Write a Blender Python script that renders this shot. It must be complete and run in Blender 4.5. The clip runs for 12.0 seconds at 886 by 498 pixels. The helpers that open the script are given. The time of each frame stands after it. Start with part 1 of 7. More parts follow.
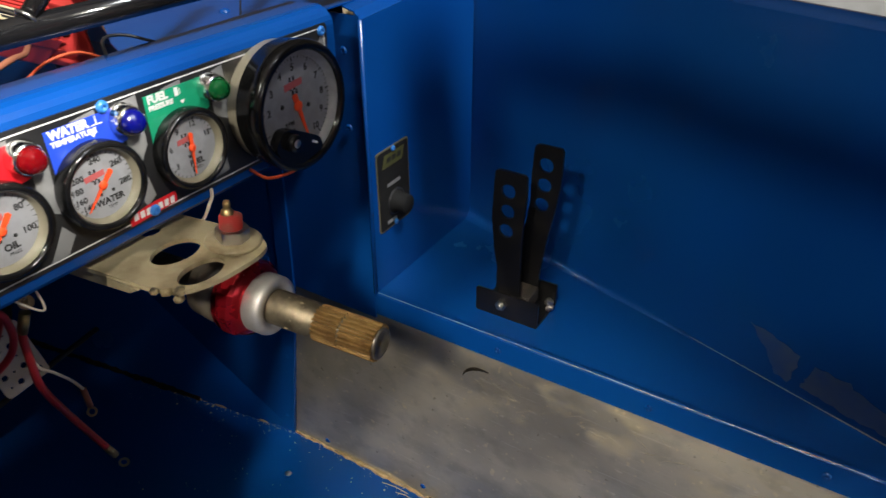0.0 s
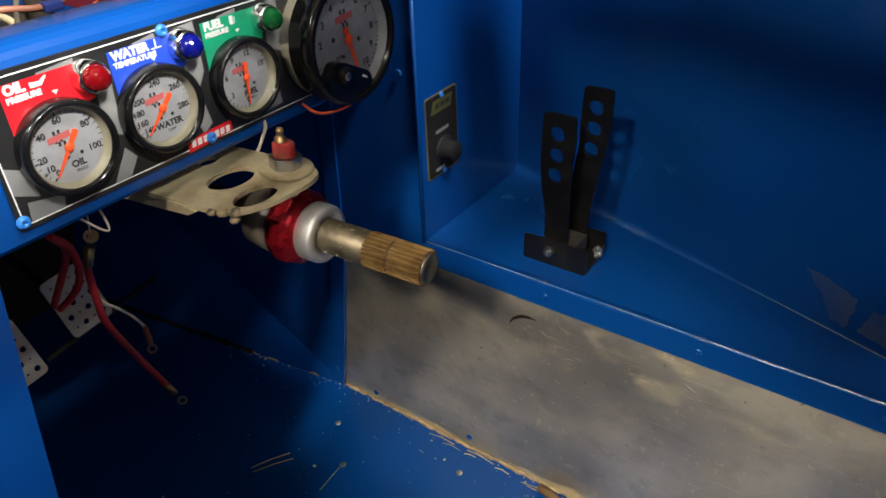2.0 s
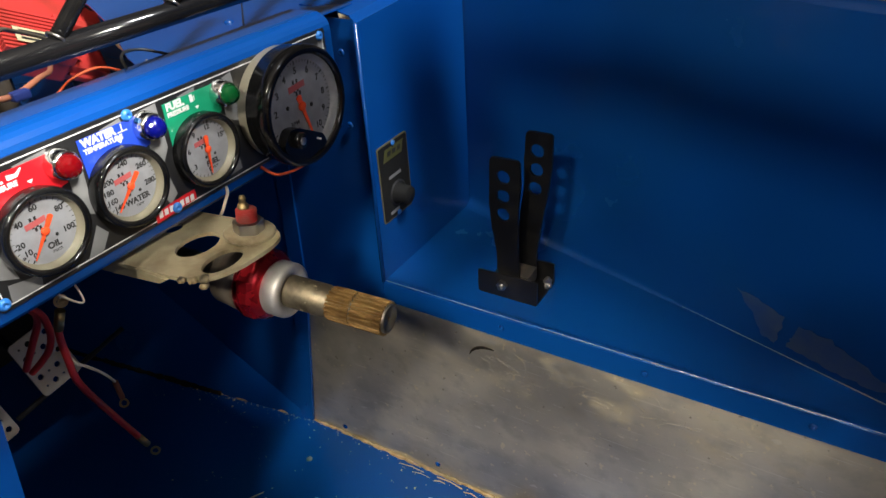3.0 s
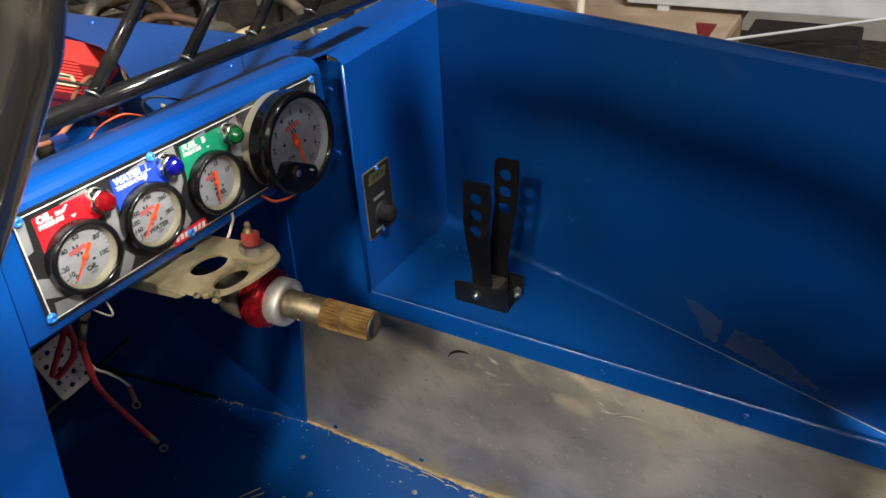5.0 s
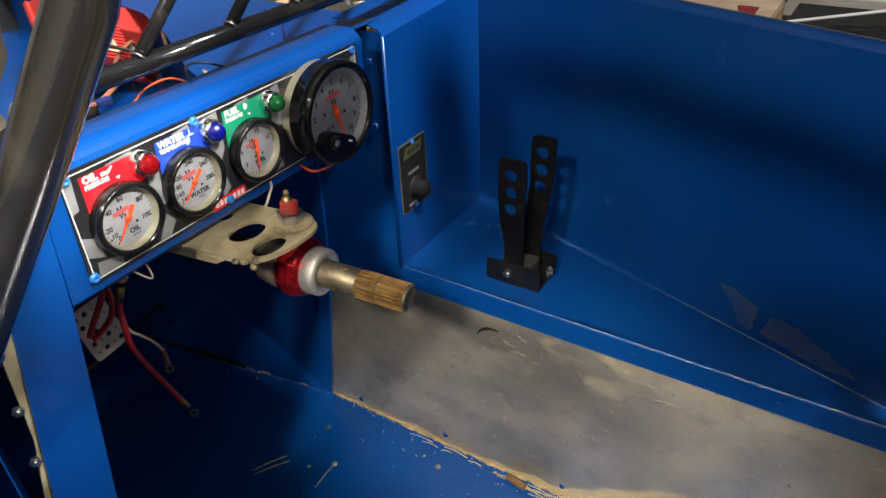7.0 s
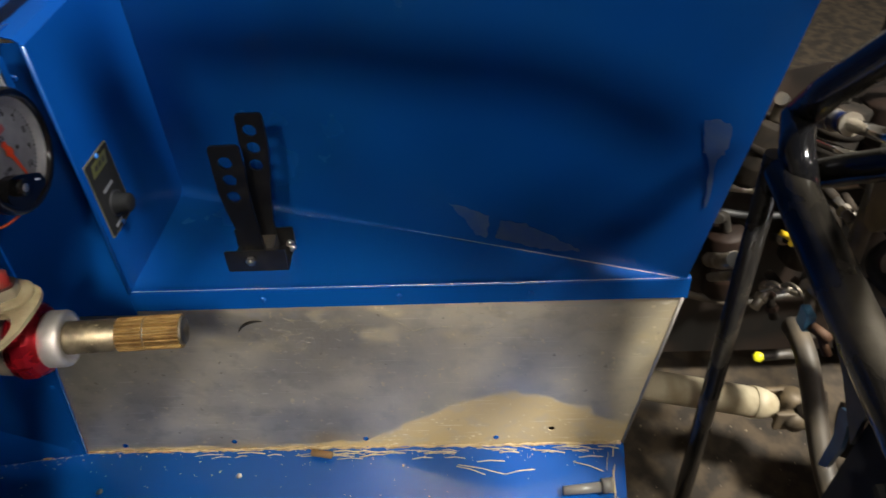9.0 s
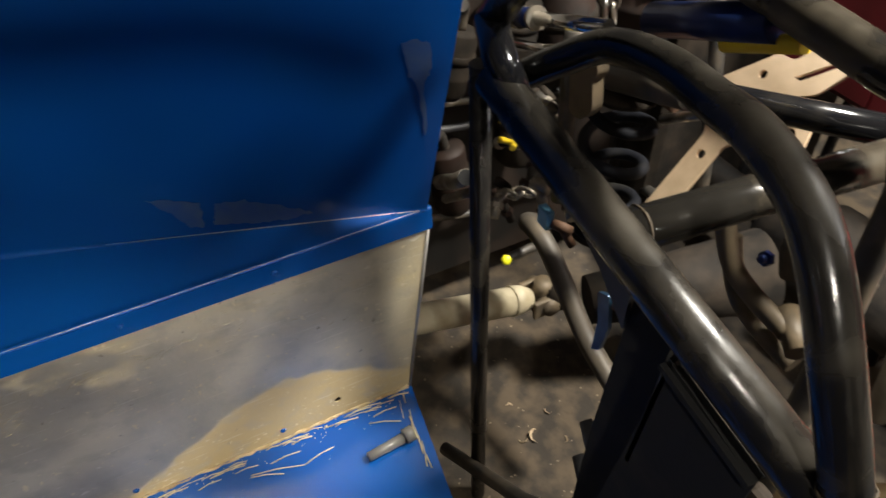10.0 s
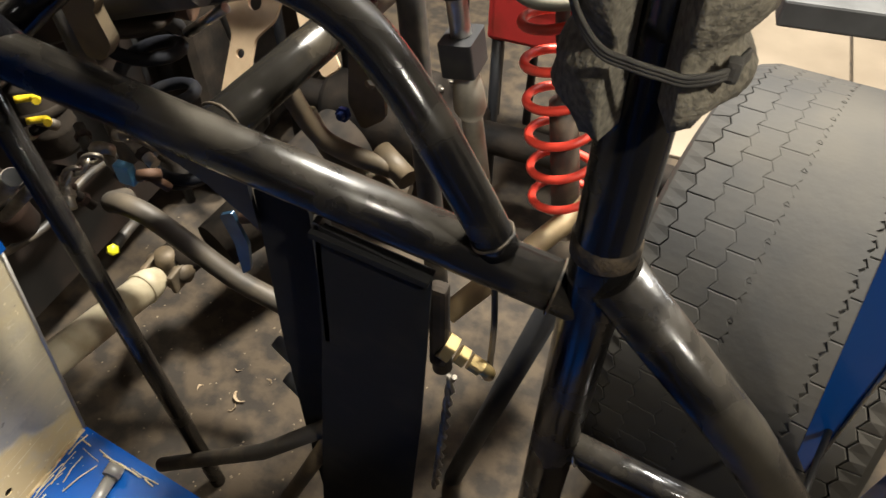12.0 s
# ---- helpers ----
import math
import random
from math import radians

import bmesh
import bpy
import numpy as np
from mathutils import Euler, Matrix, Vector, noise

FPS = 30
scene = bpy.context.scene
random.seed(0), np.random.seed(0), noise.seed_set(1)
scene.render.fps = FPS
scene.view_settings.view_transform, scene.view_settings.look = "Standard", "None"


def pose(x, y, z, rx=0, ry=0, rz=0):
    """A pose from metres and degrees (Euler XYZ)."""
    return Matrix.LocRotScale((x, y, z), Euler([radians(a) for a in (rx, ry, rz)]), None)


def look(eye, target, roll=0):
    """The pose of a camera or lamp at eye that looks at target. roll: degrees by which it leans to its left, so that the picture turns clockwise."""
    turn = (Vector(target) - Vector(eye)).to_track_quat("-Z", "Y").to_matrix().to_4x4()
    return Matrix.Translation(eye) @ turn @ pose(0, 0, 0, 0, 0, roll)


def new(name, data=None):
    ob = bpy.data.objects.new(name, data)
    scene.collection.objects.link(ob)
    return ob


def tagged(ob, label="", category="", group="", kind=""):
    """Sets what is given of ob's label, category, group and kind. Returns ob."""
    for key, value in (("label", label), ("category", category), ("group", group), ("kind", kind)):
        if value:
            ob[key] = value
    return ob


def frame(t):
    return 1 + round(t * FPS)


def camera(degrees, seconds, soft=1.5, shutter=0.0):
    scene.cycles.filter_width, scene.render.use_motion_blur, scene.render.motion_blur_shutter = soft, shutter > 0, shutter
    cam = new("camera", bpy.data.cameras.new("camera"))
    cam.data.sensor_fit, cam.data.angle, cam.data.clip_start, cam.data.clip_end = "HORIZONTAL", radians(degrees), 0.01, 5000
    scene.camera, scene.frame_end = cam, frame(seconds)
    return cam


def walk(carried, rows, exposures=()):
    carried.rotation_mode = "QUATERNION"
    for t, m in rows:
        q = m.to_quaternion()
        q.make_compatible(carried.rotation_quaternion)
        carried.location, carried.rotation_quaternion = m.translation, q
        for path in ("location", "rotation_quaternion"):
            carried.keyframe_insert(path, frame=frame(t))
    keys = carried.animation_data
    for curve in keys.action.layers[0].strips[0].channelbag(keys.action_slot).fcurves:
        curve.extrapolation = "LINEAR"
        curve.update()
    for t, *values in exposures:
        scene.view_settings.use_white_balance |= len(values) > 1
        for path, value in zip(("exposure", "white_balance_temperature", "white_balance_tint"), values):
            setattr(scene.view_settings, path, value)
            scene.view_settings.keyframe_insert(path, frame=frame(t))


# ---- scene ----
cam = camera(64.2, 12.0, shutter=0.25)
PATH = [
    (0, (-0.157, 0.019, 1.242), (1.293, 0.899, 0.182), 0.1),
    (0.5, (-0.176, 0.03, 1.239), (1.204, 1.017, 0.181), -0.8),
    (1, (-0.191, 0.024, 1.208), (1.135, 1.049, 0.116), -1.4),
    (1.5, (-0.19, 0.023, 1.203), (1.128, 1.044, 0.1), -1.9),
    (2, (-0.183, 0.004, 1.205), (1.171, 0.981, 0.103), -2.1),
    (2.5, (-0.183, -0.018, 1.231), (1.221, 0.907, 0.147), -2.4),
    (3, (-0.2, -0.016, 1.258), (1.235, 0.88, 0.192), -3.2),
    (4.8, (-0.252, -0.073, 1.317), (1.22, 0.781, 0.267), -3.1),
    (5, (-0.27, -0.074, 1.327), (1.193, 0.795, 0.275), -3.1),
    (5.5, (-0.29, -0.07, 1.331), (1.141, 0.834, 0.265), -2.9),
    (6, (-0.283, -0.069, 1.314), (1.116, 0.859, 0.227), -2.7),
    (6.5, (-0.279, -0.069, 1.321), (1.108, 0.87, 0.227), -2.6),
    (6.7, (-0.277, -0.07, 1.319), (1.107, 0.873, 0.227), -2.7),
    (8.3, (-0.293, 0.029, 1.329), (1.295, 0.424, 0.179), -1.0),
    (8.5, (-0.278, 0.024, 1.327), (1.313, 0.345, 0.159), -1.9),
    (9, (-0.272, 0.025, 1.342), (1.283, 0.094, 0.086), -3.2),
    (9.5, (-0.227, 0.026, 1.311), (1.237, -0.238, -0.026), -2.8),
    (10, (-0.179, 0.01, 1.299), (1.111, -0.607, -0.099), -1.4),
    (10.5, (-0.171, 0.03, 1.286), (0.892, -0.838, -0.169), -0.9),
    (11, (-0.172, 0.042, 1.273), (0.646, -1.016, -0.213), -0.8),
    (11.5, (-0.185, 0.04, 1.254), (0.427, -1.146, -0.235), -0.4),
    (12, (-0.192, 0.038, 1.253), (0.281, -1.202, -0.243), 0.5),
]
EXPOSURES = [(0, -0.28), (3.2, -0.18), (4.8, -0.03), (7.5, 0.0), (8.8, 0.0), (9.6, -0.1), (10.1, -0.15), (10.6, 0.05), (11.1, 0.2), (12.0, 0.25)]
walk(cam, [(t, look(eye, target, roll)) for t, eye, target, roll in PATH], EXPOSURES)

# ---- light ----
world = bpy.data.worlds.new("garage_dusk")
scene.world = world
world.use_nodes = True
world.node_tree.nodes["Background"].inputs[0].default_value = (0.9, 0.95, 1.0, 1)
world.node_tree.nodes["Background"].inputs[1].default_value = 0.01


def lamp(name, kind, energy, colour, m, size=0.2):
    data = bpy.data.lights.new(name, kind)
    data.energy, data.color = energy, colour
    if kind == "AREA":
        data.shape, data.size = "DISK", size
    else:
        data.shadow_soft_size = size
    ob = new(name, data)
    ob.matrix_world = m
    return ob


lamp("work_lamp", "POINT", 66, (0.98, 0.92, 0.80), pose(-0.90, 0.20, 2.0), 0.040)
# Unseen lamp added to brighten the rear of the car.
lamp("rear_top_fill", "AREA", 300, (0.97, 0.93, 0.84), pose(-0.3, -1.6, 2.85), 0.40)
# Added fill for the dash, cowl and box face, source unseen.
lamp("cockpit_top_fill", "AREA", 90, (0.95, 0.97, 0.98), look((0.25, -0.60, 2.85), (0.50, 0.6, 1.0)), 0.22)
# Weak lamp out of view, put in to light the dash front.
lamp("dash_fill", "AREA", 10, (0.95, 0.96, 0.96), look((-0.75, -2.3, 2.0), (0.1, 0.5, 0.95)), 0.5)
# Added spot that brightens the bare side panel; no such lamp known.
panel_fill_spot = lamp("panel_fill_spot", "SPOT", 400, (1.0, 0.93, 0.80), look((-1.60, -0.35, 2.5), (0.48, 0.36, 0.34)), 0.10)
panel_fill_spot.data.spot_size, panel_fill_spot.data.spot_blend = math.radians(22), 1.0

# ---- materials ----


def mat(name, colour, rough=0.5, metal=0.0, second=None, scale=8.0, mix=(0.4, 0.65), bump=0.0, bump_scale=120.0,
        rough2=None, coat=0.0, emit=None, detail=6.0):
    """A surface of two colours mixed by noise at one scale, with fine relief at another."""
    m = bpy.data.materials.new(name)
    m.use_nodes = True
    nt = m.node_tree
    b = nt.nodes["Principled BSDF"]
    b.inputs["Base Color"].default_value = (*colour, 1)
    b.inputs["Roughness"].default_value = rough
    b.inputs["Metallic"].default_value = metal
    b.inputs["Coat Weight"].default_value = coat
    co = nt.nodes.new("ShaderNodeTexCoord")
    if second is not None or rough2 is not None:
        n = nt.nodes.new("ShaderNodeTexNoise")
        n.inputs["Scale"].default_value, n.inputs["Detail"].default_value = scale, detail
        nt.links.new(co.outputs["Object"], n.inputs["Vector"])
        r = nt.nodes.new("ShaderNodeMapRange")
        r.inputs[1].default_value, r.inputs[2].default_value = mix
        nt.links.new(n.outputs["Fac"], r.inputs[0])
        if second is not None:
            x = nt.nodes.new("ShaderNodeMix")
            x.data_type = "RGBA"
            x.inputs[6].default_value, x.inputs[7].default_value = (*colour, 1), (*second, 1)
            nt.links.new(r.outputs[0], x.inputs[0])
            nt.links.new(x.outputs[2], b.inputs["Base Color"])
        if rough2 is not None:
            y = nt.nodes.new("ShaderNodeMapRange")
            y.inputs[3].default_value, y.inputs[4].default_value = rough, rough2
            nt.links.new(r.outputs[0], y.inputs[0])
            nt.links.new(y.outputs[0], b.inputs["Roughness"])
    if bump:
        n2 = nt.nodes.new("ShaderNodeTexNoise")
        n2.inputs["Scale"].default_value, n2.inputs["Detail"].default_value = bump_scale, 5
        nt.links.new(co.outputs["Object"], n2.inputs["Vector"])
        bu = nt.nodes.new("ShaderNodeBump")
        bu.inputs["Strength"].default_value, bu.inputs["Distance"].default_value = bump, 0.002
        nt.links.new(n2.outputs["Fac"], bu.inputs["Height"])
        nt.links.new(bu.outputs[0], b.inputs["Normal"])
    if emit:
        b.inputs["Emission Color"].default_value, b.inputs["Emission Strength"].default_value = (*colour, 1), emit
    return m


BLUE = mat("blue_paint", (0.0016, 0.050, 0.245), 0.20, 0, (0.0022, 0.056, 0.236), 5, (0.35, 0.7), 0.03, 14, 0.28, coat=0.3)
ALU = mat("bare_aluminium", (0.52, 0.50, 0.46), 0.38, 0.85, (0.36, 0.34, 0.31), 5, (0.4, 0.65), 0.15, 160, 0.55)
BLACK = mat("black_enamel", (0.007, 0.007, 0.008), 0.13, 0, (0.02, 0.018, 0.015), 24, (0.5, 0.72), 0.08, 60, 0.30)
CAGEBLACK = mat("dusty_black_enamel", (0.0075, 0.007, 0.0068), 0.17, 0, (0.030, 0.0255, 0.018), 13, (0.48, 0.74), 0.14, 120, 0.50, detail=12)
CAGEBLACK.node_tree.nodes["Principled BSDF"].inputs["Specular IOR Level"].default_value = 0.4


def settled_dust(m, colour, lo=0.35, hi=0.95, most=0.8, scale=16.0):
    """Pale dust on faces that look up, broken by noise, also lifting blacks for haze."""
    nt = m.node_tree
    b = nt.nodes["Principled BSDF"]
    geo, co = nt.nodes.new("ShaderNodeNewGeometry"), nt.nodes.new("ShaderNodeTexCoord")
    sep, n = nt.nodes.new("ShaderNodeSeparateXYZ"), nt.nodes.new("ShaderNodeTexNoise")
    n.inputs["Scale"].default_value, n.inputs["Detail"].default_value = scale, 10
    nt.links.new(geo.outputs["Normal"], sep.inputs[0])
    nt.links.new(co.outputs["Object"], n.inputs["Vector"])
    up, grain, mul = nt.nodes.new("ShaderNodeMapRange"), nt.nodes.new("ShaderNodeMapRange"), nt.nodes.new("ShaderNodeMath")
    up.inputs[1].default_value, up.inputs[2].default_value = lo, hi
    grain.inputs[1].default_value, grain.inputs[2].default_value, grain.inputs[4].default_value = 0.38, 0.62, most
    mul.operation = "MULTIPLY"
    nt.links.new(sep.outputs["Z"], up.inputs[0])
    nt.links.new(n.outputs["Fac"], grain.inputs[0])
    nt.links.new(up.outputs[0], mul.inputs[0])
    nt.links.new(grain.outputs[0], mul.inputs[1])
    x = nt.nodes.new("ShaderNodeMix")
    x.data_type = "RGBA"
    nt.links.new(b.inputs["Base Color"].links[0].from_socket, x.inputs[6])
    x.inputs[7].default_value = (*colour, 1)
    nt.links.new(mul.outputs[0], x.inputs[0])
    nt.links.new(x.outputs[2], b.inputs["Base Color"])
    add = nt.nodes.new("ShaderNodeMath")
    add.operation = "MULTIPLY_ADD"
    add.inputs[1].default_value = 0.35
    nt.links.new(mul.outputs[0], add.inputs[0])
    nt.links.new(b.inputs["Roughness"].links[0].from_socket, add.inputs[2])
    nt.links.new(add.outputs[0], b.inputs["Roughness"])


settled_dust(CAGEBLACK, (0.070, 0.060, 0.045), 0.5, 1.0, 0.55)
MATTEBLACK = mat("matte_black_paint", (0.009, 0.009, 0.009), 0.8, 0, (0.018, 0.016, 0.013), 20, (0.5, 0.75), 0.15, 120)
MATTEBLACK.node_tree.nodes["Principled BSDF"].inputs["Specular IOR Level"].default_value = 0.2
SATIN = mat("satin_black", (0.011, 0.011, 0.012), 0.55, 0, (0.026, 0.024, 0.022), 30, (0.55, 0.75), 0.1, 150)
CONCRETE = mat("dirty_concrete", (0.058, 0.041, 0.024), 0.9, 0, (0.021, 0.0155, 0.010), 21, (0.40, 0.60), 0.8, 45, detail=12)
PALE = mat("pale_concrete", (0.235, 0.190, 0.135), 0.8, 0, (0.165, 0.130, 0.090), 3, (0.35, 0.65), 0.3, 60)
WALLPAINT = mat("garage_wall", (0.42, 0.39, 0.35), 0.8, 0, (0.32, 0.29, 0.25), 2, (0.35, 0.65), 0.3, 40)
STEEL = mat("worn_steel", (0.32, 0.29, 0.24), 0.38, 0.9, (0.14, 0.11, 0.08), 30, (0.45, 0.7), 0.15, 200, 0.6)
ZINC = mat("zinc_steel", (0.62, 0.60, 0.56), 0.3, 1.0, (0.42, 0.40, 0.36), 40, (0.45, 0.7))
BRASS = mat("rusty_gold_steel", (0.27, 0.165, 0.058), 0.42, 0.8, (0.15, 0.08, 0.025), 60, (0.45, 0.65), 0.2, 300)
CREAM = mat("cream_paint", (0.40, 0.345, 0.215), 0.4, 0, (0.15, 0.11, 0.055), 24, (0.46, 0.70), 0.12, 90, detail=12)
REDANO = mat("red_anodised", (0.34, 0.008, 0.015), 0.26, 0.7, (0.22, 0.006, 0.010), 60, (0.45, 0.7), 0.06, 200, 0.4)
RED = mat("red_enamel", (0.42, 0.03, 0.026), 0.4, 0, (0.28, 0.028, 0.02), 20, (0.5, 0.7))
SPRINGRED = mat("red_powder_coat", (0.75, 0.06, 0.035), 0.35, 0, (0.55, 0.06, 0.04), 30, (0.5, 0.75))
RUBBER = mat("dusty_rubber", (0.012, 0.011, 0.0095), 0.8, 0, (0.032, 0.027, 0.019), 6, (0.40, 0.70), 0.3, 70)
world_co = RUBBER.node_tree.nodes.new("ShaderNodeNewGeometry")
for link in list(RUBBER.node_tree.links):
    if link.from_socket.name == "Object":
        RUBBER.node_tree.links.new(world_co.outputs["Position"], link.to_socket)
FOAM = mat("grey_foam", (0.175, 0.155, 0.115), 0.97, 0, (0.085, 0.075, 0.056), 190, (0.36, 0.66), 1.0, 260, detail=10)
WHITE = mat("white_paint", (0.52, 0.48, 0.37), 0.5, 0, (0.55, 0.50, 0.40), 12, (0.45, 0.7))


def tunnel_material():
    """Scuffed dull aluminium with dried clay low down and scraped tan streaks."""
    m = mat("scuffed_aluminium", (0.65, 0.58, 0.44), 0.36, 0.75, (0.44, 0.40, 0.32), 7, (0.34, 0.66), 0.16, 150, 0.46, detail=12)
    nt = m.node_tree
    b = nt.nodes["Principled BSDF"]
    base = b.inputs["Base Color"].links[0].from_socket
    co = nt.nodes.new("ShaderNodeTexCoord")
    sep = nt.nodes.new("ShaderNodeSeparateXYZ")
    nt.links.new(co.outputs["Object"], sep.inputs[0])

    def calc(op, a, c):
        n = nt.nodes.new("ShaderNodeMath")
        n.operation = op
        for k, v in enumerate((a, c)):
            if isinstance(v, (int, float)):
                n.inputs[k].default_value = v
            else:
                nt.links.new(v, n.inputs[k])
        return n.outputs[0]

    def noise_of(scale, detail, stretch):
        mp = nt.nodes.new("ShaderNodeMapping")
        mp.inputs["Scale"].default_value = stretch
        nt.links.new(co.outputs["Object"], mp.inputs[0])
        n = nt.nodes.new("ShaderNodeTexNoise")
        n.inputs["Scale"].default_value, n.inputs["Detail"].default_value = scale, detail
        nt.links.new(mp.outputs[0], n.inputs["Vector"])
        return n.outputs["Fac"]

    def ramp(v, lo, hi):
        n = nt.nodes.new("ShaderNodeMapRange")
        n.inputs[1].default_value, n.inputs[2].default_value = lo, hi
        nt.links.new(v, n.inputs[0])
        return n.outputs[0]

    def over(under, colour, fac):
        x = nt.nodes.new("ShaderNodeMix")
        x.data_type = "RGBA"
        nt.links.new(under, x.inputs[6])
        x.inputs[7].default_value = (*colour, 1)
        nt.links.new(fac, x.inputs[0])
        return x.outputs[2]

    y, z = sep.outputs["Y"], sep.outputs["Z"]
    hump = calc("POWER", 2.718, calc("MULTIPLY", -1.0, calc("POWER", calc("ABSOLUTE", calc("DIVIDE", calc("ADD", y, 0.05), 0.23), 0), 2.0)))
    edge = calc("ADD", 0.262, calc("MULTIPLY", 0.130, hump))
    lump = calc("MULTIPLY", calc("SUBTRACT", noise_of(9, 12, (1, 1, 1)), 0.5), 0.11)
    clay = ramp(calc("SUBTRACT", calc("ADD", edge, lump), z), -0.003, 0.008)
    col = over(base, (0.42, 0.31, 0.14), calc("MULTIPLY", clay, 0.85))
    band = calc("POWER", 2.718, calc("MULTIPLY", -1.0, calc("POWER", calc("ABSOLUTE", calc("DIVIDE", calc("SUBTRACT", calc("ADD", z, calc("MULTIPLY", y, -0.06)), 0.565), 0.055), 0), 2.0)))
    flakes = calc("MULTIPLY", ramp(noise_of(13, 12, (1, 1.0, 1.7)), 0.50, 0.70), 0.60)
    col = over(col, (0.62, 0.49, 0.27), calc("MULTIPLY", flakes, band))
    rear = ramp(y, -0.19, -0.27)
    col = over(col, (0.40, 0.32, 0.17), calc("MULTIPLY", rear, 0.6))
    scr = ramp(noise_of(24, 3, (1, 1.6, 3.5)), 0.67, 0.73)
    col = over(col, (0.78, 0.72, 0.58), calc("MULTIPLY", scr, 0.5))
    cloud = ramp(noise_of(2.6, 13, (1, 1.0, 1.6)), 0.36, 0.68)
    col = over(col, (0.58, 0.50, 0.33), calc("MULTIPLY", cloud, 0.32))
    mottle = ramp(noise_of(26, 12, (1, 1.0, 1.3)), 0.50, 0.66)
    col = over(col, (0.34, 0.31, 0.25), calc("MULTIPLY", mottle, 0.45))
    specks = ramp(noise_of(95, 4, (1, 1, 1)), 0.66, 0.70)
    col = over(col, (0.70, 0.60, 0.38), calc("MULTIPLY", specks, 0.7))
    pits = ramp(noise_of(70, 3, (1, 1, 1)), 0.30, 0.26)
    col = over(col, (0.14, 0.12, 0.09), calc("MULTIPLY", pits, 0.6))
    smut = ramp(noise_of(4.5, 12, (1, 1.0, 1.6)), 0.48, 0.72)
    col = over(col, (0.28, 0.25, 0.21), calc("MULTIPLY", smut, 0.30))
    mp = nt.nodes.new("ShaderNodeMapping")
    mp.inputs["Rotation"].default_value = (0.9, 0, 0)
    mp.inputs["Scale"].default_value = (1, 0.25, 7)
    nt.links.new(co.outputs["Object"], mp.inputs[0])
    hn = nt.nodes.new("ShaderNodeTexNoise")
    hn.inputs["Scale"].default_value, hn.inputs["Detail"].default_value = 42, 2
    nt.links.new(mp.outputs[0], hn.inputs["Vector"])
    hair = ramp(hn.outputs["Fac"], 0.65, 0.70)
    col = over(col, (0.80, 0.74, 0.60), calc("MULTIPLY", hair, 0.28))
    nt.links.new(col, b.inputs["Base Color"])
    dust = calc("MAXIMUM", calc("MULTIPLY", clay, 0.95), calc("MULTIPLY", flakes, band))
    dust = calc("MAXIMUM", dust, calc("MAXIMUM", calc("MULTIPLY", cloud, 0.42), calc("MULTIPLY", rear, 0.7)))
    nt.links.new(calc("MULTIPLY", calc("SUBTRACT", 1.0, dust), 0.78), b.inputs["Metallic"])
    nt.links.new(calc("ADD", 0.34, calc("MULTIPLY", dust, 0.4)), b.inputs["Roughness"])
    return m


TUNNEL = tunnel_material()

# ---- builders ----


def bm_box(bm, lo, hi, bevel=0.0):
    r = bmesh.ops.create_cube(bm, size=1.0)
    for v in r["verts"]:
        v.co = Vector([l + (c + 0.5) * (h - l) for c, l, h in zip(v.co, lo, hi)])
    if bevel:
        edges = list({e for v in r["verts"] for e in v.link_edges})
        bmesh.ops.bevel(bm, geom=edges, offset=bevel, segments=2, affect="EDGES", profile=0.6)


def frame_of(d):
    d = Vector(d).normalized()
    a = d.orthogonal().normalized()
    return a, d.cross(a)


def bm_tube(bm, pts, r, sides=16, cap=True, close=False):
    """Sweep a circle along points; r is one radius or one for each point."""
    pts = [Vector(p) for p in pts]
    n = len(pts)
    rad = r if isinstance(r, (list, tuple)) else [r] * n
    rings, a = [], None
    for i, p in enumerate(pts):
        if close:
            d = (pts[(i + 1) % n] - pts[i - 1]).normalized()
        else:
            d = (pts[min(i + 1, n - 1)] - pts[max(i - 1, 0)]).normalized()
        a = d.orthogonal() if a is None else a - d * a.dot(d)
        a.normalize()
        b = d.cross(a)
        rings.append([bm.verts.new(p + rad[i] * (a * math.cos(k * math.tau / sides) + b * math.sin(k * math.tau / sides))) for k in range(sides)])
    for i in range(n if close else n - 1):
        u, v = rings[i], rings[(i + 1) % n]
        for k in range(sides):
            f = bm.faces.new((u[k], u[(k + 1) % sides], v[(k + 1) % sides], v[k]))
            f.smooth = True
    if cap and not close:
        bm.faces.new(rings[0][::-1])
        bm.faces.new(rings[-1])


def curve(ctrl, steps=8):
    """Points on a smooth line through the control points."""
    c = [Vector(p) for p in ctrl]
    c = [c[0] * 2 - c[1]] + c + [c[-1] * 2 - c[-2]]
    out = []
    for i in range(1, len(c) - 2):
        p0, p1, p2, p3 = c[i - 1:i + 3]
        for k in range(steps):
            t = k / steps
            out.append(0.5 * ((2 * p1) + (p2 - p0) * t + (2 * p0 - 5 * p1 + 4 * p2 - p3) * t * t + (3 * p1 - p0 - 3 * p2 + p3) * t ** 3))
    out.append(c[-2])
    return out


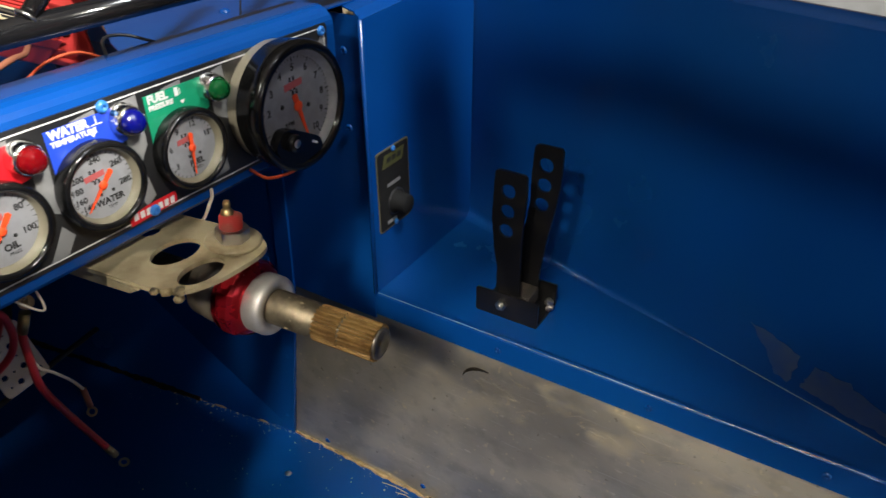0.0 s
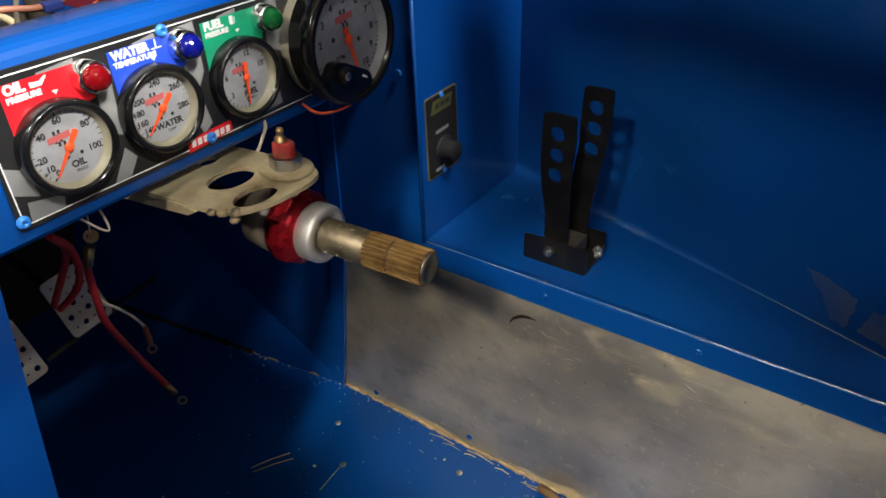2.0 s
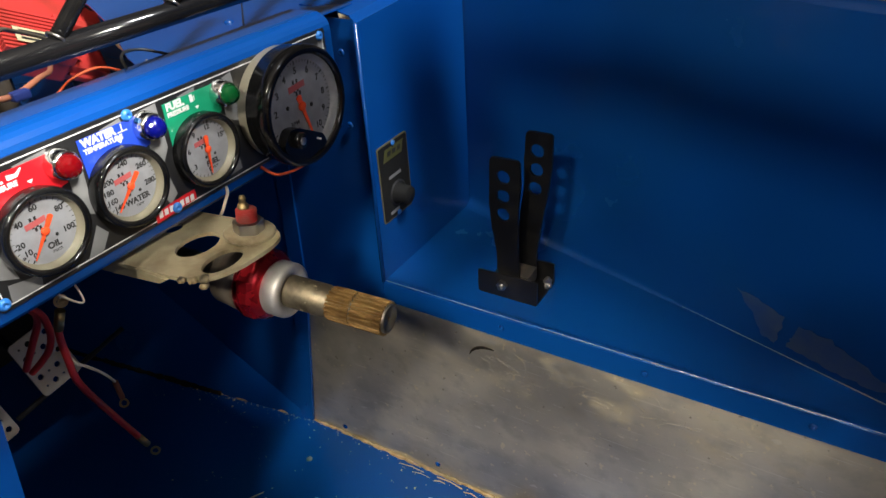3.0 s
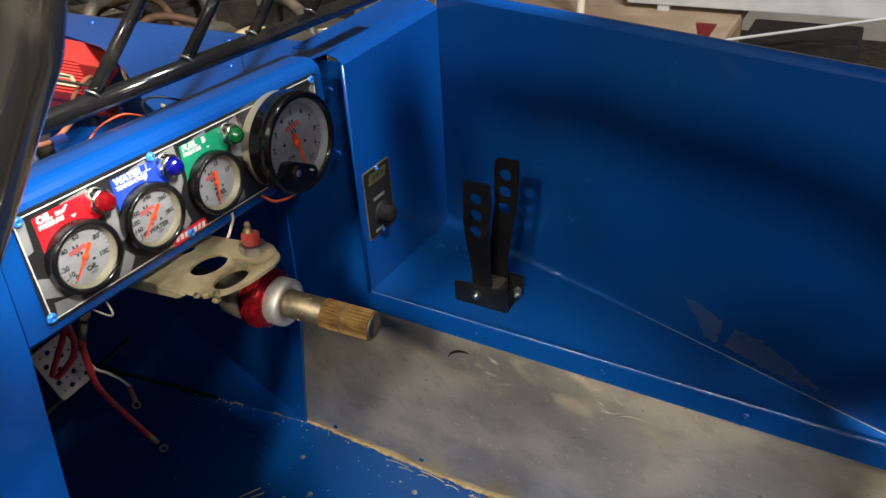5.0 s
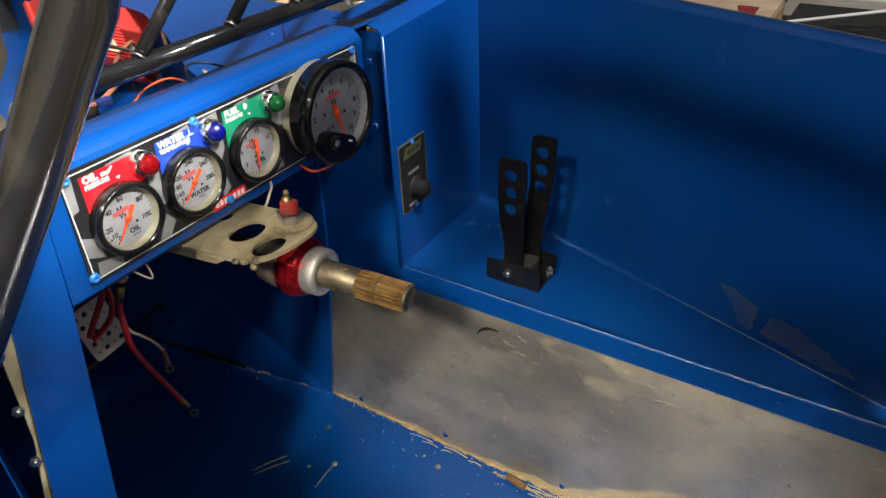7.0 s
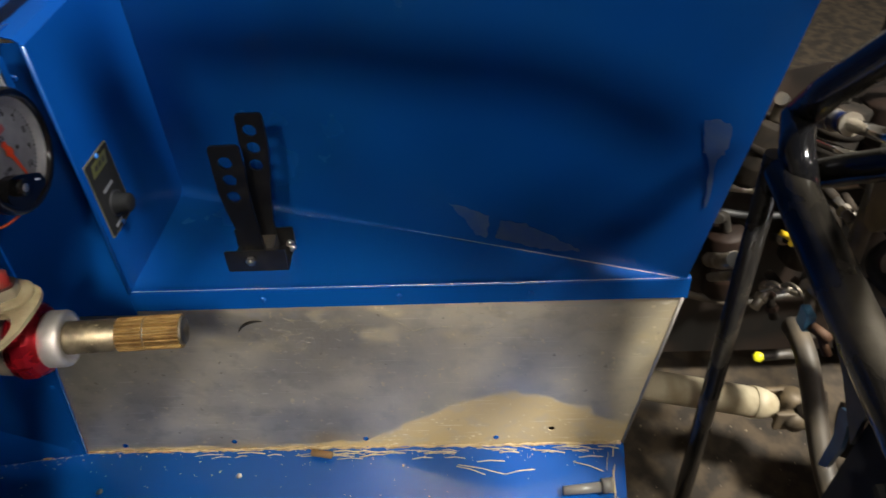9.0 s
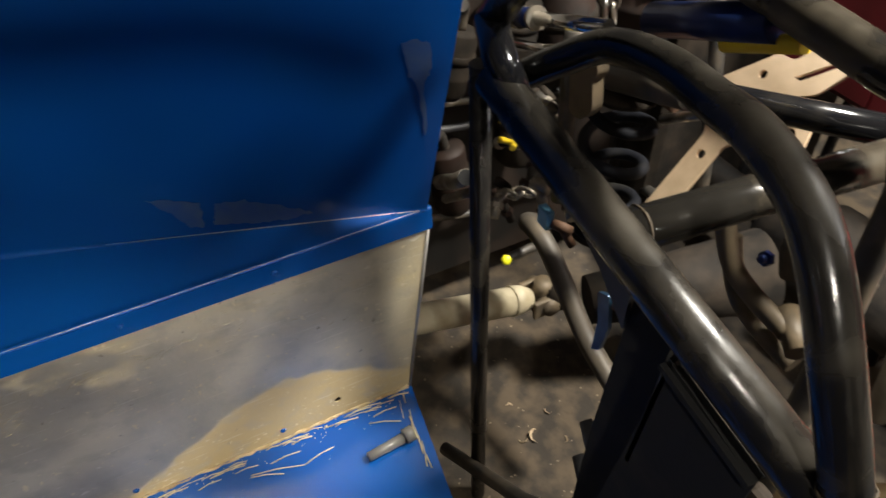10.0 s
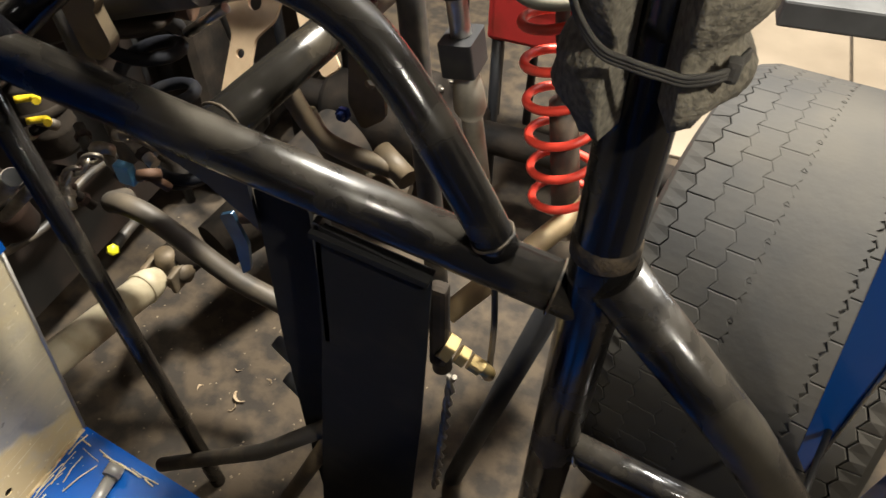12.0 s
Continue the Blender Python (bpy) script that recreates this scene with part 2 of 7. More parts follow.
def bm_lathe(bm, profile, m, sides=48, smooth=True):
    """Turn (radius, height) pairs round the z axis of the pose m."""
    rings = []
    for r, h in profile:
        if r < 1e-6:
            rings.append([bm.verts.new(m @ Vector((0, 0, h)))])
        else:
            rings.append([bm.verts.new(m @ Vector((r * math.cos(k * math.tau / sides), r * math.sin(k * math.tau / sides), h))) for k in range(sides)])
    for u, v in zip(rings, rings[1:]):
        for k in range(sides):
            j = (k + 1) % sides
            if len(u) == 1 and len(v) == 1:
                continue
            if len(u) == 1:
                f = bm.faces.new((u[0], v[j], v[k]))
            elif len(v) == 1:
                f = bm.faces.new((u[k], u[j], v[0]))
            else:
                f = bm.faces.new((u[k], u[j], v[j], v[k]))
            f.smooth = smooth


def circle2(cx, cy, r, n=20):
    return [(cx + r * math.cos(k * math.tau / n), cy + r * math.sin(k * math.tau / n)) for k in range(n)]


def bm_plate(bm, outline, holes, thick, m):
    """A flat sheet with holes, from z = 0 to thick of the pose m."""
    edges = []
    for loop in [outline] + list(holes):
        vs = [bm.verts.new((x, y, 0)) for x, y in loop]
        edges += [bm.edges.new((vs[i], vs[(i + 1) % len(vs)])) for i in range(len(vs))]
    r = bmesh.ops.triangle_fill(bm, use_beauty=True, use_dissolve=False, edges=edges)
    faces = [g for g in r["geom"] if isinstance(g, bmesh.types.BMFace)]
    ex = bmesh.ops.extrude_face_region(bm, geom=faces)
    top = [g for g in ex["geom"] if isinstance(g, bmesh.types.BMVert)]
    bmesh.ops.translate(bm, verts=top, vec=(0, 0, thick))
    vs = {v for f in faces for v in f.verts} | set(top)
    bmesh.ops.recalc_face_normals(bm, faces=list({f for v in vs for f in v.link_faces}))
    bmesh.ops.transform(bm, matrix=m, verts=list(vs))


def rounded(pts, r, n=5):
    """The outline with its corners rounded."""
    out = []
    k = len(pts)
    for i in range(k):
        p, a, b = Vector(pts[i]), Vector(pts[i - 1]), Vector(pts[(i + 1) % k])
        ra = min(r, (a - p).length * 0.45, (b - p).length * 0.45)
        s, e = p + (a - p).normalized() * ra, p + (b - p).normalized() * ra
        for j in range(n + 1):
            t = j / n
            out.append(tuple(s * (1 - t) ** 2 + p * 2 * t * (1 - t) + e * t * t))
    return out


def strip(bm, line, a, b, thick):
    """A folded sheet: a 2D line in the (u, z) plane, carried from point a(u, z) to b(u, z), with thickness."""
    pa = [Vector(a(u, z)) for u, z in line]
    pb = [Vector(b(u, z)) for u, z in line]
    va, vb = [bm.verts.new(p) for p in pa], [bm.verts.new(p) for p in pb]
    faces = [bm.faces.new((va[i], va[i + 1], vb[i + 1], vb[i])) for i in range(len(line) - 1)]
    bmesh.ops.recalc_face_normals(bm, faces=faces)
    bmesh.ops.solidify(bm, geom=faces, thickness=thick)


def mesh_of(name, bm, material, smooth=None):
    me = bpy.data.meshes.new(name)
    bmesh.ops.recalc_face_normals(bm, faces=bm.faces[:])
    bm.to_mesh(me)
    bm.free()
    for m in (material if isinstance(material, (list, tuple)) else [material]):
        me.materials.append(m)
    return me


def part(name, bm, material, parent, label=""):
    """Link a bmesh as one mesh object under a thing or a part."""
    ob = new(name, mesh_of(name, bm, material))
    ob.parent = parent
    if parent is not None:
        ob.matrix_parent_inverse = parent.matrix_world.inverted()
    return tagged(ob, label)


def thing(name, label, category, group="", at=(0, 0, 0), kind=""):
    ob = new(name)
    ob.empty_display_size = 0.05
    ob.matrix_world = Matrix.Translation(at)
    bpy.context.view_layer.update()
    return tagged(ob, label, category, group, kind)


def solid(name, bm, material, label, category, group="", kind=""):
    return tagged(new(name, mesh_of(name, bm, material)), label, category, group, kind)


def B():
    return bmesh.new()


RIVET = B()
bm_lathe(RIVET, [(0.0048, 0.0), (0.0046, 0.0008), (0.0034, 0.0018), (0.0016, 0.0021), (0.0014, 0.0012), (0.0, 0.0012)], Matrix(), 12)
RIVET_MESH = mesh_of("rivet", RIVET, BLUE)


def rivet(at, normal, parent, scale=1.0, mesh=None):
    ob = new("rivet", mesh or RIVET_MESH)
    m = Matrix.Translation(at) @ Vector(normal).to_track_quat("Z", "Y").to_matrix().to_4x4() @ Matrix.Scale(scale, 4)
    ob.parent = parent
    ob.matrix_world = m
    return ob


# ---- large structure: the garage ----
GROUND = -0.04
bm = B()
bm_box(bm, (-4, -5, GROUND - 0.1), (5, 4.5, GROUND))
tagged(new("floor", mesh_of("floor", bm, CONCRETE)), "oil-stained dirty concrete garage floor", "floor", kind="structure")
for nm, lo, hi in (("wall_north", (-4, 4.5, GROUND), (5, 4.65, 3.0)), ("wall_south", (-4, -5.15, GROUND), (5, -5, 3.0)),
                   ("wall_east", (5, -5.15, GROUND), (5.15, 4.65, 3.0)), ("wall_west", (-4.15, -5.15, GROUND), (-4, 4.65, 3.0))):
    bm = B()
    bm_box(bm, lo, hi)
    tagged(new(nm, mesh_of(nm, bm, WALLPAINT)), "dull brown painted garage wall", "wall", kind="structure")
bm = B()
bm_box(bm, (-4.15, -5.15, 3.0), (5.15, 4.65, 3.1))
tagged(new("ceiling", mesh_of("ceiling", bm, WALLPAINT)), "dull brown garage ceiling", "ceiling", kind="structure")

# ---- unseen sheet over the cockpit, notched to shape the light ----
bm = bmesh.new()
SHADE_OUTLINE = rounded([(-0.44, -0.70), (0.78, -0.70), (0.78, 0.211), (0.64, 0.211), (0.64, 0.045), (0.585, 0.045), (0.570, 0.211), (0.480, 0.211), (0.455, 0.09), (0.395, 0.09), (0.395, 0.211), (0.07, 0.211), (0.07, -0.10), (-0.295, -0.10), (-0.305, 0.0), (-0.325, 0.11), (-0.37, 0.15), (-0.385, -0.10), (-0.44, -0.10)], 0.012)
bm_plate(bm, SHADE_OUTLINE, [], 0.003, pose(0, 0, 1.50))
solid("shade_panel", bm, BLUE, "unseen notched blue sheet overhead that shapes the light", "roof")

# ---- cockpit sheet metal ----
X0, YB, DECK, FLOOR = 0.501, 0.528, 0.653, 0.26
WALL_A, WALL_B = Vector((0.497, -0.290, 0)), Vector((0.768, 0.530, 0))

cockpit_floor = thing("cockpit_floor", "blue painted sheet metal cockpit floor, scratched and littered", "floor panel", at=(0.2, 0.4, FLOOR))
bm = B()
bm_plate(bm, [(-0.45, -0.115), (0.501, -0.246), (0.501, 0.73), (0.46, 1.0), (0.43, 1.45), (-0.45, 1.45)], [], 0.003, pose(0, 0, FLOOR - 0.003))
part("floor_sheet", bm, BLUE, cockpit_floor)

tunnel = thing("tunnel_panel", "bare scuffed aluminium side panel with dried dirt", "panel", at=(X0, 0.2, FLOOR))
bm = B()
bm_plate(bm, [(-0.244, FLOOR), (0.738, FLOOR), (0.686, 0.640), (-0.296, 0.640)], [circle2(-0.115, 0.303, 0.006, 12)], 0.002, pose(X0, 0, 0, 90, 0, 90))
part("aluminium_sheet", bm, TUNNEL, tunnel)

side = thing("side_sheet", "blue painted side sheet under the dash with a folded flange", "panel", at=(X0, 0.8, FLOOR))
bm = B()
bm_plate(bm, [(0.734, FLOOR + 0.001), (1.45, FLOOR + 0.001), (1.45, 1.04), (0.530, 1.04), (0.530, 0.608), (0.686, 0.608)], [], 0.002, pose(X0 - 0.004, 0, 0, 90, 0, 90))
part("blue_sheet", bm, BLUE, side)

deck = thing("deck_panel", "glossy blue painted deck with a rolled edge", "panel", at=(0.6, 0.2, DECK))
bm = B()
bm_plate(bm, [(X0 + 0.004, -0.292), (0.768, 0.530), (X0 + 0.004, 0.530)], [], 0.002, pose(0, 0, DECK - 0.002))
part("deck_sheet", bm, BLUE, deck)
bm = B()
lip = [(X0 + 0.006, DECK)] + [(X0 + 0.002 - 0.0045 * math.sin(k * math.pi / 16), DECK - 0.0045 * (1 - math.cos(k * math.pi / 16))) for k in range(9)] + [(X0 - 0.0028, DECK - 0.012), (X0 - 0.003, DECK - 0.038)]
strip(bm, lip, lambda u, z: (u, -0.298, z), lambda u, z: (u, 0.530, z), 0.0016)
part("rolled_lip", bm, BLUE, deck)

wall = thing("right_panel", "tall glossy blue painted cockpit side panel", "panel", at=(0.6, 0.1, DECK))
bm = B()
wd = (WALL_B - WALL_A).normalized()
wn = Vector((-wd.y, wd.x, 0))
nu, nv = 36, 30
L = (WALL_B - WALL_A).length
grid = []
for i in range(nu + 1):
    col = []
    for j in range(nv + 1):
        u, v = i / nu, (j / nv) ** 1.7
        z = DECK + v * (1.072 - DECK)
        back = (1 - u) ** 6 * v * 0.07
        p = WALL_A + wd * (u * L - back) + Vector((0, 0, z))
        k = min(max((u - 0.35) / 0.65, 0.0), 1.0)
        fillet = 0.001 + 0.015 * k * k * (3 - 2 * k)
        rise = z - DECK
        if rise < fillet:
            p += wn * (fillet - math.sqrt(max(fillet ** 2 - (fillet - rise) ** 2, 0.0)))
        p += wn * 0.0035 * math.sin(math.pi * v) * noise.noise(Vector((u * 3.1, v * 2.2, 4.0)))
        col.append(bm.verts.new(p))
    grid.append(col)
for i in range(nu):
    for j in range(len(grid[0]) - 1):
        f = bm.faces.new((grid[i][j], grid[i + 1][j], grid[i + 1][j + 1], grid[i][j + 1]))
        f.smooth = True
top_line = [c[-1].co.copy() for c in grid]
part("panel_sheet", bm, BLUE, wall)
bm = B()
bm_rows = []
for p in top_line:
    bm_rows.append([bm.verts.new(p - wn * 0.012 * (1 - math.cos(k * math.pi / 5)) + Vector((0, 0, 0.010 * math.sin(k * math.pi / 5)))) for k in range(6)])
for i in range(nu):
    for k in range(5):
        bm.faces.new((bm_rows[i][k], bm_rows[i + 1][k], bm_rows[i + 1][k + 1], bm_rows[i][k + 1])).smooth = True
part("rolled_edge", bm, BLUE, wall)
# dull greyish patches on the paint
DULLBLUE = mat("dull_blue_patch", (0.050, 0.082, 0.170), 0.45, 0, (0.018, 0.058, 0.195), 24, (0.4, 0.65))
WM = Matrix((( wd.x, 0, wn.x, WALL_A.x + wn.x * 0.0014), (wd.y, 0, wn.y, WALL_A.y + wn.y * 0.0014), (0, 1, 0, 0), (0, 0, 0, 1)))


def ragged(shape, by, n):
    """The outline with n uneven steps on each edge."""
    r = random.Random(len(shape))
    out = []
    for (x0, y0), (x1, y1) in zip(shape, shape[1:] + shape[:1]):
        for k in range(n):
            t = k / n
            out.append((x0 + (x1 - x0) * t + r.uniform(-by, by), y0 + (y1 - y0) * t + r.uniform(-by, by)))
    return out


for shape in ([(0.022, 0.906), (0.008, 0.911), (-0.011, 0.905), (-0.013, 0.872), (-0.004, 0.855), (-0.003, 0.776), (0.006, 0.850), (0.013, 0.864)], [(0.360, 0.720), (0.332, 0.717), (0.294, 0.708), (0.300, 0.666), (0.317, 0.668), (0.329, 0.689)], [(0.277, 0.705), (0.239, 0.705), (0.201, 0.692), (0.176, 0.682), (0.156, 0.673), (0.181, 0.666), (0.216, 0.664), (0.252, 0.666), (0.285, 0.669), (0.280, 0.690)]):
    bm = B()
    bm_plate(bm, ragged(shape, 0.0022, 5), [], 0.0003, WM)
    part("dull_patch", bm, DULLBLUE, wall, "dull greyish patch on the paint")
bm = B()
bm_tube(bm, [WALL_A + wd * u + wn * 0.0010 + Vector((0, 0, DECK + 0.0008)) for u in (0.01, 0.10, 0.22, 0.34, 0.46)], [0.0005, 0.0008, 0.0007, 0.0005, 0.0002], 6)
part("bright_crease", bm, ALU, wall, "thin bright metal line along the fold")

# Sheet out of view, added to shade the left of the floor.
left_shade = thing("left_shade_panel", "unseen blue sheet added to shade the left cockpit floor", "panel", at=(-0.36, 0.15, FLOOR))
bm = B()
bm_plate(bm, [(-0.20, FLOOR - 0.003), (0.50, FLOOR - 0.003), (0.50, 1.06), (-0.20, 1.06)], [], 0.002, pose(-0.36, 0, 0, 90, 0, 90))
part("left_shade_sheet", bm, BLUE, left_shade)
bm = B()
bm_tube(bm, [(-0.359, -0.20, 1.06), (-0.359, 0.50, 1.06)], 0.008, 12)
part("rolled_edge", bm, BLUE, left_shade)

box = thing("switch_box", "blue painted sheet metal box beside the dash", "panel box", at=(0.63, YB, DECK))
bm = B()
bm_plate(bm, [(X0 - 0.004, DECK), (0.766, DECK), (0.764, 1.052), (X0 - 0.004, 1.036)], [], 0.0016, pose(0, YB, 0, 90, 0, 0))
part("box_face", bm, BLUE, box)
bm = B()
strip(bm, [(YB, 1.036), (YB + 0.008, 1.045), (YB + 0.03, 1.050), (YB + 0.085, 1.053)], lambda u, z: (X0 - 0.004, u, z), lambda u, z: (0.766, u, z + 0.016), 0.0016)
part("box_top", bm, BLUE, box)

# ---- dashboard ----
dash = thing("dashboard", "bright blue painted sheet metal dashboard with a rolled top edge", "dashboard", at=(0.2, 0.5, 0.93))
bm = B()
prof = [(0.545, 0.935), (0.506, 0.933), (0.503, 0.937), (0.503, 1.052)] + [(0.503 + 0.022 * (1 - math.cos(a)), 1.052 + 0.018 * math.sin(a)) for a in [k * math.pi / 12 for k in range(1, 7)]] + [(0.56, 1.068)]
strip(bm, prof, lambda u, z: (-0.030 if z < 0.95 else -0.022, u, z), lambda u, z: (0.420, u, z), 0.0016)
part("dash_shell", bm, BLUE, dash)
bm = B()
bm_plate(bm, [(-0.032, 0.935), (-0.066, 0.68), (-0.12, 0.30), (-0.19, 0.30), (-0.118, 0.74), (-0.084, 0.955), (-0.075, 1.065), (-0.022, 1.065)], [], 0.0016, pose(0, 0.503, 0, 90, 0, 0))
part("dash_leg", bm, BLUE, dash)

# ---- more materials ----
DIAL = mat("silver_dial", (0.31, 0.315, 0.335), 0.45, 0.0, (0.27, 0.275, 0.29), 90, (0.4, 0.6))
ORANGE = mat("fluorescent_orange", (0.95, 0.09, 0.02), 0.45)
INK = mat("black_ink", (0.012, 0.012, 0.012), 0.5)
GLOSSBLACK = mat("gloss_black_plastic", (0.004, 0.004, 0.0045), 0.16, 0, (0.009, 0.009, 0.009), 60, (0.4, 0.6))
LEVERBLACK = mat("black_powder_coat", (0.005, 0.005, 0.0055), 0.34, 0, (0.012, 0.011, 0.010), 40, (0.5, 0.7), 0.08, 200)
SHAFTSTEEL = mat("tarnished_shaft", (0.29, 0.24, 0.155), 0.38, 0.85, (0.10, 0.082, 0.055), 42, (0.40, 0.62), 0.35, 130, 0.6, detail=12)
DULLALU = mat("dull_machined_aluminium", (0.62, 0.60, 0.56), 0.42, 0.8, (0.45, 0.43, 0.40), 50, (0.4, 0.7), 0.1, 200, 0.55)
PANELBLACK = mat("printed_black", (0.014, 0.014, 0.015), 0.3, 0, (0.022, 0.022, 0.022), 40, (0.45, 0.7))
GREY = mat("printed_grey", (0.22, 0.22, 0.22), 0.35, 0, (0.17, 0.17, 0.17), 25, (0.4, 0.6))
LINE = mat("printed_white", (0.72, 0.72, 0.70), 0.4)
LABRED = mat("printed_red", (0.62, 0.012, 0.02), 0.32, 0, (0.52, 0.012, 0.02), 30, (0.45, 0.65))
LABBLUE = mat("printed_blue", (0.02, 0.07, 0.62), 0.32, 0, (0.02, 0.06, 0.52), 30, (0.45, 0.65))
LABGREEN = mat("printed_green", (0.01, 0.30, 0.15), 0.32, 0, (0.01, 0.25, 0.12), 30, (0.45, 0.65))
CHROME = mat("chrome", (0.78, 0.77, 0.74), 0.12, 1.0, (0.68, 0.66, 0.62), 40, (0.45, 0.7))
CASE = mat("cream_gauge_case", (0.44, 0.40, 0.30), 0.3, 0.4, (0.34, 0.30, 0.22), 20, (0.4, 0.65))
LENSRED = mat("red_lens", (0.15, 0.002, 0.004), 0.08, coat=0.5)
LENSBLUE = mat("blue_lens", (0.003, 0.005, 0.16), 0.08, coat=0.5)
LENSGREEN = mat("green_lens", (0.003, 0.075, 0.018), 0.08, coat=0.5)
YELLOW = mat("yellow_paint", (0.75, 0.52, 0.02), 0.4)
LIME = mat("yellow_reflector", (0.75, 0.72, 0.02), 0.35)
CABLERED = mat("red_cable", (0.42, 0.02, 0.025), 0.4, 0, (0.30, 0.02, 0.02), 30, (0.45, 0.7))
WIREORANGE = mat("orange_wire", (0.62, 0.10, 0.035), 0.45)
WIREBROWN = mat("brown_wire", (0.30, 0.11, 0.06), 0.5)
WIREWHITE = mat("pale_wire", (0.62, 0.58, 0.48), 0.5)
BRASSBRIGHT = mat("brass_terminal", (0.46, 0.34, 0.15), 0.35, 0.9, (0.4, 0.3, 0.14), 90, (0.4, 0.65))
RUST = mat("rusty_steel", (0.085, 0.040, 0.018), 0.7, 0.2, (0.05, 0.026, 0.015), 30, (0.4, 0.65), 0.3, 120)
GRIME = mat("greasy_cast_iron", (0.024, 0.017, 0.011), 0.8, 0.0, (0.006, 0.0045, 0.003), 18, (0.35, 0.65), 0.4, 90)
GRIME.node_tree.nodes["Principled BSDF"].inputs["Specular IOR Level"].default_value = 0.25
DUSTY = mat("dusty_black_steel", (0.035, 0.031, 0.026), 0.5, 0, (0.16, 0.125, 0.085), 14, (0.48, 0.75), 0.25, 80)
TANSTEEL = mat("tan_primed_steel", (0.42, 0.31, 0.17), 0.55, 0.2, (0.28, 0.20, 0.11), 25, (0.4, 0.65), 0.15, 120)
BROWNSTEEL = mat("dusty_brown_steel", (0.130, 0.095, 0.055), 0.6, 0.2, (0.060, 0.046, 0.030), 20, (0.4, 0.65), 0.2, 120)
PALEPLATE = mat("pale_drilled_plate", (0.62, 0.46, 0.30), 0.5, 0.2, (0.48, 0.35, 0.22), 20, (0.4, 0.65))
SHOCKBLUE = mat("blue_anodised", (0.012, 0.026, 0.11), 0.28, 0.5)
STRAW = mat("pale_straw", (0.48, 0.41, 0.25), 0.6, 0, (0.42, 0.35, 0.2), 60, (0.4, 0.65))
CLEAR = mat("frosted_plastic", (0.36, 0.34, 0.30), 0.35)
CLEAR.node_tree.nodes["Principled BSDF"].inputs["Transmission Weight"].default_value = 0.7
WOOD = mat("weathered_wood", (0.36, 0.25, 0.14), 0.75, 0, (0.24, 0.16, 0.09), 9, (0.4, 0.65), 0.3, 60)
GREYBAR = mat("grey_painted_steel", (0.42, 0.42, 0.42), 0.45, 0, (0.34, 0.34, 0.33), 9, (0.4, 0.65))
MAROON = mat("maroon_paint", (0.12, 0.012, 0.014), 0.4, 0, (0.08, 0.01, 0.01), 8, (0.4, 0.65))

FRONT = Matrix(((1, 0, 0, 0), (0, 0, -1, 0), (0, 1, 0, 0), (0, 0, 0, 1)))  # x right, y up, z towards the driver


def facing(x, y, z):
    return Matrix.Translation((x, y, z)) @ FRONT


def text_bm(body, size, m, align="CENTER", bold=0.0):
    """The letters as thin solid shapes on the pose m."""
    cu = bpy.data.curves.new("lettering", "FONT")
    cu.body, cu.size, cu.align_x, cu.align_y, cu.extrude, cu.offset = body, size, align, "CENTER", 0.00012, bold
    cu.resolution_u = 3
    ob = bpy.data.objects.new("lettering", cu)
    scene.collection.objects.link(ob)
    bpy.context.view_layer.update()
    me = bpy.data.meshes.new_from_object(ob.evaluated_get(bpy.context.evaluated_depsgraph_get()))
    bpy.data.objects.remove(ob)
    bpy.data.curves.remove(cu)
    bm = B()
    bm.from_mesh(me)
    bpy.data.meshes.remove(me)
    bmesh.ops.transform(bm, matrix=m, verts=bm.verts[:])
    return bm


def quad_plate(name, pts, thick, m, material, parent, label="", r=0.0):
    bm = B()
    bm_plate(bm, rounded(pts, r) if r else pts, [], thick, m)
    return part(name, bm, material, parent, label)


def hexagon(r):
    return circle2(0, 0, r, 6)


def tube_part(name, pts, r, material, parent, sides=14, label="", steps=0):
    bm = B()
    bm_tube(bm, curve(pts, steps) if steps else pts, r, sides)
    return part(name, bm, material, parent, label)


def bolt_part(name, at, axis, r, h, material, parent):
    bm = B()
    m = Matrix.Translation(at) @ Vector(axis).to_track_quat("Z", "Y").to_matrix().to_4x4()
    bm_plate(bm, hexagon(r), [], h, m)
    bm_lathe(bm, [(r * 0.55, h), (r * 0.55, h * 1.8), (r * 0.45, h * 2.0), (0, h * 2.0)], m, 12)
    return part(name, bm, material, parent)


# ---- rivets of the sheet metal ----
for y in (0.331, 0.128, -0.067):
    rivet((X0 - 0.0046, y, 0.634), (-1, 0, 0), deck)
for y, z in ((0.457, 0.282), (0.217, 0.284), (-0.017, 0.281), (0.66, 0.276)):
    rivet((X0 + 0.0, y, z), (-1, 0, 0), tunnel, 1.1)
for y, z in ((0.724, 0.450), (0.703, 0.60), (0.745, 0.30), (0.553, 0.998), (0.553, 0.90)):
    rivet((X0 - 0.0062, y, z), (-1, 0, 0), side, 1.1)
rivet((0.510, -0.246, DECK), (0, 0, 1), deck, 1.0)
bm = B()
bm_plate(bm, [(0.734, FLOOR + 0.002), (0.764, FLOOR + 0.002), (0.716, 0.608), (0.700, 1.035), (0.672, 1.035), (0.686, 0.608)], [], 0.0033, pose(X0 - 0.0075, 0, 0, 90, 0, 90))
part("flange", bm, BLUE, side)
# slanted kick panel ahead of the bare sheet
bm = B()
strip(bm, [(0.0, 0.0), (1.0, 1.0)], lambda u, z: (X0 - 0.0035, 0.735, FLOOR + 0.0008 + 0.384 * z), lambda u, z: (X0 - 0.110 + 0.107 * u, 1.45, FLOOR + 0.0008 + 0.384 * z), 0.0015)
part("kick_sheet", bm, BLUE, side)
# worn fold along the box edge
bm = B()
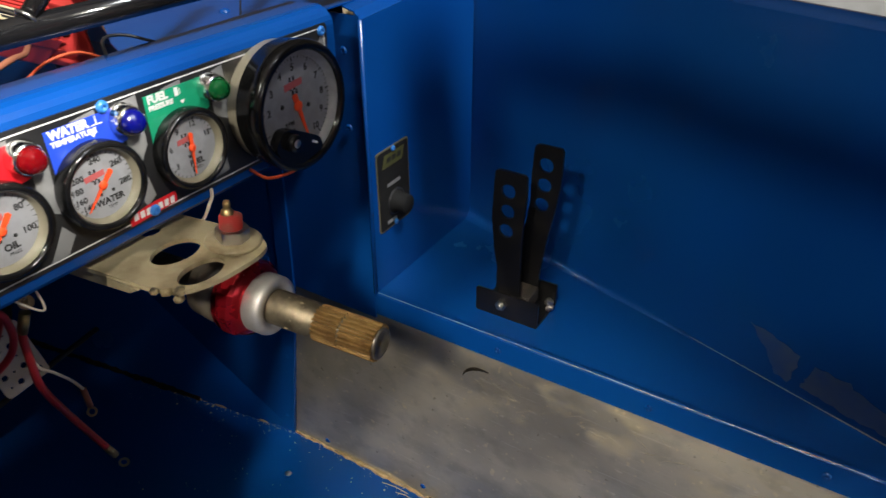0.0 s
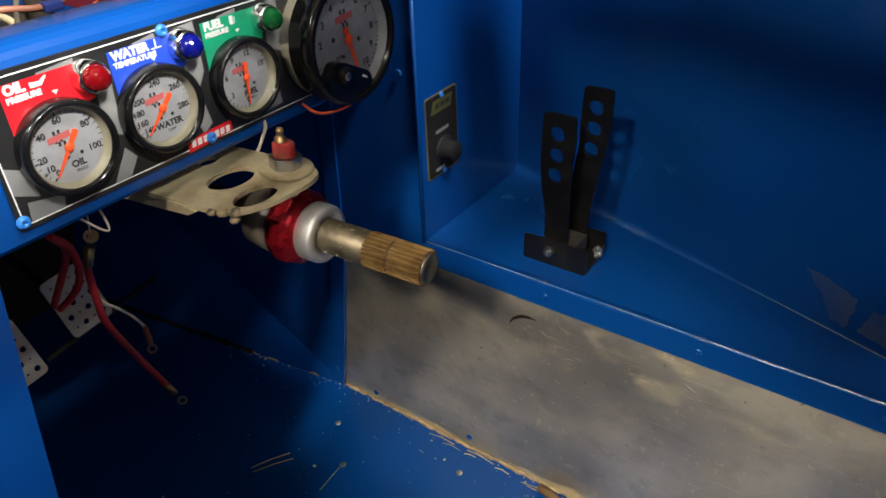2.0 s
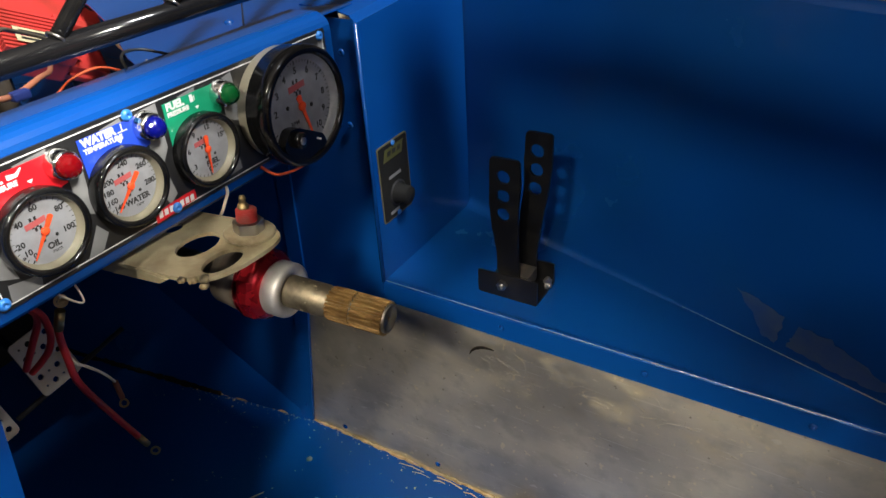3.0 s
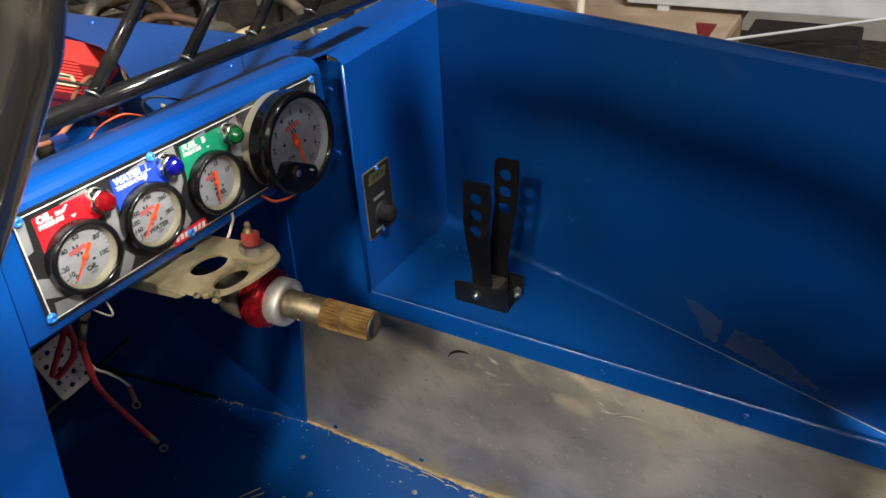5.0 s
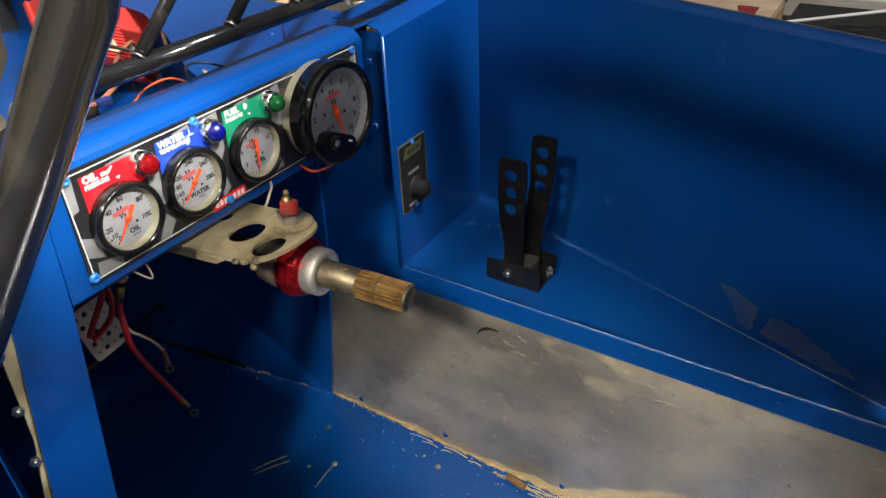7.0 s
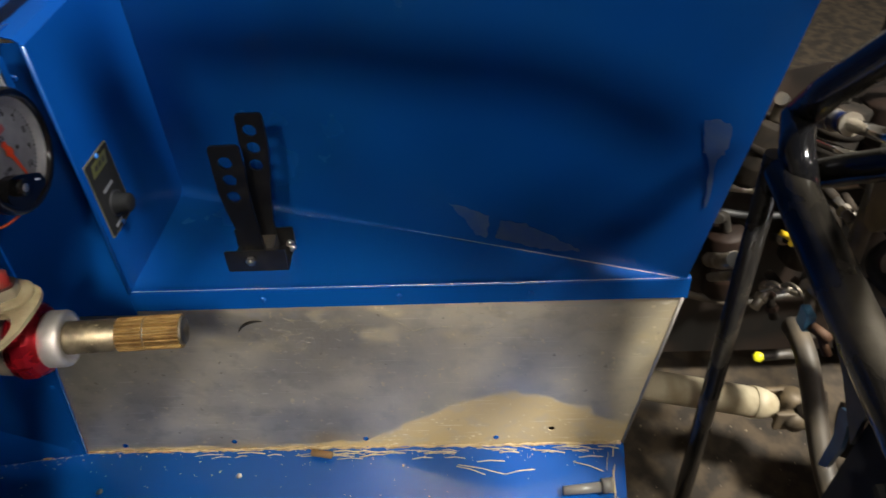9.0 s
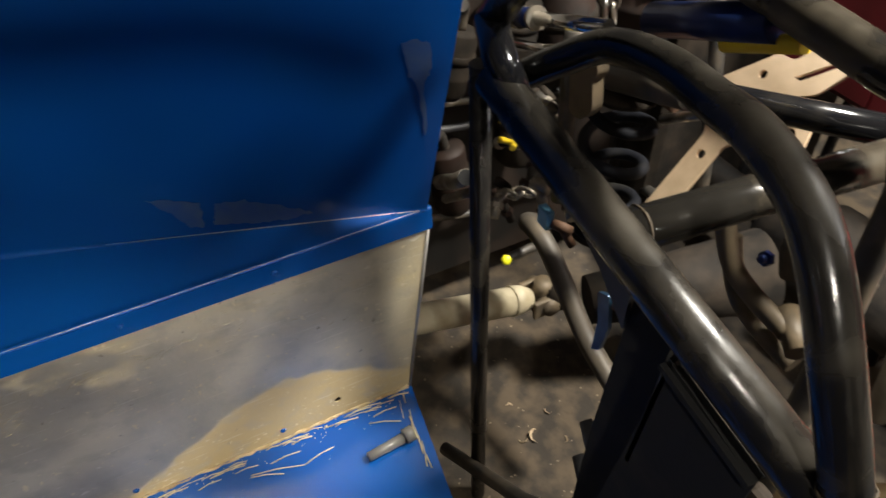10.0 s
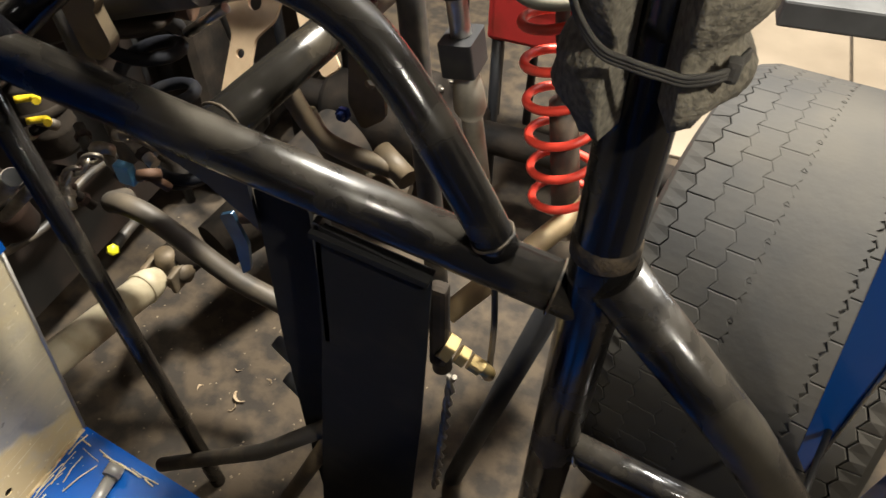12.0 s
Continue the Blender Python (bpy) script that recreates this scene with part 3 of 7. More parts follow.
bm_tube(bm, [(X0 - 0.005, YB - 0.001, DECK), (X0 - 0.005, YB - 0.001, 1.037)], 0.0028, 8)
part("folded_edge", bm, BLUE, box)
tube_part("rear_edge", [(0.501, -0.296, 0.640), (0.501, -0.244, FLOOR)], 0.0026, ALU, tunnel, 8)

# curved gouge
bm = B()
bm_tube(bm, [(X0 - 0.0005, 0.352 + 0.034 * math.cos(a), 0.555 + 0.030 * math.sin(a)) for a in [0.25 + k * 0.12 for k in range(14)]], [0.0006 + 0.0022 * math.sin(math.pi * k / 13) for k in range(14)], 6)
part("gouge", bm, GRIME, tunnel, "dark curved gouge in the metal")

# scratches and scraped dirt on the bare sheet
SCRAPED = mat("scraped_tan_marks", (0.44, 0.37, 0.23), 0.6, 0.2, (0.32, 0.27, 0.18), 90, (0.4, 0.65))
bm = B()
rnd = random.Random(29)
SCRATCHED = ((0.372, 0.575, 0.030, 0.020, 0.9, 12), (0.318, 0.560, 0.026, 0.016, -0.5, 15), (0.300, 0.528, 0.022, 0.012, -0.7, 10), (0.258, 0.574, 0.026, 0.012, -0.3, 9),
             (0.190, 0.560, 0.036, 0.012, -0.3, 14), (0.125, 0.553, 0.034, 0.010, -0.25, 10), (0.060, 0.580, 0.030, 0.012, -0.2, 12), (-0.02, 0.560, 0.05, 0.03, -0.4, 8), (-0.16, 0.54, 0.06, 0.05, 0.4, 10))
for y, z, sy, sz, lean, n in SCRATCHED:
    for k in range(n):
        cy, cz = rnd.gauss(y, sy), min(0.618, rnd.gauss(z, sz))
        a, l, bow = rnd.gauss(lean, 0.6), rnd.uniform(0.003, 0.012), rnd.uniform(-0.0014, 0.0014)
        c, q = math.cos(a), math.sin(a)
        pts = [(X0 - 0.0001, cy + c * l * t - q * bow * (1 - t * t), cz + q * l * t + c * bow * (1 - t * t)) for t in (-1, -0.5, 0, 0.5, 1)]
        w = rnd.uniform(0.00012, 0.00032)
        bm_tube(bm, pts, [w * 0.3, w, w * 1.1, w * 0.8, w * 0.2], 5)
tagged(part("scuffing", bm, SCRAPED, tunnel, "fine tan scraped marks"), kind="stuff")
# Thin metal line imitating the specular highlight along the lip.
bm = B()
bm_tube(bm, [(X0 - 0.0008, 0.525 - 0.0425 * k, DECK - 0.0006) for k in range(20)], [rnd.uniform(0.0003, 0.0006) for k in range(20)], 6)
part("lip_highlight", bm, ALU, deck, "thin bright line put in as the lip's highlight")

# ---- cowl ahead of the dash ----
cowl = thing("cowl_panel", "blue painted sheet metal cowl ahead of the dash", "panel", at=(0.3, 0.8, 1.05))
bm = B()
bm_plate(bm, [(0.215, 0.552), (0.528, 0.552), (0.528, 1.9), (0.50, 1.9), (0.430, 1.04), (0.400, 0.90), (0.335, 0.77), (0.255, 0.64)], [], 0.0016, pose(0, 0, 1.0500))
part("cowl_sheet", bm, BLUE, cowl)
bm = B()
bm_plate(bm, [(-0.02, 0.57), (0.50, 0.57), (0.50, 1.9), (-0.02, 1.9)], [], 0.0016, pose(0, 0, 0.935))
part("inner_sheet", bm, BLUE, cowl)
bm = B()
bm_plate(bm, [(-0.46, 0.53), (-0.085, 0.53), (-0.03, 0.60), (-0.03, 1.30), (-0.46, 1.30)], [], 0.0016, pose(0, 0, 1.050))
part("cowl_sheet", bm, BLUE, cowl)
bm = B()
strip(bm, [(0.528, 1.0516), (0.549, 1.046), (0.556, 1.040), (0.557, 0.99)], lambda u, z: (u, 0.60, z), lambda u, z: (u, 1.90, z), 0.0016)
part("cowl_edge", bm, BLUE, cowl)
bm = B()
bm_tube(bm, [(0.345, 0.560, 1.0516), (0.520, 0.735, 1.0516)], 0.0011, 6)
part("seam", bm, INK, cowl)
for p in ((0.401, 0.640, 1.0516), (0.494, 0.733, 1.0516), (0.50, 1.05, 1.0516)):
    rivet(p, (0, 0, 1), cowl, 1.3)

# ---- dashboard details ----
leg_bolts = [(-0.089, 0.93), (-0.094, 0.87), (-0.100, 0.81), (-0.108, 0.755)]
bm = B()
bm_plate(bm, [(-0.080, 0.968), (-0.082, 0.955), (-0.107, 0.80), (-0.122, 0.70), (-0.132, 0.705), (-0.106, 0.83), (-0.098, 0.958)], [], 0.002, pose(0, 0.508, 0, 90, 0, 0))
part("leg_edge", bm, CREAM, dash, "bare cream edge strip")
for x, z in leg_bolts:
    bolt_part("bolt", (x - 0.012, 0.507, z), (-0.6, -1, 0.1), 0.0055, 0.003, ZINC, dash)
left_sill = thing("sill_panel", "blue painted folded sheet metal sill", "panel", at=(-0.2, 0.55, 0.7))
bm = B()
strip(bm, [(0.0, 0.0), (-0.030, 0.010), (-0.034, 0.004), (-0.036, -0.25)], lambda u, z: (-0.075 + u, 0.72, 0.745 + z), lambda u, z: (-0.128 + u, 0.515, 0.715 + z), 0.0016)
part("sill_sheet", bm, BLUE, left_sill)
bm = B()
bm_plate(bm, [(0.512, 0.50), (0.80, 0.50), (0.80, 1.045), (0.512, 1.045)], [], 0.0016, Matrix(((0, 0, 1, -0.135), (1, 0, 0, 0), (0, 1, 0, 0), (0, 0, 0, 1))))
part("inner_wall", bm, BLUE, left_sill)
for k in range(2):
    rivet((-0.095 - k * 0.028, 0.67 - k * 0.09, 0.752 - k * 0.013), (0, 0, 1), left_sill, 1.2)

# ---- gauge panel ----
PY = 0.5006
gauge_panel = thing("instrument_cluster", "black printed gauge panel with grey chequers and a white border", "instrument panel", at=(0.2, PY, 1.0))
bm = B()
bm_plate(bm, rounded([(-0.008, 0.946), (0.404, 0.946), (0.406, 1.057), (-0.004, 1.057)], 0.004), [], 0.0016, facing(0, PY + 0.0016, 0))
part("plate", bm, PANELBLACK, gauge_panel)
PF = facing(0, PY, 0)
CHEQUERS = [[(-0.003, 1.046), (0.006, 1.049), (0.004, 1.02), (-0.004, 1.018)], [(-0.004, 0.995), (0.010, 0.988), (0.014, 0.966), (-0.004, 0.974)],
            [(0.004, 0.965), (0.030, 0.960), (0.028, 0.950), (0.002, 0.950)], [(0.040, 1.049), (0.068, 1.0515), (0.066, 1.044), (0.040, 1.044)],
            [(0.078, 1.035), (0.091, 1.034), (0.088, 0.985), (0.076, 0.992)], [(0.086, 0.975), (0.070, 0.950), (0.084, 0.950), (0.094, 0.964)],
            [(0.115, 1.0485), (0.135, 1.0515), (0.136, 1.0455), (0.115, 1.0455)], [(0.153, 1.05), (0.172, 1.0515), (0.173, 1.01), (0.160, 0.99), (0.155, 1.02)],
            [(0.155, 0.972), (0.166, 0.985), (0.170, 0.965), (0.160, 0.958)], [(0.196, 1.049), (0.216, 1.0515), (0.216, 1.0465), (0.196, 1.0465)],
            [(0.245, 1.048), (0.262, 1.0515), (0.266, 1.00), (0.246, 1.01)], [(0.236, 0.985), (0.25, 0.98), (0.252, 0.955), (0.226, 0.953)],
            [(0.385, 1.03), (0.399, 1.0515), (0.400, 1.02), (0.390, 1.00)], [(0.36, 0.96), (0.39, 0.98), (0.398, 0.952), (0.365, 0.951)]]
for c in CHEQUERS:
    quad_plate("chequer", c, 0.0003, PF, GREY, gauge_panel)
bx0, bx1, bz0, bz1, bw = -0.004, 0.401, 0.9495, 1.0535, 0.0009
for lo, hi in (((bx0, bz0), (bx1, bz0 + bw)), ((bx0, bz1 - bw), (bx1, bz1)), ((bx0, bz0), (bx0 + bw, bz1)), ((bx1 - bw, bz0), (bx1, bz1))):
    quad_plate("border_line", [lo, (hi[0], lo[1]), hi, (lo[0], hi[1])], 0.00045, PF, LINE, gauge_panel)
SCREW = B()
bm_lathe(SCREW, [(0.0052, 0), (0.0050, 0.0014), (0.0036, 0.0030), (0.0018, 0.0034), (0.0016, 0.0018), (0, 0.0018)], Matrix(), 16)
SCREW_MESH = mesh_of("screw", SCREW, mat("blue_screw", (0.03, 0.19, 0.58), 0.3))
for x, z in ((0.0, 1.051), (-0.004, 0.953), (0.142, 1.0515), (0.396, 1.0505), (0.165, 0.9525)):
    rivet((x, PY - 0.0004, z), (0, -1, 0), gauge_panel, 1.0, SCREW_MESH).name = "screw"


def label_plate(x, material, title, second, icon):
    out = [(x, 1.0475), (x + 0.064, 1.0480), (x + 0.064, 1.020), (x + 0.04, 1.016), (x + 0.012, 1.005), (x + 0.000, 0.990)]
    lab = quad_plate("label", out, 0.0006, PF, material, gauge_panel, title.lower() + " " + second.lower() + " label")
    m = PF @ Matrix.Translation((0, 0, 0.0007))
    part("title", text_bm(title, 0.0092, m @ Matrix.Translation((x + 0.003, 1.0433, 0)), "LEFT", 0.00055), LINE, lab)
    part("subtitle", text_bm(second, 0.0056, m @ Matrix.Translation((x + 0.003, 1.0363, 0)), "LEFT", 0.0003), LINE, lab)
    quad_plate("arrow", [(x + 0.034, 1.0345), (x + 0.039, 1.0345), (x + 0.0365, 1.0315)], 0.0002, m, LINE, lab)
    bm = B()
    if icon == "can":
        bm_plate(bm, [(x + 0.021, 1.0405), (x + 0.029, 1.0405), (x + 0.034, 1.0460), (x + 0.0328, 1.0465), (x + 0.028, 1.0435), (x + 0.021, 1.0445)], [], 0.0002, m)
    elif icon == "thermo":
        bm_plate(bm, [(x + 0.0405, 1.0405), (x + 0.0415, 1.0405), (x + 0.0415, 1.0470), (x + 0.0405, 1.0470)], [], 0.0002, m)
        bm_plate(bm, [(x + 0.0365, 1.0400), (x + 0.0460, 1.0400), (x + 0.0460, 1.0408), (x + 0.0365, 1.0408)], [], 0.0002, m)
    else:
        bm_plate(bm, [(x + 0.030, 1.0395), (x + 0.0338, 1.0395), (x + 0.0338, 1.0465), (x + 0.030, 1.0465)], [], 0.0002, m)
        bm_plate(bm, [(x + 0.0348, 1.0400), (x + 0.0356, 1.0400), (x + 0.0358, 1.0450), (x + 0.0350, 1.0450)], [], 0.0002, m)
    part("icon", bm, LINE, lab)


label_plate(0.012, LABRED, "OIL", "PRESSURE", "can")
label_plate(0.093, LABBLUE, "WATER", "TEMPERATURE", "thermo")
label_plate(0.178, LABGREEN, "FUEL", "PRESSURE", "pump")
# maker's mark as plain shapes
mark = quad_plate("maker_mark", [(0.141, 0.9475), (0.189, 0.9505), (0.189, 0.9605), (0.160, 0.9595), (0.141, 0.9565)], 0.0005, PF, LABRED, gauge_panel, "small red maker's plate")
for k in range(7):
    x = 0.1445 + k * 0.0062
    quad_plate("bar", [(x, 0.951), (x + 0.0042, 0.9513), (x + 0.0046, 0.9572), (x + 0.0004, 0.957)], 0.0003, PF @ Matrix.Translation((0, 0, 0.0005)), LINE, mark)


RINGCREAM = mat("dull_cream_ring", (0.24, 0.22, 0.16), 0.45, 0, (0.18, 0.16, 0.11), 30, (0.4, 0.65))

# ---- gauges ----
def tick_bm(angles, r0, r1, w, m):
    bm = B()
    for a in angles:
        c, s = math.cos(math.radians(a)), math.sin(math.radians(a))
        bm_plate(bm, [(r0 * c - w * s, r0 * s + w * c), (r0 * c + w * s, r0 * s - w * c), (r1 * c + w * s, r1 * s - w * c), (r1 * c - w * s, r1 * s + w * c)], [], 0.0002, m)
    return bm


def logo(parent, m, k):
    """A small red mark over black chequers, with no lettering."""
    bm = B()
    for i in range(4):
        for j in range(4):
            if (i + j) % 2:
                bm_box(bm, ((i - 2) * 0.0016 * k, (j - 2) * 0.0026 * k, 0), ((i - 1) * 0.0016 * k, (j - 1) * 0.0026 * k, 0.0002))
    bmesh.ops.transform(bm, matrix=m, verts=bm.verts[:])
    part("chequer_mark", bm, INK, parent)
    mk = quad_plate("red_mark", [(-0.0075 * k, -0.0022 * k), (0.0075 * k, -0.0008 * k), (0.0075 * k, 0.0032 * k), (-0.0075 * k, 0.0018 * k)], 0.0003, m, mat("pale_red_print", (0.45, 0.10, 0.10), 0.5), parent)
    return mk


def small_gauge(x, z, category, label, numerals, tip, word, second):
    g = thing("gauge", label, category, "small gauges in the panel", at=(x, PY, z))
    m = facing(x, PY, z)
    bm = B()
    bm_lathe(bm, [(0.0350, 0.0), (0.0356, 0.004), (0.0356, 0.0115), (0.0346, 0.0142), (0.0330, 0.0150), (0.0312, 0.0142), (0.0300, 0.0125), (0.0292, 0.0085), (0.0285, 0.0080)], m, 64)
    part("bezel", bm, GLOSSBLACK, g, "glossy black bezel")
    bm = B()
    bm_lathe(bm, [(0.0296, 0.0122), (0.0276, 0.0052), (0.0270, 0.0050)], m, 64)
    part("inner_ring", bm, RINGCREAM, g, "cream inner ring")
    bm = B()
    bm_lathe(bm, [(0.0, 0.0050), (0.0280, 0.0050), (0.0280, 0.0035)], m, 64, False)
    dial = part("dial", bm, DIAL, g, "silver dial face")
    f = m @ Matrix.Translation((0, 0, 0.0051))
    for txt, a in numerals:
        part("numeral", text_bm(txt, 0.0068, f @ Matrix.Translation((0.0205 * math.cos(math.radians(a)), 0.0205 * math.sin(math.radians(a)), 0)), "CENTER", 0.0002), INK, dial)
    a0, a1 = numerals[-1][1], numerals[0][1]
    tagged(part("tick_marks", tick_bm([a0 + (a1 - a0) * k / 24 for k in range(25)], 0.0245, 0.0268, 0.00022, f), INK, dial), kind="stuff")
    tagged(part("major_ticks", tick_bm([a for _, a in numerals], 0.0240, 0.0268, 0.0005, f), INK, dial), kind="stuff")
    part("word", text_bm(word, 0.0072, f @ Matrix.Translation((0.004, -0.0145, 0)), "CENTER", 0.00028), INK, dial)
    part("small_word", text_bm(second, 0.0034, f @ Matrix.Translation((0.005, -0.0200, 0))), INK, dial)
    logo(dial, f @ Matrix.Translation((-0.004, 0.008, 0)), 1.15)
    for sx in (-0.0045, 0.0065):
        bm = B()
        bm_lathe(bm, [(0.0014, 0.0), (0.0014, 0.0004), (0, 0.0004)], f @ Matrix.Translation((sx + 0.002, -0.0075, 0)), 12)
        part("dial_screw", bm, INK, dial)
    n = f @ Matrix.Translation((0, 0, 0.0016)) @ Matrix.Rotation(math.radians(tip), 4, "Z")
    bm = B()
    bm_plate(bm, [(0.024, -0.0003), (0.024, 0.0003), (0.003, 0.0014), (-0.013, 0.0022), (-0.014, 0.0), (-0.013, -0.0022), (0.003, -0.0014)], [], 0.0009, n)
    bm_lathe(bm, [(0.0034, 0.0), (0.0034, 0.0012), (0.0026, 0.0018), (0, 0.0018)], n, 20)
    part("needle", bm, ORANGE, g, "fluorescent orange needle")
    return g


small_gauge(0.042, 0.995, "pressure gauge", "oil pressure gauge with black bezel and orange needle at zero",
            [("0", 232), ("10", 214), ("20", 190), ("40", 142), ("60", 95), ("80", 34), ("100", -20)], 232, "OIL", "PRESS")
small_gauge(0.1225, 0.996, "temperature gauge", "water temperature gauge with black bezel and orange needle resting low",
            [("140", 224), ("160", 200), ("180", 176), ("200", 150), ("240", 92), ("260", 38), ("280", -12)], 226, "WATER", "TEMP")
small_gauge(0.2100, 0.994, "pressure gauge", "fuel pressure gauge with black bezel and orange needle at zero",
            [("0", 268), ("3", 216), ("6", 168), ("9", 122), ("12", 74), ("15", 20)], 268, "FUEL", "PRESS")


def warning_light(x, lens, label):
    w = thing("warning_light", label, "warning light", "warning lights in the panel", at=(x, PY, 1.0372))
    m = facing(x, PY, 1.0372)
    bm = B()
    bm_lathe(bm, [(0.0130, 0.0), (0.0130, 0.002), (0.0122, 0.004), (0.0118, 0.010), (0.0108, 0.0125), (0.0098, 0.0125), (0.0096, 0.006)], m, 32)
    part("chrome_ring", bm, CHROME, w, "chrome ring")
    bm = B()
    bm_lathe(bm, [(0.0097, 0.008), (0.0097, 0.014)] + [(0.0097 * math.cos(a), 0.014 + 0.0085 * math.sin(a)) for a in [k * math.pi / 16 for k in range(1, 8)]] + [(0, 0.0225)], m, 24, False)
    part("lens", bm, lens, w, "faceted coloured lens")


warning_light(0.074, LENSRED, "red warning light in a chrome ring")
warning_light(0.1565, LENSBLUE, "blue warning light in a chrome ring")
warning_light(0.2440, LENSGREEN, "green warning light in a chrome ring")

# ---- tachometer ----
TX, TZ = 0.3165, 1.003
tach = thing("tachometer", "large tachometer in a cream case with black bezel and orange needle", "tachometer", at=(TX, PY, TZ))
m = facing(TX, PY, TZ) @ Matrix.Diagonal((0.957, 0.957, 0.80, 1))
bm = B()
bm_lathe(bm, [(0.0585, 0.0), (0.0600, 0.003), (0.0600, 0.026), (0.0610, 0.030)], m, 72)
part("case", bm, CASE, tach, "cream metal case")
bm = B()
bm_lathe(bm, [(0.0600, 0.016), (0.0625, 0.018), (0.0625, 0.034), (0.0645, 0.036), (0.0650, 0.046), (0.0640, 0.052), (0.0610, 0.0545), (0.0570, 0.0535), (0.0550, 0.050), (0.0545, 0.042)], m, 72)
part("bezel", bm, GLOSSBLACK, tach, "black bezel")
bm = B()
bm_lathe(bm, [(0.0552, 0.049), (0.0500, 0.0405), (0.0490, 0.0400)], m, 72)
part("inner_ring", bm, DIAL, tach, "pale inner ring")
bm = B()
bm_lathe(bm, [(0.0, 0.0400), (0.0510, 0.0400), (0.0510, 0.0380)], m, 72, False)
dial = part("dial", bm, DIAL, tach, "silver dial face")
f = m @ Matrix.Translation((0, 0, 0.0401))
NUMS = [(str(k), 232 - k * 28.2) for k in range(11)]
for txt, a in NUMS:
    if txt in "01234" and txt != "0" and int(txt) < 2:
        continue
    part("numeral", text_bm(txt, 0.0100, f @ Matrix.Translation((0.0385 * math.cos(math.radians(a)), 0.0385 * math.sin(math.radians(a)), 0)), "CENTER", 0.0003), INK, dial)
tagged(part("tick_marks", tick_bm([232 - k * 5.64 for k in range(51)], 0.0462, 0.0488, 0.00025, f), INK, dial), kind="stuff")
tagged(part("major_ticks", tick_bm([a for _, a in NUMS], 0.0445, 0.0488, 0.0007, f), INK, dial), kind="stuff")
part("word", text_bm("RPM", 0.0070, f @ Matrix.Translation((-0.012, -0.016, 0)), "CENTER", 0.00005), INK, dial)
quad_plate("small_bar", [(-0.018, -0.0235), (-0.006, -0.0235), (-0.006, -0.022), (-0.018, -0.022)], 0.0002, f, INK, dial)
logo(dial, f @ Matrix.Translation((-0.002, 0.021, 0)), 1.7)
n = f @ Matrix.Translation((0, 0, 0.002)) @ Matrix.Rotation(math.radians(-73), 4, "Z")
bm = B()
bm_plate(bm, [(0.042, -0.0005), (0.042, 0.0005), (0.004, 0.0024), (-0.012, 0.0036), (-0.0135, 0.0), (-0.012, -0.0036), (0.004, -0.0024)], [], 0.0012, n)
bm_lathe(bm, [(0.0052, 0.0), (0.0052, 0.0018), (0.004, 0.003), (0, 0.003)], n, 24)
part("needle", bm, ORANGE, tach, "fluorescent orange needle")
for sx in (-0.020, 0.017):
    bm = B()
    bm_lathe(bm, [(0.0024, 0.0), (0.0024, 0.0005), (0, 0.0005)], f @ Matrix.Translation((sx, 0.004 if sx < 0 else -0.004, 0)), 14)
    part("dial_screw", bm, INK, dial)
# control block across the lower edge
bm = B()
bm_plate(bm, rounded([(-0.046, -0.030), (-0.034, -0.014), (-0.020, -0.016), (0.018, -0.036), (0.022, -0.050), (-0.012, -0.056), (-0.036, -0.046)], 0.006), [], 0.013, f)
ctl = part("control_block", bm, GLOSSBLACK, tach, "glossy black control block")
bm = B()
bm_lathe(bm, [(0.009, 0.013), (0.009, 0.020), (0.0078, 0.022), (0.0, 0.022)], f @ Matrix.Translation((-0.024, -0.028, 0)), 28)
part("knob", bm, GLOSSBLACK, ctl)
bm = B()
bm_lathe(bm, [(0.0042, 0.022), (0.0042, 0.0226), (0, 0.0226)], f @ Matrix.Translation((-0.024, -0.028, 0)), 20)
part("knob_centre", bm, ZINC, ctl)
quad_plate("block_mark", [(0.006, -0.036), (0.013, -0.040), (0.012, -0.042), (0.005, -0.038)], 0.0004, f @ Matrix.Translation((0, 0, 0.013)), LINE, ctl)
for k, (w, r) in enumerate(((0.3, 0.0655), (0.5, 0.0655))):
    a = -0.35 - 0.3 * k
    quad_plate("chip", [(r * math.cos(a), r * math.sin(a)), ((r + 0.0009) * math.cos(a + 0.04), (r + 0.0009) * math.sin(a + 0.04)), (r * math.cos(a + 0.12), r * math.sin(a + 0.12)), ((r - 0.002) * math.cos(a + 0.06), (r - 0.002) * math.sin(a + 0.06))], 0.0006, m @ Matrix.Translation((0, 0, 0.046)), LINE, tach)

# ---- ignition switch plate ----
SWITCH = facing(0.548, YB - 0.0016, 0.8035) @ Matrix.Rotation(0.02, 4, "Z")
switch = thing("switch_plate", "black switch plate with a knob on the blue box", "switch", at=(0.551, YB, 0.80))
quad_plate("border", rounded([(-0.037, -0.060), (0.037, -0.060), (0.037, 0.060), (-0.037, 0.060)], 0.005), 0.0012, SWITCH, mat("olive_border", (0.11, 0.10, 0.05), 0.4), switch)
quad_plate("plate", rounded([(-0.035, -0.058), (0.035, -0.058), (0.035, 0.058), (-0.035, 0.058)], 0.004), 0.0018, SWITCH, MATTEBLACK, switch)
top = SWITCH @ Matrix.Translation((0, 0, 0.0018))
mk = quad_plate("yellow_mark", [(-0.026, 0.034), (0.020, 0.034), (0.026, 0.052), (-0.020, 0.052)], 0.0004, top, mat("olive_yellow", (0.07, 0.07, 0.02), 0.4), switch)
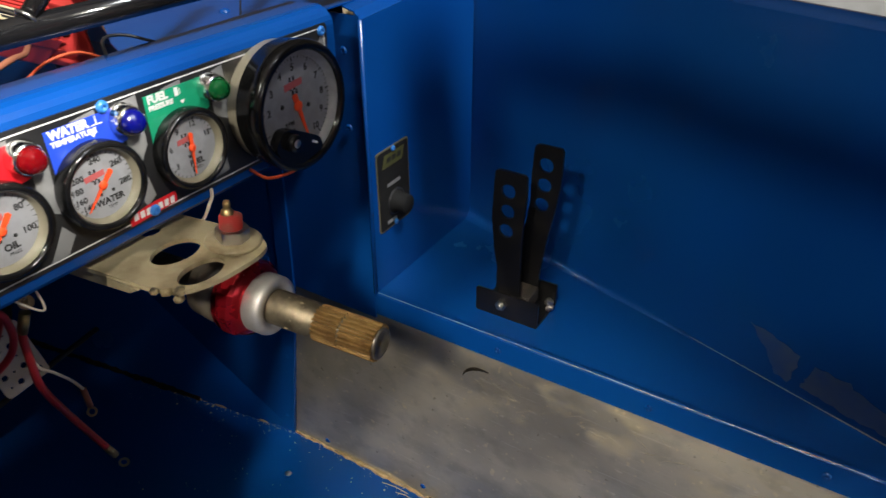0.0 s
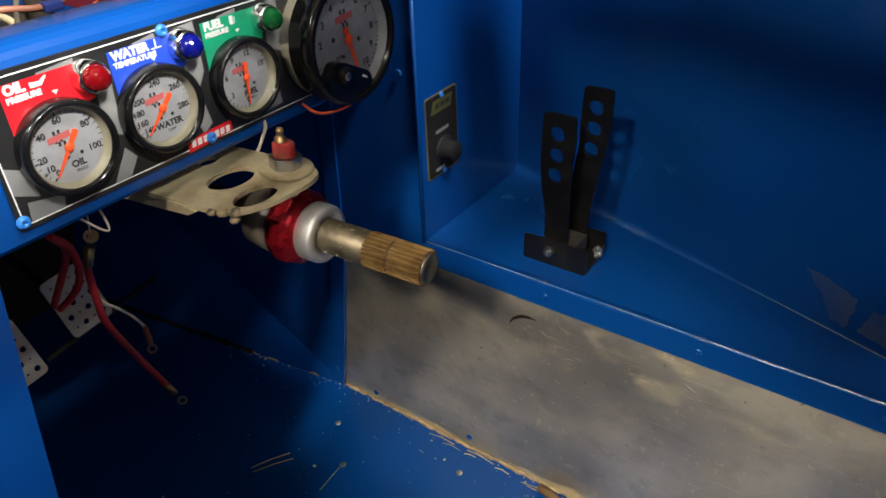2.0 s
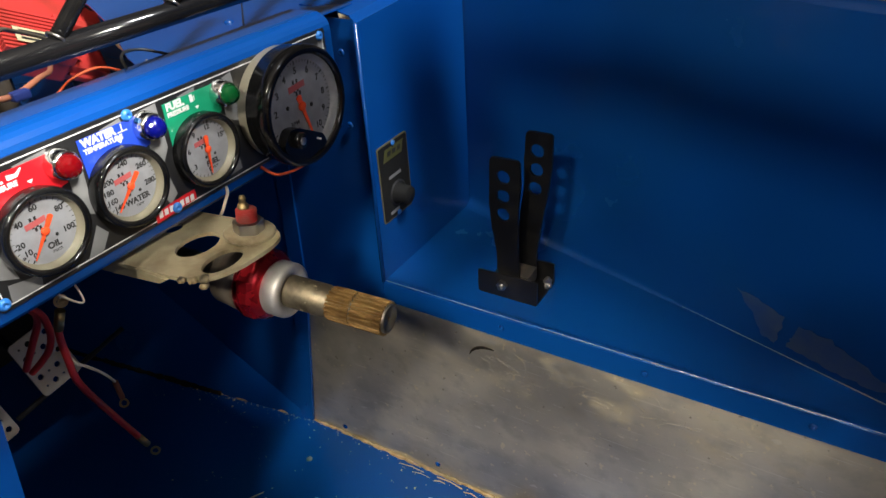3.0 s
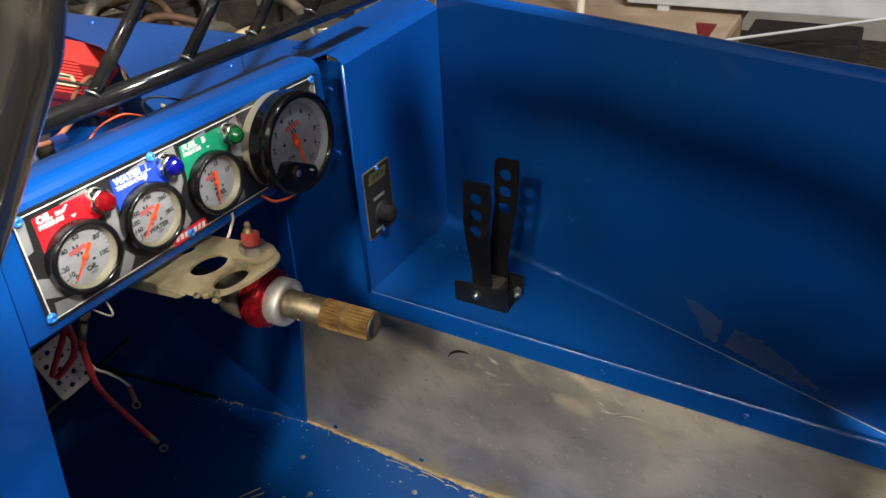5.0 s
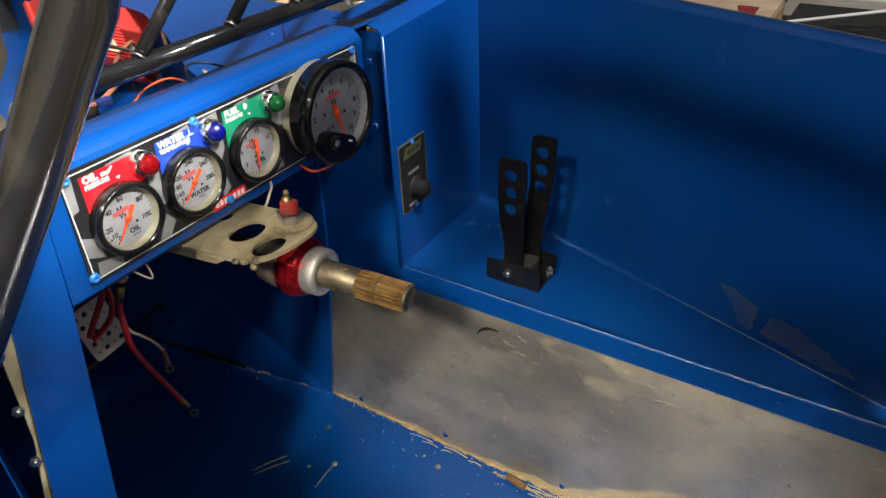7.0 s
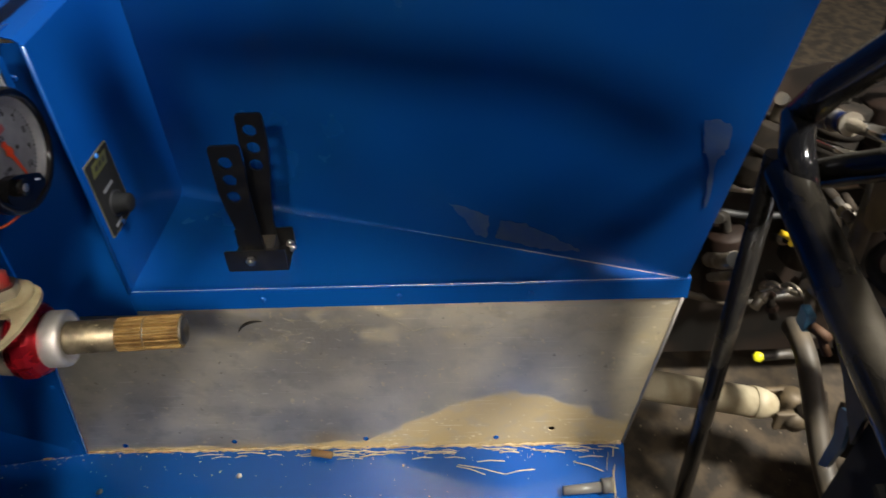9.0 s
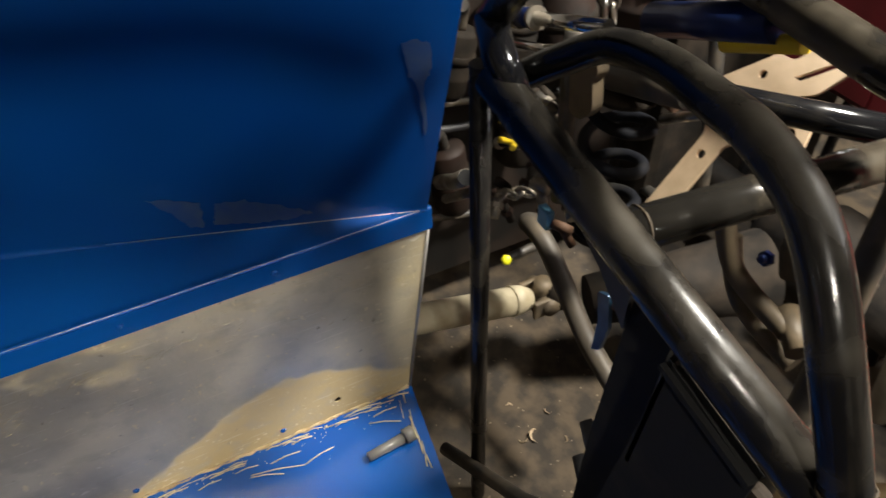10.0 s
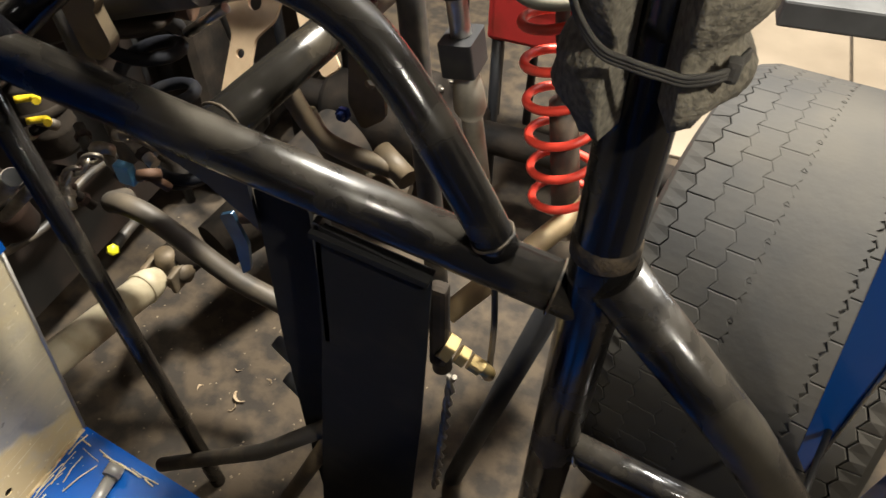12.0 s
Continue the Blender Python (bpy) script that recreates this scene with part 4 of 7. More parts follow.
for k in range(3):
    quad_plate("bar", [(-0.016 + k * 0.012, 0.040), (-0.008 + k * 0.012, 0.040), (-0.006 + k * 0.012, 0.047), (-0.014 + k * 0.012, 0.047)], 0.0003, top @ Matrix.Translation((0, 0, 0.0004)), INK, mk)
quad_plate("word_bar", [(-0.016, 0.004), (0.014, 0.004), (0.014, 0.009), (-0.016, 0.009)], 0.0003, top, GREY, switch)
quad_plate("word_bar", [(-0.020, -0.052), (0.002, -0.052), (0.002, -0.047), (-0.020, -0.047)], 0.0003, top, GREY, switch)
bm = B()
bm_lathe(bm, [(0.017, 0.0), (0.017, 0.003), (0.014, 0.004), (0.0135, 0.020), (0.012, 0.022), (0, 0.022)], top @ Matrix.Translation((0.002, -0.024, 0)), 32)
part("knob", bm, MATTEBLACK, switch)
bm = B()
bm_lathe(bm, [(0.0195, 0.0), (0.0195, 0.0014), (0.0165, 0.0014)], top @ Matrix.Translation((0.002, -0.024, 0)), 32)
part("knob_ring", bm, SATIN, switch)
for z in (0.056, -0.056):
    rivet(SWITCH @ Vector((0, z, 0.0018)), (0, -1, 0), switch, 0.8, SCREW_MESH).name = "screw"

GRIMYCREAM = mat("grimy_cream_paint", (0.27, 0.215, 0.12), 0.5, 0, (0.04, 0.032, 0.02), 90, (0.42, 0.60), 0.4, 200)
# ---- steering column ----
column = thing("steering_column", "bare steering shaft end with rusty splines in a red collar", "steering column", at=(0.20, 0.44, 0.93))
E0, E1 = Vector((0.197, 0.475, 0.863)), Vector((0.211, 0.302, 0.859))
AX = (E1 - E0).normalized()
CM = Matrix.Translation(E0) @ AX.to_track_quat("Z", "Y").to_matrix().to_4x4()
LEN = (E1 - E0).length
bm = B()
bm_lathe(bm, [(0.0, -0.9), (0.012, -0.9), (0.0135, 0.0), (0.0162, 0.050), (0.0162, 0.104), (0.0148, 0.108), (0.0142, 0.112)], CM, 32)
part("shaft", bm, SHAFTSTEEL, column, "worn steel shaft")
bm = B()
prof = []
for k in range(110):
    a = k * math.tau / 110
    r = (0.0166, 0.0170, 0.0166, 0.0142, 0.0142)[k % 5]
    prof.append((r * math.cos(a), r * math.sin(a)))
bm_plate(bm, prof, [], 0.025, CM @ Matrix.Translation((0, 0, 0.111)))
part("spline", bm, BRASS, column, "rusty golden splines")
bm = B()
bm_plate(bm, prof, [], LEN - 0.0015 - 0.139, CM @ Matrix.Translation((0, 0, 0.138)))
part("spline", bm, BRASS, column, "rusty golden splines")
bm = B()
bm_lathe(bm, [(0.0138, 0.100), (0.0140, LEN - 0.001), (0.0132, LEN), (0.0110, LEN), (0.0100, LEN - 0.0012), (0.003, LEN - 0.0012), (0.0025, LEN - 0.003), (0, LEN - 0.003)], CM, 32)
part("shaft_end", bm, mat("dark_machined_steel", (0.13, 0.12, 0.10), 0.45, 0.7, (0.07, 0.06, 0.045), 60, (0.4, 0.65), 0.1, 300), column, "machined grey end face")
bm = B()
rnd = random.Random(83)
for k in range(26):
    a, zz, r = rnd.uniform(0, math.tau), rnd.uniform(0.068, 0.106), rnd.uniform(0.0005, 0.0016)
    at = CM @ Vector((0.0161 * math.cos(a), 0.0161 * math.sin(a), zz))
    bmesh.ops.create_icosphere(bm, subdivisions=1, radius=1.0, matrix=Matrix.Translation(at) @ Matrix.Diagonal((r, r * rnd.uniform(0.8, 2.0), r * 0.6, 1)))
tagged(part("splatter", bm, GRIMYCREAM, column, "dried pale splatter"), kind="stuff")
bm = B()
bm_lathe(bm, [(0.017, 0.0445), (0.0262, 0.0445), (0.0278, 0.0465), (0.0278, 0.0605), (0.0268, 0.0635), (0.0200, 0.0645), (0.0185, 0.0625), (0.0165, 0.0625)], CM, 40)
part("steel_ring", bm, DULLALU, column, "bright machined ring")
bm = B()
bm_lathe(bm, [(0.018, 0.016), (0.032, 0.016), (0.0352, 0.019), (0.0362, 0.022)], CM, 48)
bm_lathe(bm, [(0.0362, 0.022), (0.0372, 0.024), (0.0372, 0.036), (0.0350, 0.0405)], CM, 10, False)
bm_lathe(bm, [(0.0340, 0.0400), (0.030, 0.0445), (0.018, 0.0445)], CM, 48)
part("collar", bm, REDANO, column, "red anodised bearing collar")
bm = B()
bm_lathe(bm, [(0.016, -0.014), (0.030, -0.014), (0.033, 0.012), (0.018, 0.016)], CM, 40)
part("bearing", bm, DUSTY, column)
bm = B()
bm_tube(bm, [Vector((0.196, 0.446, 0.885)), Vector((0.196, 0.446, 0.920))], 0.008, 16)
part("stud", bm, ZINC, column)
# bracket arm
bm = B()
ARM = rounded([(0.105, 0.58), (0.104, 0.515), (0.112, 0.440), (0.121, 0.414), (0.150, 0.402), (0.190, 0.400), (0.208, 0.405), (0.216, 0.420), (0.2165, 0.447), (0.209, 0.498), (0.198, 0.58)], 0.012)
bm_plate(bm, ARM, [[(0.160 + 0.023 * math.cos(a), 0.466 + 0.017 * math.sin(a)) for a in [k * math.tau / 24 for k in range(24)]],
                   [(0.150 + 0.022 * math.cos(a), 0.424 + 0.014 * math.sin(a)) for a in [k * math.tau / 24 for k in range(24)]],
                   [(0.172 + 0.010 * math.cos(a), 0.512 + 0.008 * math.sin(a)) for a in [k * math.tau / 20 for k in range(20)]]], 0.004, pose(0, 0.012, 0.917))
part("bracket_arm", bm, CREAM, column, "cream painted drilled bracket arm")
bm = B()
bm_plate(bm, [(0.460, 0.919), (0.58, 0.919), (0.58, 0.899), (0.51, 0.907), (0.472, 0.912)], [], 0.003, Matrix(((0, 0, 1, 0.1065), (1, 0, 0, 0), (0, 1, 0, 0), (0, 0, 0, 1))))
part("bracket_flange", bm, CREAM, column)
# greasy lump of old weld at the corner of the arm
lump_rnd = random.Random(5)
for x, y, z, r in ((0.1165, 0.426, 0.9250, 0.0050), (0.1225, 0.4185, 0.9245, 0.0055), (0.1120, 0.435, 0.9250, 0.0042), (0.1200, 0.4175, 0.9190, 0.0045)):
    bm = B()
    bmesh.ops.create_icosphere(bm, subdivisions=2, radius=r)
    for v in bm.verts:
        v.co *= lump_rnd.uniform(0.86, 1.12)
        v.co.z *= 0.7
        v.co += Vector((x, y + 0.012, z - 0.005))
    for f in bm.faces:
        f.smooth = True
    part("weld_bead", bm, GRIMYCREAM, column)
bm = B()
bm_lathe(bm, [(0.0, 0.0), (0.0232, 0.0), (0.0245, 0.0012), (0.0245, 0.0032), (0.0232, 0.0045), (0.0, 0.0045)], pose(0.196, 0.446, 0.9212, 3, 4, 0), 40)
part("washer", bm, CREAM, column, "cream painted washer")
bm = B()
bm_plate(bm, rounded(hexagon(0.0150), 0.002, 2), [], 0.0105, pose(0.196, 0.446, 0.9258, 3, 4, 12))
part("nut", bm, ZINC, column, "zinc plated nut")
bm = B()
prof = [(0.0098, 0.0)] + [((0.0100 if k % 2 else 0.0082), 0.001 + 0.00105 * k) for k in range(13)] + [(0.007, 0.0145), (0.0, 0.0145)]
bm_lathe(bm, prof, pose(0.196, 0.446, 0.9350, 3, 4, 0), 28, False)
part("threaded_stud", bm, mat("dusty_red_anodised", (0.46, 0.050, 0.045), 0.42, 0.4, (0.34, 0.09, 0.07), 90, (0.45, 0.65)), column, "red threaded stud")
bm = B()
bm_lathe(bm, [(0.0052, 0.0), (0.0052, 0.004), (0.0036, 0.005), (0.0030, 0.008), (0.0036, 0.010), (0.0026, 0.013), (0, 0.0135)], pose(0.1955, 0.447, 0.9488, 3, 4, 0), 16)
part("grease_nipple", bm, BRASSBRIGHT, column, "brass grease nipple")
# thin wire and lead near the column
bm = B()
bm_tube(bm, curve([(0.232, 0.512, 0.952), (0.227, 0.501, 0.941), (0.221, 0.500, 0.932), (0.213, 0.500, 0.922), (0.208, 0.505, 0.915)], 6), 0.0016, 8)
solid("wire", bm, WIREWHITE, "short pale wire hanging under the dash", "wire")
bm = B()
bm_tube(bm, curve([(0.276, 0.50, 0.945), (0.290, 0.492, 0.932), (0.325, 0.492, 0.925), (0.355, 0.50, 0.925), (0.372, 0.515, 0.926), (0.39, 0.53, 0.935)], 6), 0.0017, 8)
solid("wire", bm, WIREORANGE, "orange wire hanging behind the tachometer", "wire")

# ---- shifter levers ----
shifter = thing("shifter", "pair of black drilled steel shift levers on a floor bracket", "shift levers", at=(0.58, 0.34, DECK))
LV = Matrix(((0, 0, 1, 0), (1, 0, 0, 0), (0, 1, 0, 0), (0, 0, 0, 1)))  # plan x -> world y, plan y -> world z


def lever(x, outline, holes, r, lean):
    bm = B()
    bm_plate(bm, rounded(outline, 0.007), [circle2(a, b, r, 24) for a, b in holes], 0.0045, Matrix.Translation((x, 0, 0)) @ LV)
    for v in bm.verts:
        v.co.x += lean * max(0.0, v.co.z - 0.76) ** 1.0
    return part("lever", bm, LEVERBLACK, shifter, "black drilled lever")


lever(0.5465, [(0.3715, 0.868), (0.3285, 0.868), (0.3270, 0.835), (0.3300, 0.800), (0.3300, 0.762), (0.3290, 0.715), (0.3270, 0.662), (0.3560, 0.662), (0.3600, 0.715), (0.3690, 0.762), (0.3730, 0.800)],
      [(0.352, 0.841), (0.352, 0.813), (0.3525, 0.785)], 0.0100, 0.0)
lever(0.5860, [(0.3380, 0.894), (0.3000, 0.894), (0.3000, 0.850), (0.3035, 0.815), (0.3110, 0.770), (0.3180, 0.715), (0.3200, 0.662), (0.3460, 0.662), (0.3500, 0.715), (0.3450, 0.770), (0.3390, 0.815), (0.3400, 0.850)],
      [(0.3215, 0.868), (0.3220, 0.8405), (0.3235, 0.8125)], 0.0098, 0.0)
bm = B()
bm_plate(bm, rounded([(0.296, DECK + 0.002), (0.388, DECK + 0.002), (0.388, 0.692), (0.296, 0.694)], 0.003), [], 0.003, Matrix.Translation((0.5390, 0, 0)) @ LV)
part("bracket_side", bm, LEVERBLACK, shifter)
bm = B()
bm_plate(bm, rounded([(0.296, DECK + 0.002), (0.388, DECK + 0.002), (0.388, 0.688), (0.296, 0.690)], 0.003), [], 0.003, Matrix.Translation((0.5990, 0, 0)) @ LV)
part("bracket_side", bm, LEVERBLACK, shifter)
bm = B()
bm_box(bm, (0.5395, 0.297, DECK + 0.0005), (0.6015, 0.387, DECK + 0.0035), 0.0008)
part("bracket_base", bm, LEVERBLACK, shifter)
bm = B()
bm_box(bm, (0.5510, 0.316, 0.668), (0.5855, 0.356, 0.688), 0.002)
part("spacer", bm, DUSTY, shifter)
bolt_part("bolt", (0.539, 0.349, 0.676), (-1, 0, 0), 0.0080, 0.005, ZINC, shifter)
bolt_part("bolt", (0.572, 0.2965, 0.672), (0, -1, 0), 0.0065, 0.004, ZINC, shifter)
bolt_part("bolt", (0.594, 0.303, 0.660), (0, 0, 1), 0.0065, 0.004, ZINC, shifter)
bolt_part("bolt", (0.556, 0.380, 0.660), (0, 0, 1), 0.0065, 0.004, ZINC, shifter)

# ---- pedals ----


def pedal(corner, label, holes):
    p = thing("pedal", label, "pedal", "pedals", at=(corner[0], 0.86, FLOOR))
    pm = Matrix.Translation(corner) @ FRONT @ Matrix.Rotation(-0.32, 4, "X") @ Matrix.Rotation(0.10, 4, "Z")
    bm = B()
    bm_plate(bm, rounded([(0, 0), (0.062, 0), (0.062, 0.088), (0, 0.088)], 0.008), [circle2(0.011 + i * 0.0135, 0.012 + j * 0.016, 0.0042 if (i + j) % 2 else 0.0016, 12) for i in range(4) for j in range(5) if holes], 0.003, pm)
    part("pad", bm, ALU, p, "drilled bare aluminium pad")
    bm = B()
    bm_tube(bm, [pm @ Vector((0.03, 0.044, -0.002)), pm @ Vector((0.03, 0.03, -0.05)), (corner[0] + 0.03, 1.30, corner[2] + 0.12)], 0.007, 10)
    part("arm", bm, SATIN, p)
    bm = B()
    bm_box(bm, (corner[0] + 0.01, 1.29, corner[2] + 0.08), (corner[0] + 0.05, 1.449, corner[2] + 0.14), 0.002)
    part("pivot", bm, SATIN, p)


pedal((0.126, 0.850, 0.588), "drilled aluminium brake pedal pad under the dash", True)
pedal((0.020, 0.850, 0.560), "drilled aluminium clutch pedal pad under the dash", True)
bm = B()
bm_tube(bm, [(0.10, 0.90, 0.545), (0.30, 0.92, 0.56)], 0.004, 8)
solid("pedal_rod", bm, SATIN, "dark rod across behind the pedals", "rod")

# ---- loose cables under the dash ----
cable = thing("battery_cable", "red battery cable with ring terminals hanging under the dash", "cable", at=(0.05, 0.53, 0.9))
tube_part("insulation", [(0.111, 0.698, 0.774), (0.11, 0.7, 0.76), (0.111, 0.705, 0.728), (0.114, 0.71, 0.686), (0.135, 0.716, 0.62), (0.161, 0.718, 0.545)], 0.0044, CABLERED, cable, 12, "red insulation", 8)
tube_part("crimp", [(0.161, 0.718, 0.545), (0.169, 0.718, 0.522)], 0.0048, BRASSBRIGHT, cable, 10, "brass crimp")
tube_part("crimp", [(0.119, 0.693, 0.798), (0.111, 0.698, 0.774)], 0.0056, BRASSBRIGHT, cable, 10, "brass crimp")
tube_part("hook_wire", [(0.122, 0.69, 0.81), (0.1200, 0.66, 0.90), (0.1120, 0.60, 0.95)], 0.0010, WIREWHITE, cable, 8)


def ring_terminal(at, normal, r, material, parent):
    bm = B()
    bm_plate(bm, circle2(0, 0, r, 24), [circle2(0, 0, r * 0.58, 20)], 0.0016, Matrix.Translation(at) @ Vector(normal).to_track_quat("Z", "Y").to_matrix().to_4x4())
    return part("ring_terminal", bm, material, parent)


ring_terminal((0.176, 0.717, 0.503), (-0.5, -0.6, 0.2), 0.0068, BRASSBRIGHT, cable)
ring_terminal((0.122, 0.69, 0.81), (-0.3, -1, 0.3), 0.0078, TANSTEEL, cable)
bolt_part("terminal_nut", (0.1220, 0.6885, 0.8100), (-0.3, -1, 0.3), 0.0050, 0.002, TANSTEEL, cable)
loop_cable = thing("wire_loop", "loose red wire looping behind the battery cable", "wire", at=(0.03, 0.55, 0.9))
tube_part("insulation", [(0.07, 0.66, 0.85), (0.088, 0.68, 0.819), (0.093, 0.7, 0.792), (0.088, 0.715, 0.766), (0.078, 0.725, 0.74), (0.075, 0.73, 0.729)], 0.0040, CABLERED, loop_cable, 10, "", 8)
tube_part("insulation", [(0.069, 0.655, 0.85), (0.09, 0.675, 0.82), (0.099, 0.69, 0.793), (0.102, 0.7, 0.772), (0.099, 0.71, 0.75), (0.09, 0.72, 0.734), (0.079, 0.73, 0.721)], 0.0040, CABLERED, loop_cable, 10, "", 8)
lead = thing("ground_wire", "thin pale wire with a ring terminal under the dash", "wire", at=(0.1, 0.66, 0.75))
tube_part("insulation", [(0.114, 0.705, 0.727), (0.119, 0.706, 0.714), (0.131, 0.708, 0.698), (0.146, 0.71, 0.674), (0.156, 0.712, 0.652)], 0.0018, WIREWHITE, lead, 8, "", 8)
tube_part("crimp", [(0.156, 0.712, 0.652), (0.158, 0.714, 0.621)], 0.0036, WIREBROWN, lead, 10)
ring_terminal((0.158, 0.714, 0.612), (-0.5, -0.6, 0.5), 0.0062, BRASSBRIGHT, lead)
bm = B()
bm_tube(bm, curve([(0.036, 0.52, 0.935), (0.062, 0.52, 0.905), (0.064, 0.535, 0.935)], 8), 0.0010, 8)
solid("wire", bm, WIREWHITE, "thin pale wire loop under the dash edge", "wire")

# ---- ignition box and wiring ahead of the dash ----
IG = Matrix(((-0.89, -0.34, 0.242, 0.362), (0.13, -0.74, -0.664, 0.912), (0.43, -0.58, 0.707, 1.039), (0, 0, 0, 1)))
ignition = thing("ignition_box", "red finned ignition box bolted down beside the blue cowl", "ignition box", at=(0.36, 0.9, 0.94))
bm = B()
bm_box(bm, (-0.078, -0.064, -0.055), (0.096, 0.052, -0.046), 0.002)
bm_box(bm, (-0.072, -0.060, -0.048), (0.092, -0.004, -0.010), 0.005)
bm_box(bm, (0.000, -0.010, -0.048), (0.092, 0.066, -0.012), 0.004)
bm_box(bm, (-0.070, -0.016, -0.048), (0.004, -0.002, -0.004), 0.003)
bmesh.ops.transform(bm, matrix=IG, verts=bm.verts[:])
part("housing", bm, RED, ignition)
bm = B()
bm_box(bm, (-0.066, -0.004, -0.048), (0.002, 0.046, -0.034), 0.003)
bmesh.ops.transform(bm, matrix=IG, verts=bm.verts[:])
end = part("end_plate", bm, RED, ignition)
bm = B()
bm_lathe(bm, [(0.0, 0.0), (0.008, 0.0), (0.010, 0.003), (0.010, 0.006), (0.007, 0.006), (0.0065, 0.002), (0, 0.002)], IG @ Matrix.Translation((-0.030, 0.012, -0.034)), 18)
part("grommet", bm, INK, end, "black rubber grommet")
FIN = B()
bm_box(FIN, (0.000, -0.0019, -0.012), (0.088, 0.0019, 0.0035), 0.0008)
FIN_MESH = mesh_of("fin", FIN, RED)
for k in range(11):
    o = new("fin", FIN_MESH)
    o.parent = ignition
    o.matrix_world = IG @ Matrix.Translation((0, 0.0 + k * 0.0066, -0.0025))
quad_plate("sticker", [(0.020, 0.034), (0.072, 0.034), (0.072, 0.058), (0.020, 0.058)], 0.0006, IG @ Matrix.Translation((0, 0, 0.0032)), CREAM, ignition, "pale worn sticker")
for k in range(3):
    quad_plate("sticker_bar", [(0.026, 0.038 + k * 0.006), (0.066, 0.038 + k * 0.006), (0.066, 0.042 + k * 0.006), (0.026, 0.042 + k * 0.006)], 0.0004, IG @ Matrix.Translation((0, 0, 0.0037)), RED if k % 2 else INK, ignition)
for x, y in ((-0.062, -0.052), (-0.070, 0.045)):
    bolt_part("bolt", IG @ Vector((x, y, -0.0095 if y < 0 else -0.046)), IG.to_3x3() @ Vector((0, 0, 1)), 0.0065, 0.004, mat("blue_zinc", (0.25, 0.35, 0.5), 0.3, 0.8), ignition)
for x in (-0.03, 0.07):
    foot = IG @ Vector((x, 0.03, -0.055))
    tube_part("mounting_stud", [foot, (foot.x, foot.y, 0.9366)], 0.008, SATIN, ignition, 10)


def wire(pts, r, material, label, category="wire"):
    bm = B()
    bm_tube(bm, curve(pts, 7), r, 8)
    return solid("wire", bm, material, label, category, "engine bay wires")


wire([(0.112, 0.566, 1.042), (0.121, 0.572, 1.054), (0.137, 0.573, 1.065), (0.154, 0.574, 1.071), (0.177, 0.574, 1.072), (0.195, 0.573, 1.065), (0.214, 0.571, 1.053)], 0.0013, WIREORANGE, "thin orange wire arching over the cowl")
wire([(0.0, 0.556, 1.05), (0.043, 0.588, 1.068), (0.072, 0.602, 1.07), (0.105, 0.595, 1.066), (0.16, 0.64, 1.060), (0.205, 0.70, 1.045), (0.27, 0.80, 1.03), (0.335, 0.855, 1.03), (0.366, 0.885, 1.01)], 0.0028, WIREBROWN, "brown wire running to the ignition box")
wire([(0.06, 0.55, 1.055), (0.10, 0.62, 1.072), (0.16, 0.69, 1.095), (0.22, 0.76, 1.075), (0.30, 0.82, 1.035), (0.36, 0.88, 1.005)], 0.0022, mat("dark_wire", (0.10, 0.085, 0.06), 0.5), "dark wire looping to the ignition box")
wire([(0.19, 0.548, 1.062), (0.205, 0.575, 1.075), (0.228, 0.578, 1.074), (0.246, 0.556, 1.066)], 0.0014, INK, "thin black wire arching over the cowl")
wire([(0.04, 0.601, 1.05), (0.067, 0.671, 1.065), (0.08, 0.72, 1.04)], 0.0028, STRAW, "pale tan hose in the engine bay", "hose")
wire([(0.045, 0.555, 1.04), (0.060, 0.59, 1.062), (0.070, 0.60, 1.066), (0.078, 0.59, 1.060), (0.068, 0.555, 1.04)], 0.0030, STRAW, "pale tan hose in the engine bay", "hose")
wire([(0.010, 0.545, 1.055), (0.022, 0.565, 1.064), (0.035, 0.58, 1.060), (0.05, 0.60, 1.045)], 0.0030, CABLERED, "short red wire by the dash edge")
wire([(0.40, 0.865, 1.035), (0.385, 0.84, 1.010), (0.30, 0.69, 1.035), (0.245, 0.59, 1.053)], 0.0028, mat("tan_wire", (0.35, 0.27, 0.14), 0.5), "tan wire under the red box")
bm = B()
bm_box(bm, (0.104, 0.588, 1.062), (0.120, 0.597, 1.070), 0.002)
solid("wire_connector", bm, mat("blue_connector", (0.02, 0.035, 0.16), 0.4), "dark blue wire connector plug", "connector")

engine = thing("carburettor", "greasy dark carburettor and linkage in the engine bay", "carburettor", at=(0.05, 0.68, 0.95))
bm = B()
bm_lathe(bm, [(0.0, 0.0), (0.046, 0.0), (0.048, 0.03), (0.044, 0.05), (0.03, 0.056), (0.028, 0.064), (0, 0.066)], pose(0.055, 0.640, 0.985), 32)
part("float_bowl", bm, GRIME, engine)
bm = B()
bm_tube(bm, [(0.02, 0.60, 1.00), (0.12, 0.665, 1.045)], 0.012, 14)
bm_tube(bm, [(0.125, 0.645, 1.02), (0.125, 0.645, 1.085)], 0.009, 12)
part("linkage", bm, GRIME, engine)
for k in range(3):
    tube_part("hose", [(-0.06 + 0.05 * k, 0.75, 0.98), (0.0 + 0.05 * k, 0.70, 1.03), (0.05 + 0.04 * k, 0.78, 1.02), (0.10 + 0.04 * k, 0.9, 0.97)], 0.010 - 0.002 * k, GRIME if k != 1 else DUSTY, engine, 12, "", 8)
bay = thing("engine", "greasy engine block with pipes beside the cowl", "engine", at=(0.8, 0.95, 0.5))
bm = B()
bm_box(bm, (0.575, 0.72, GROUND + 0.001), (1.65, 2.7, 0.78), 0.03)
part("block", bm, GRIME, bay)
bm = B()
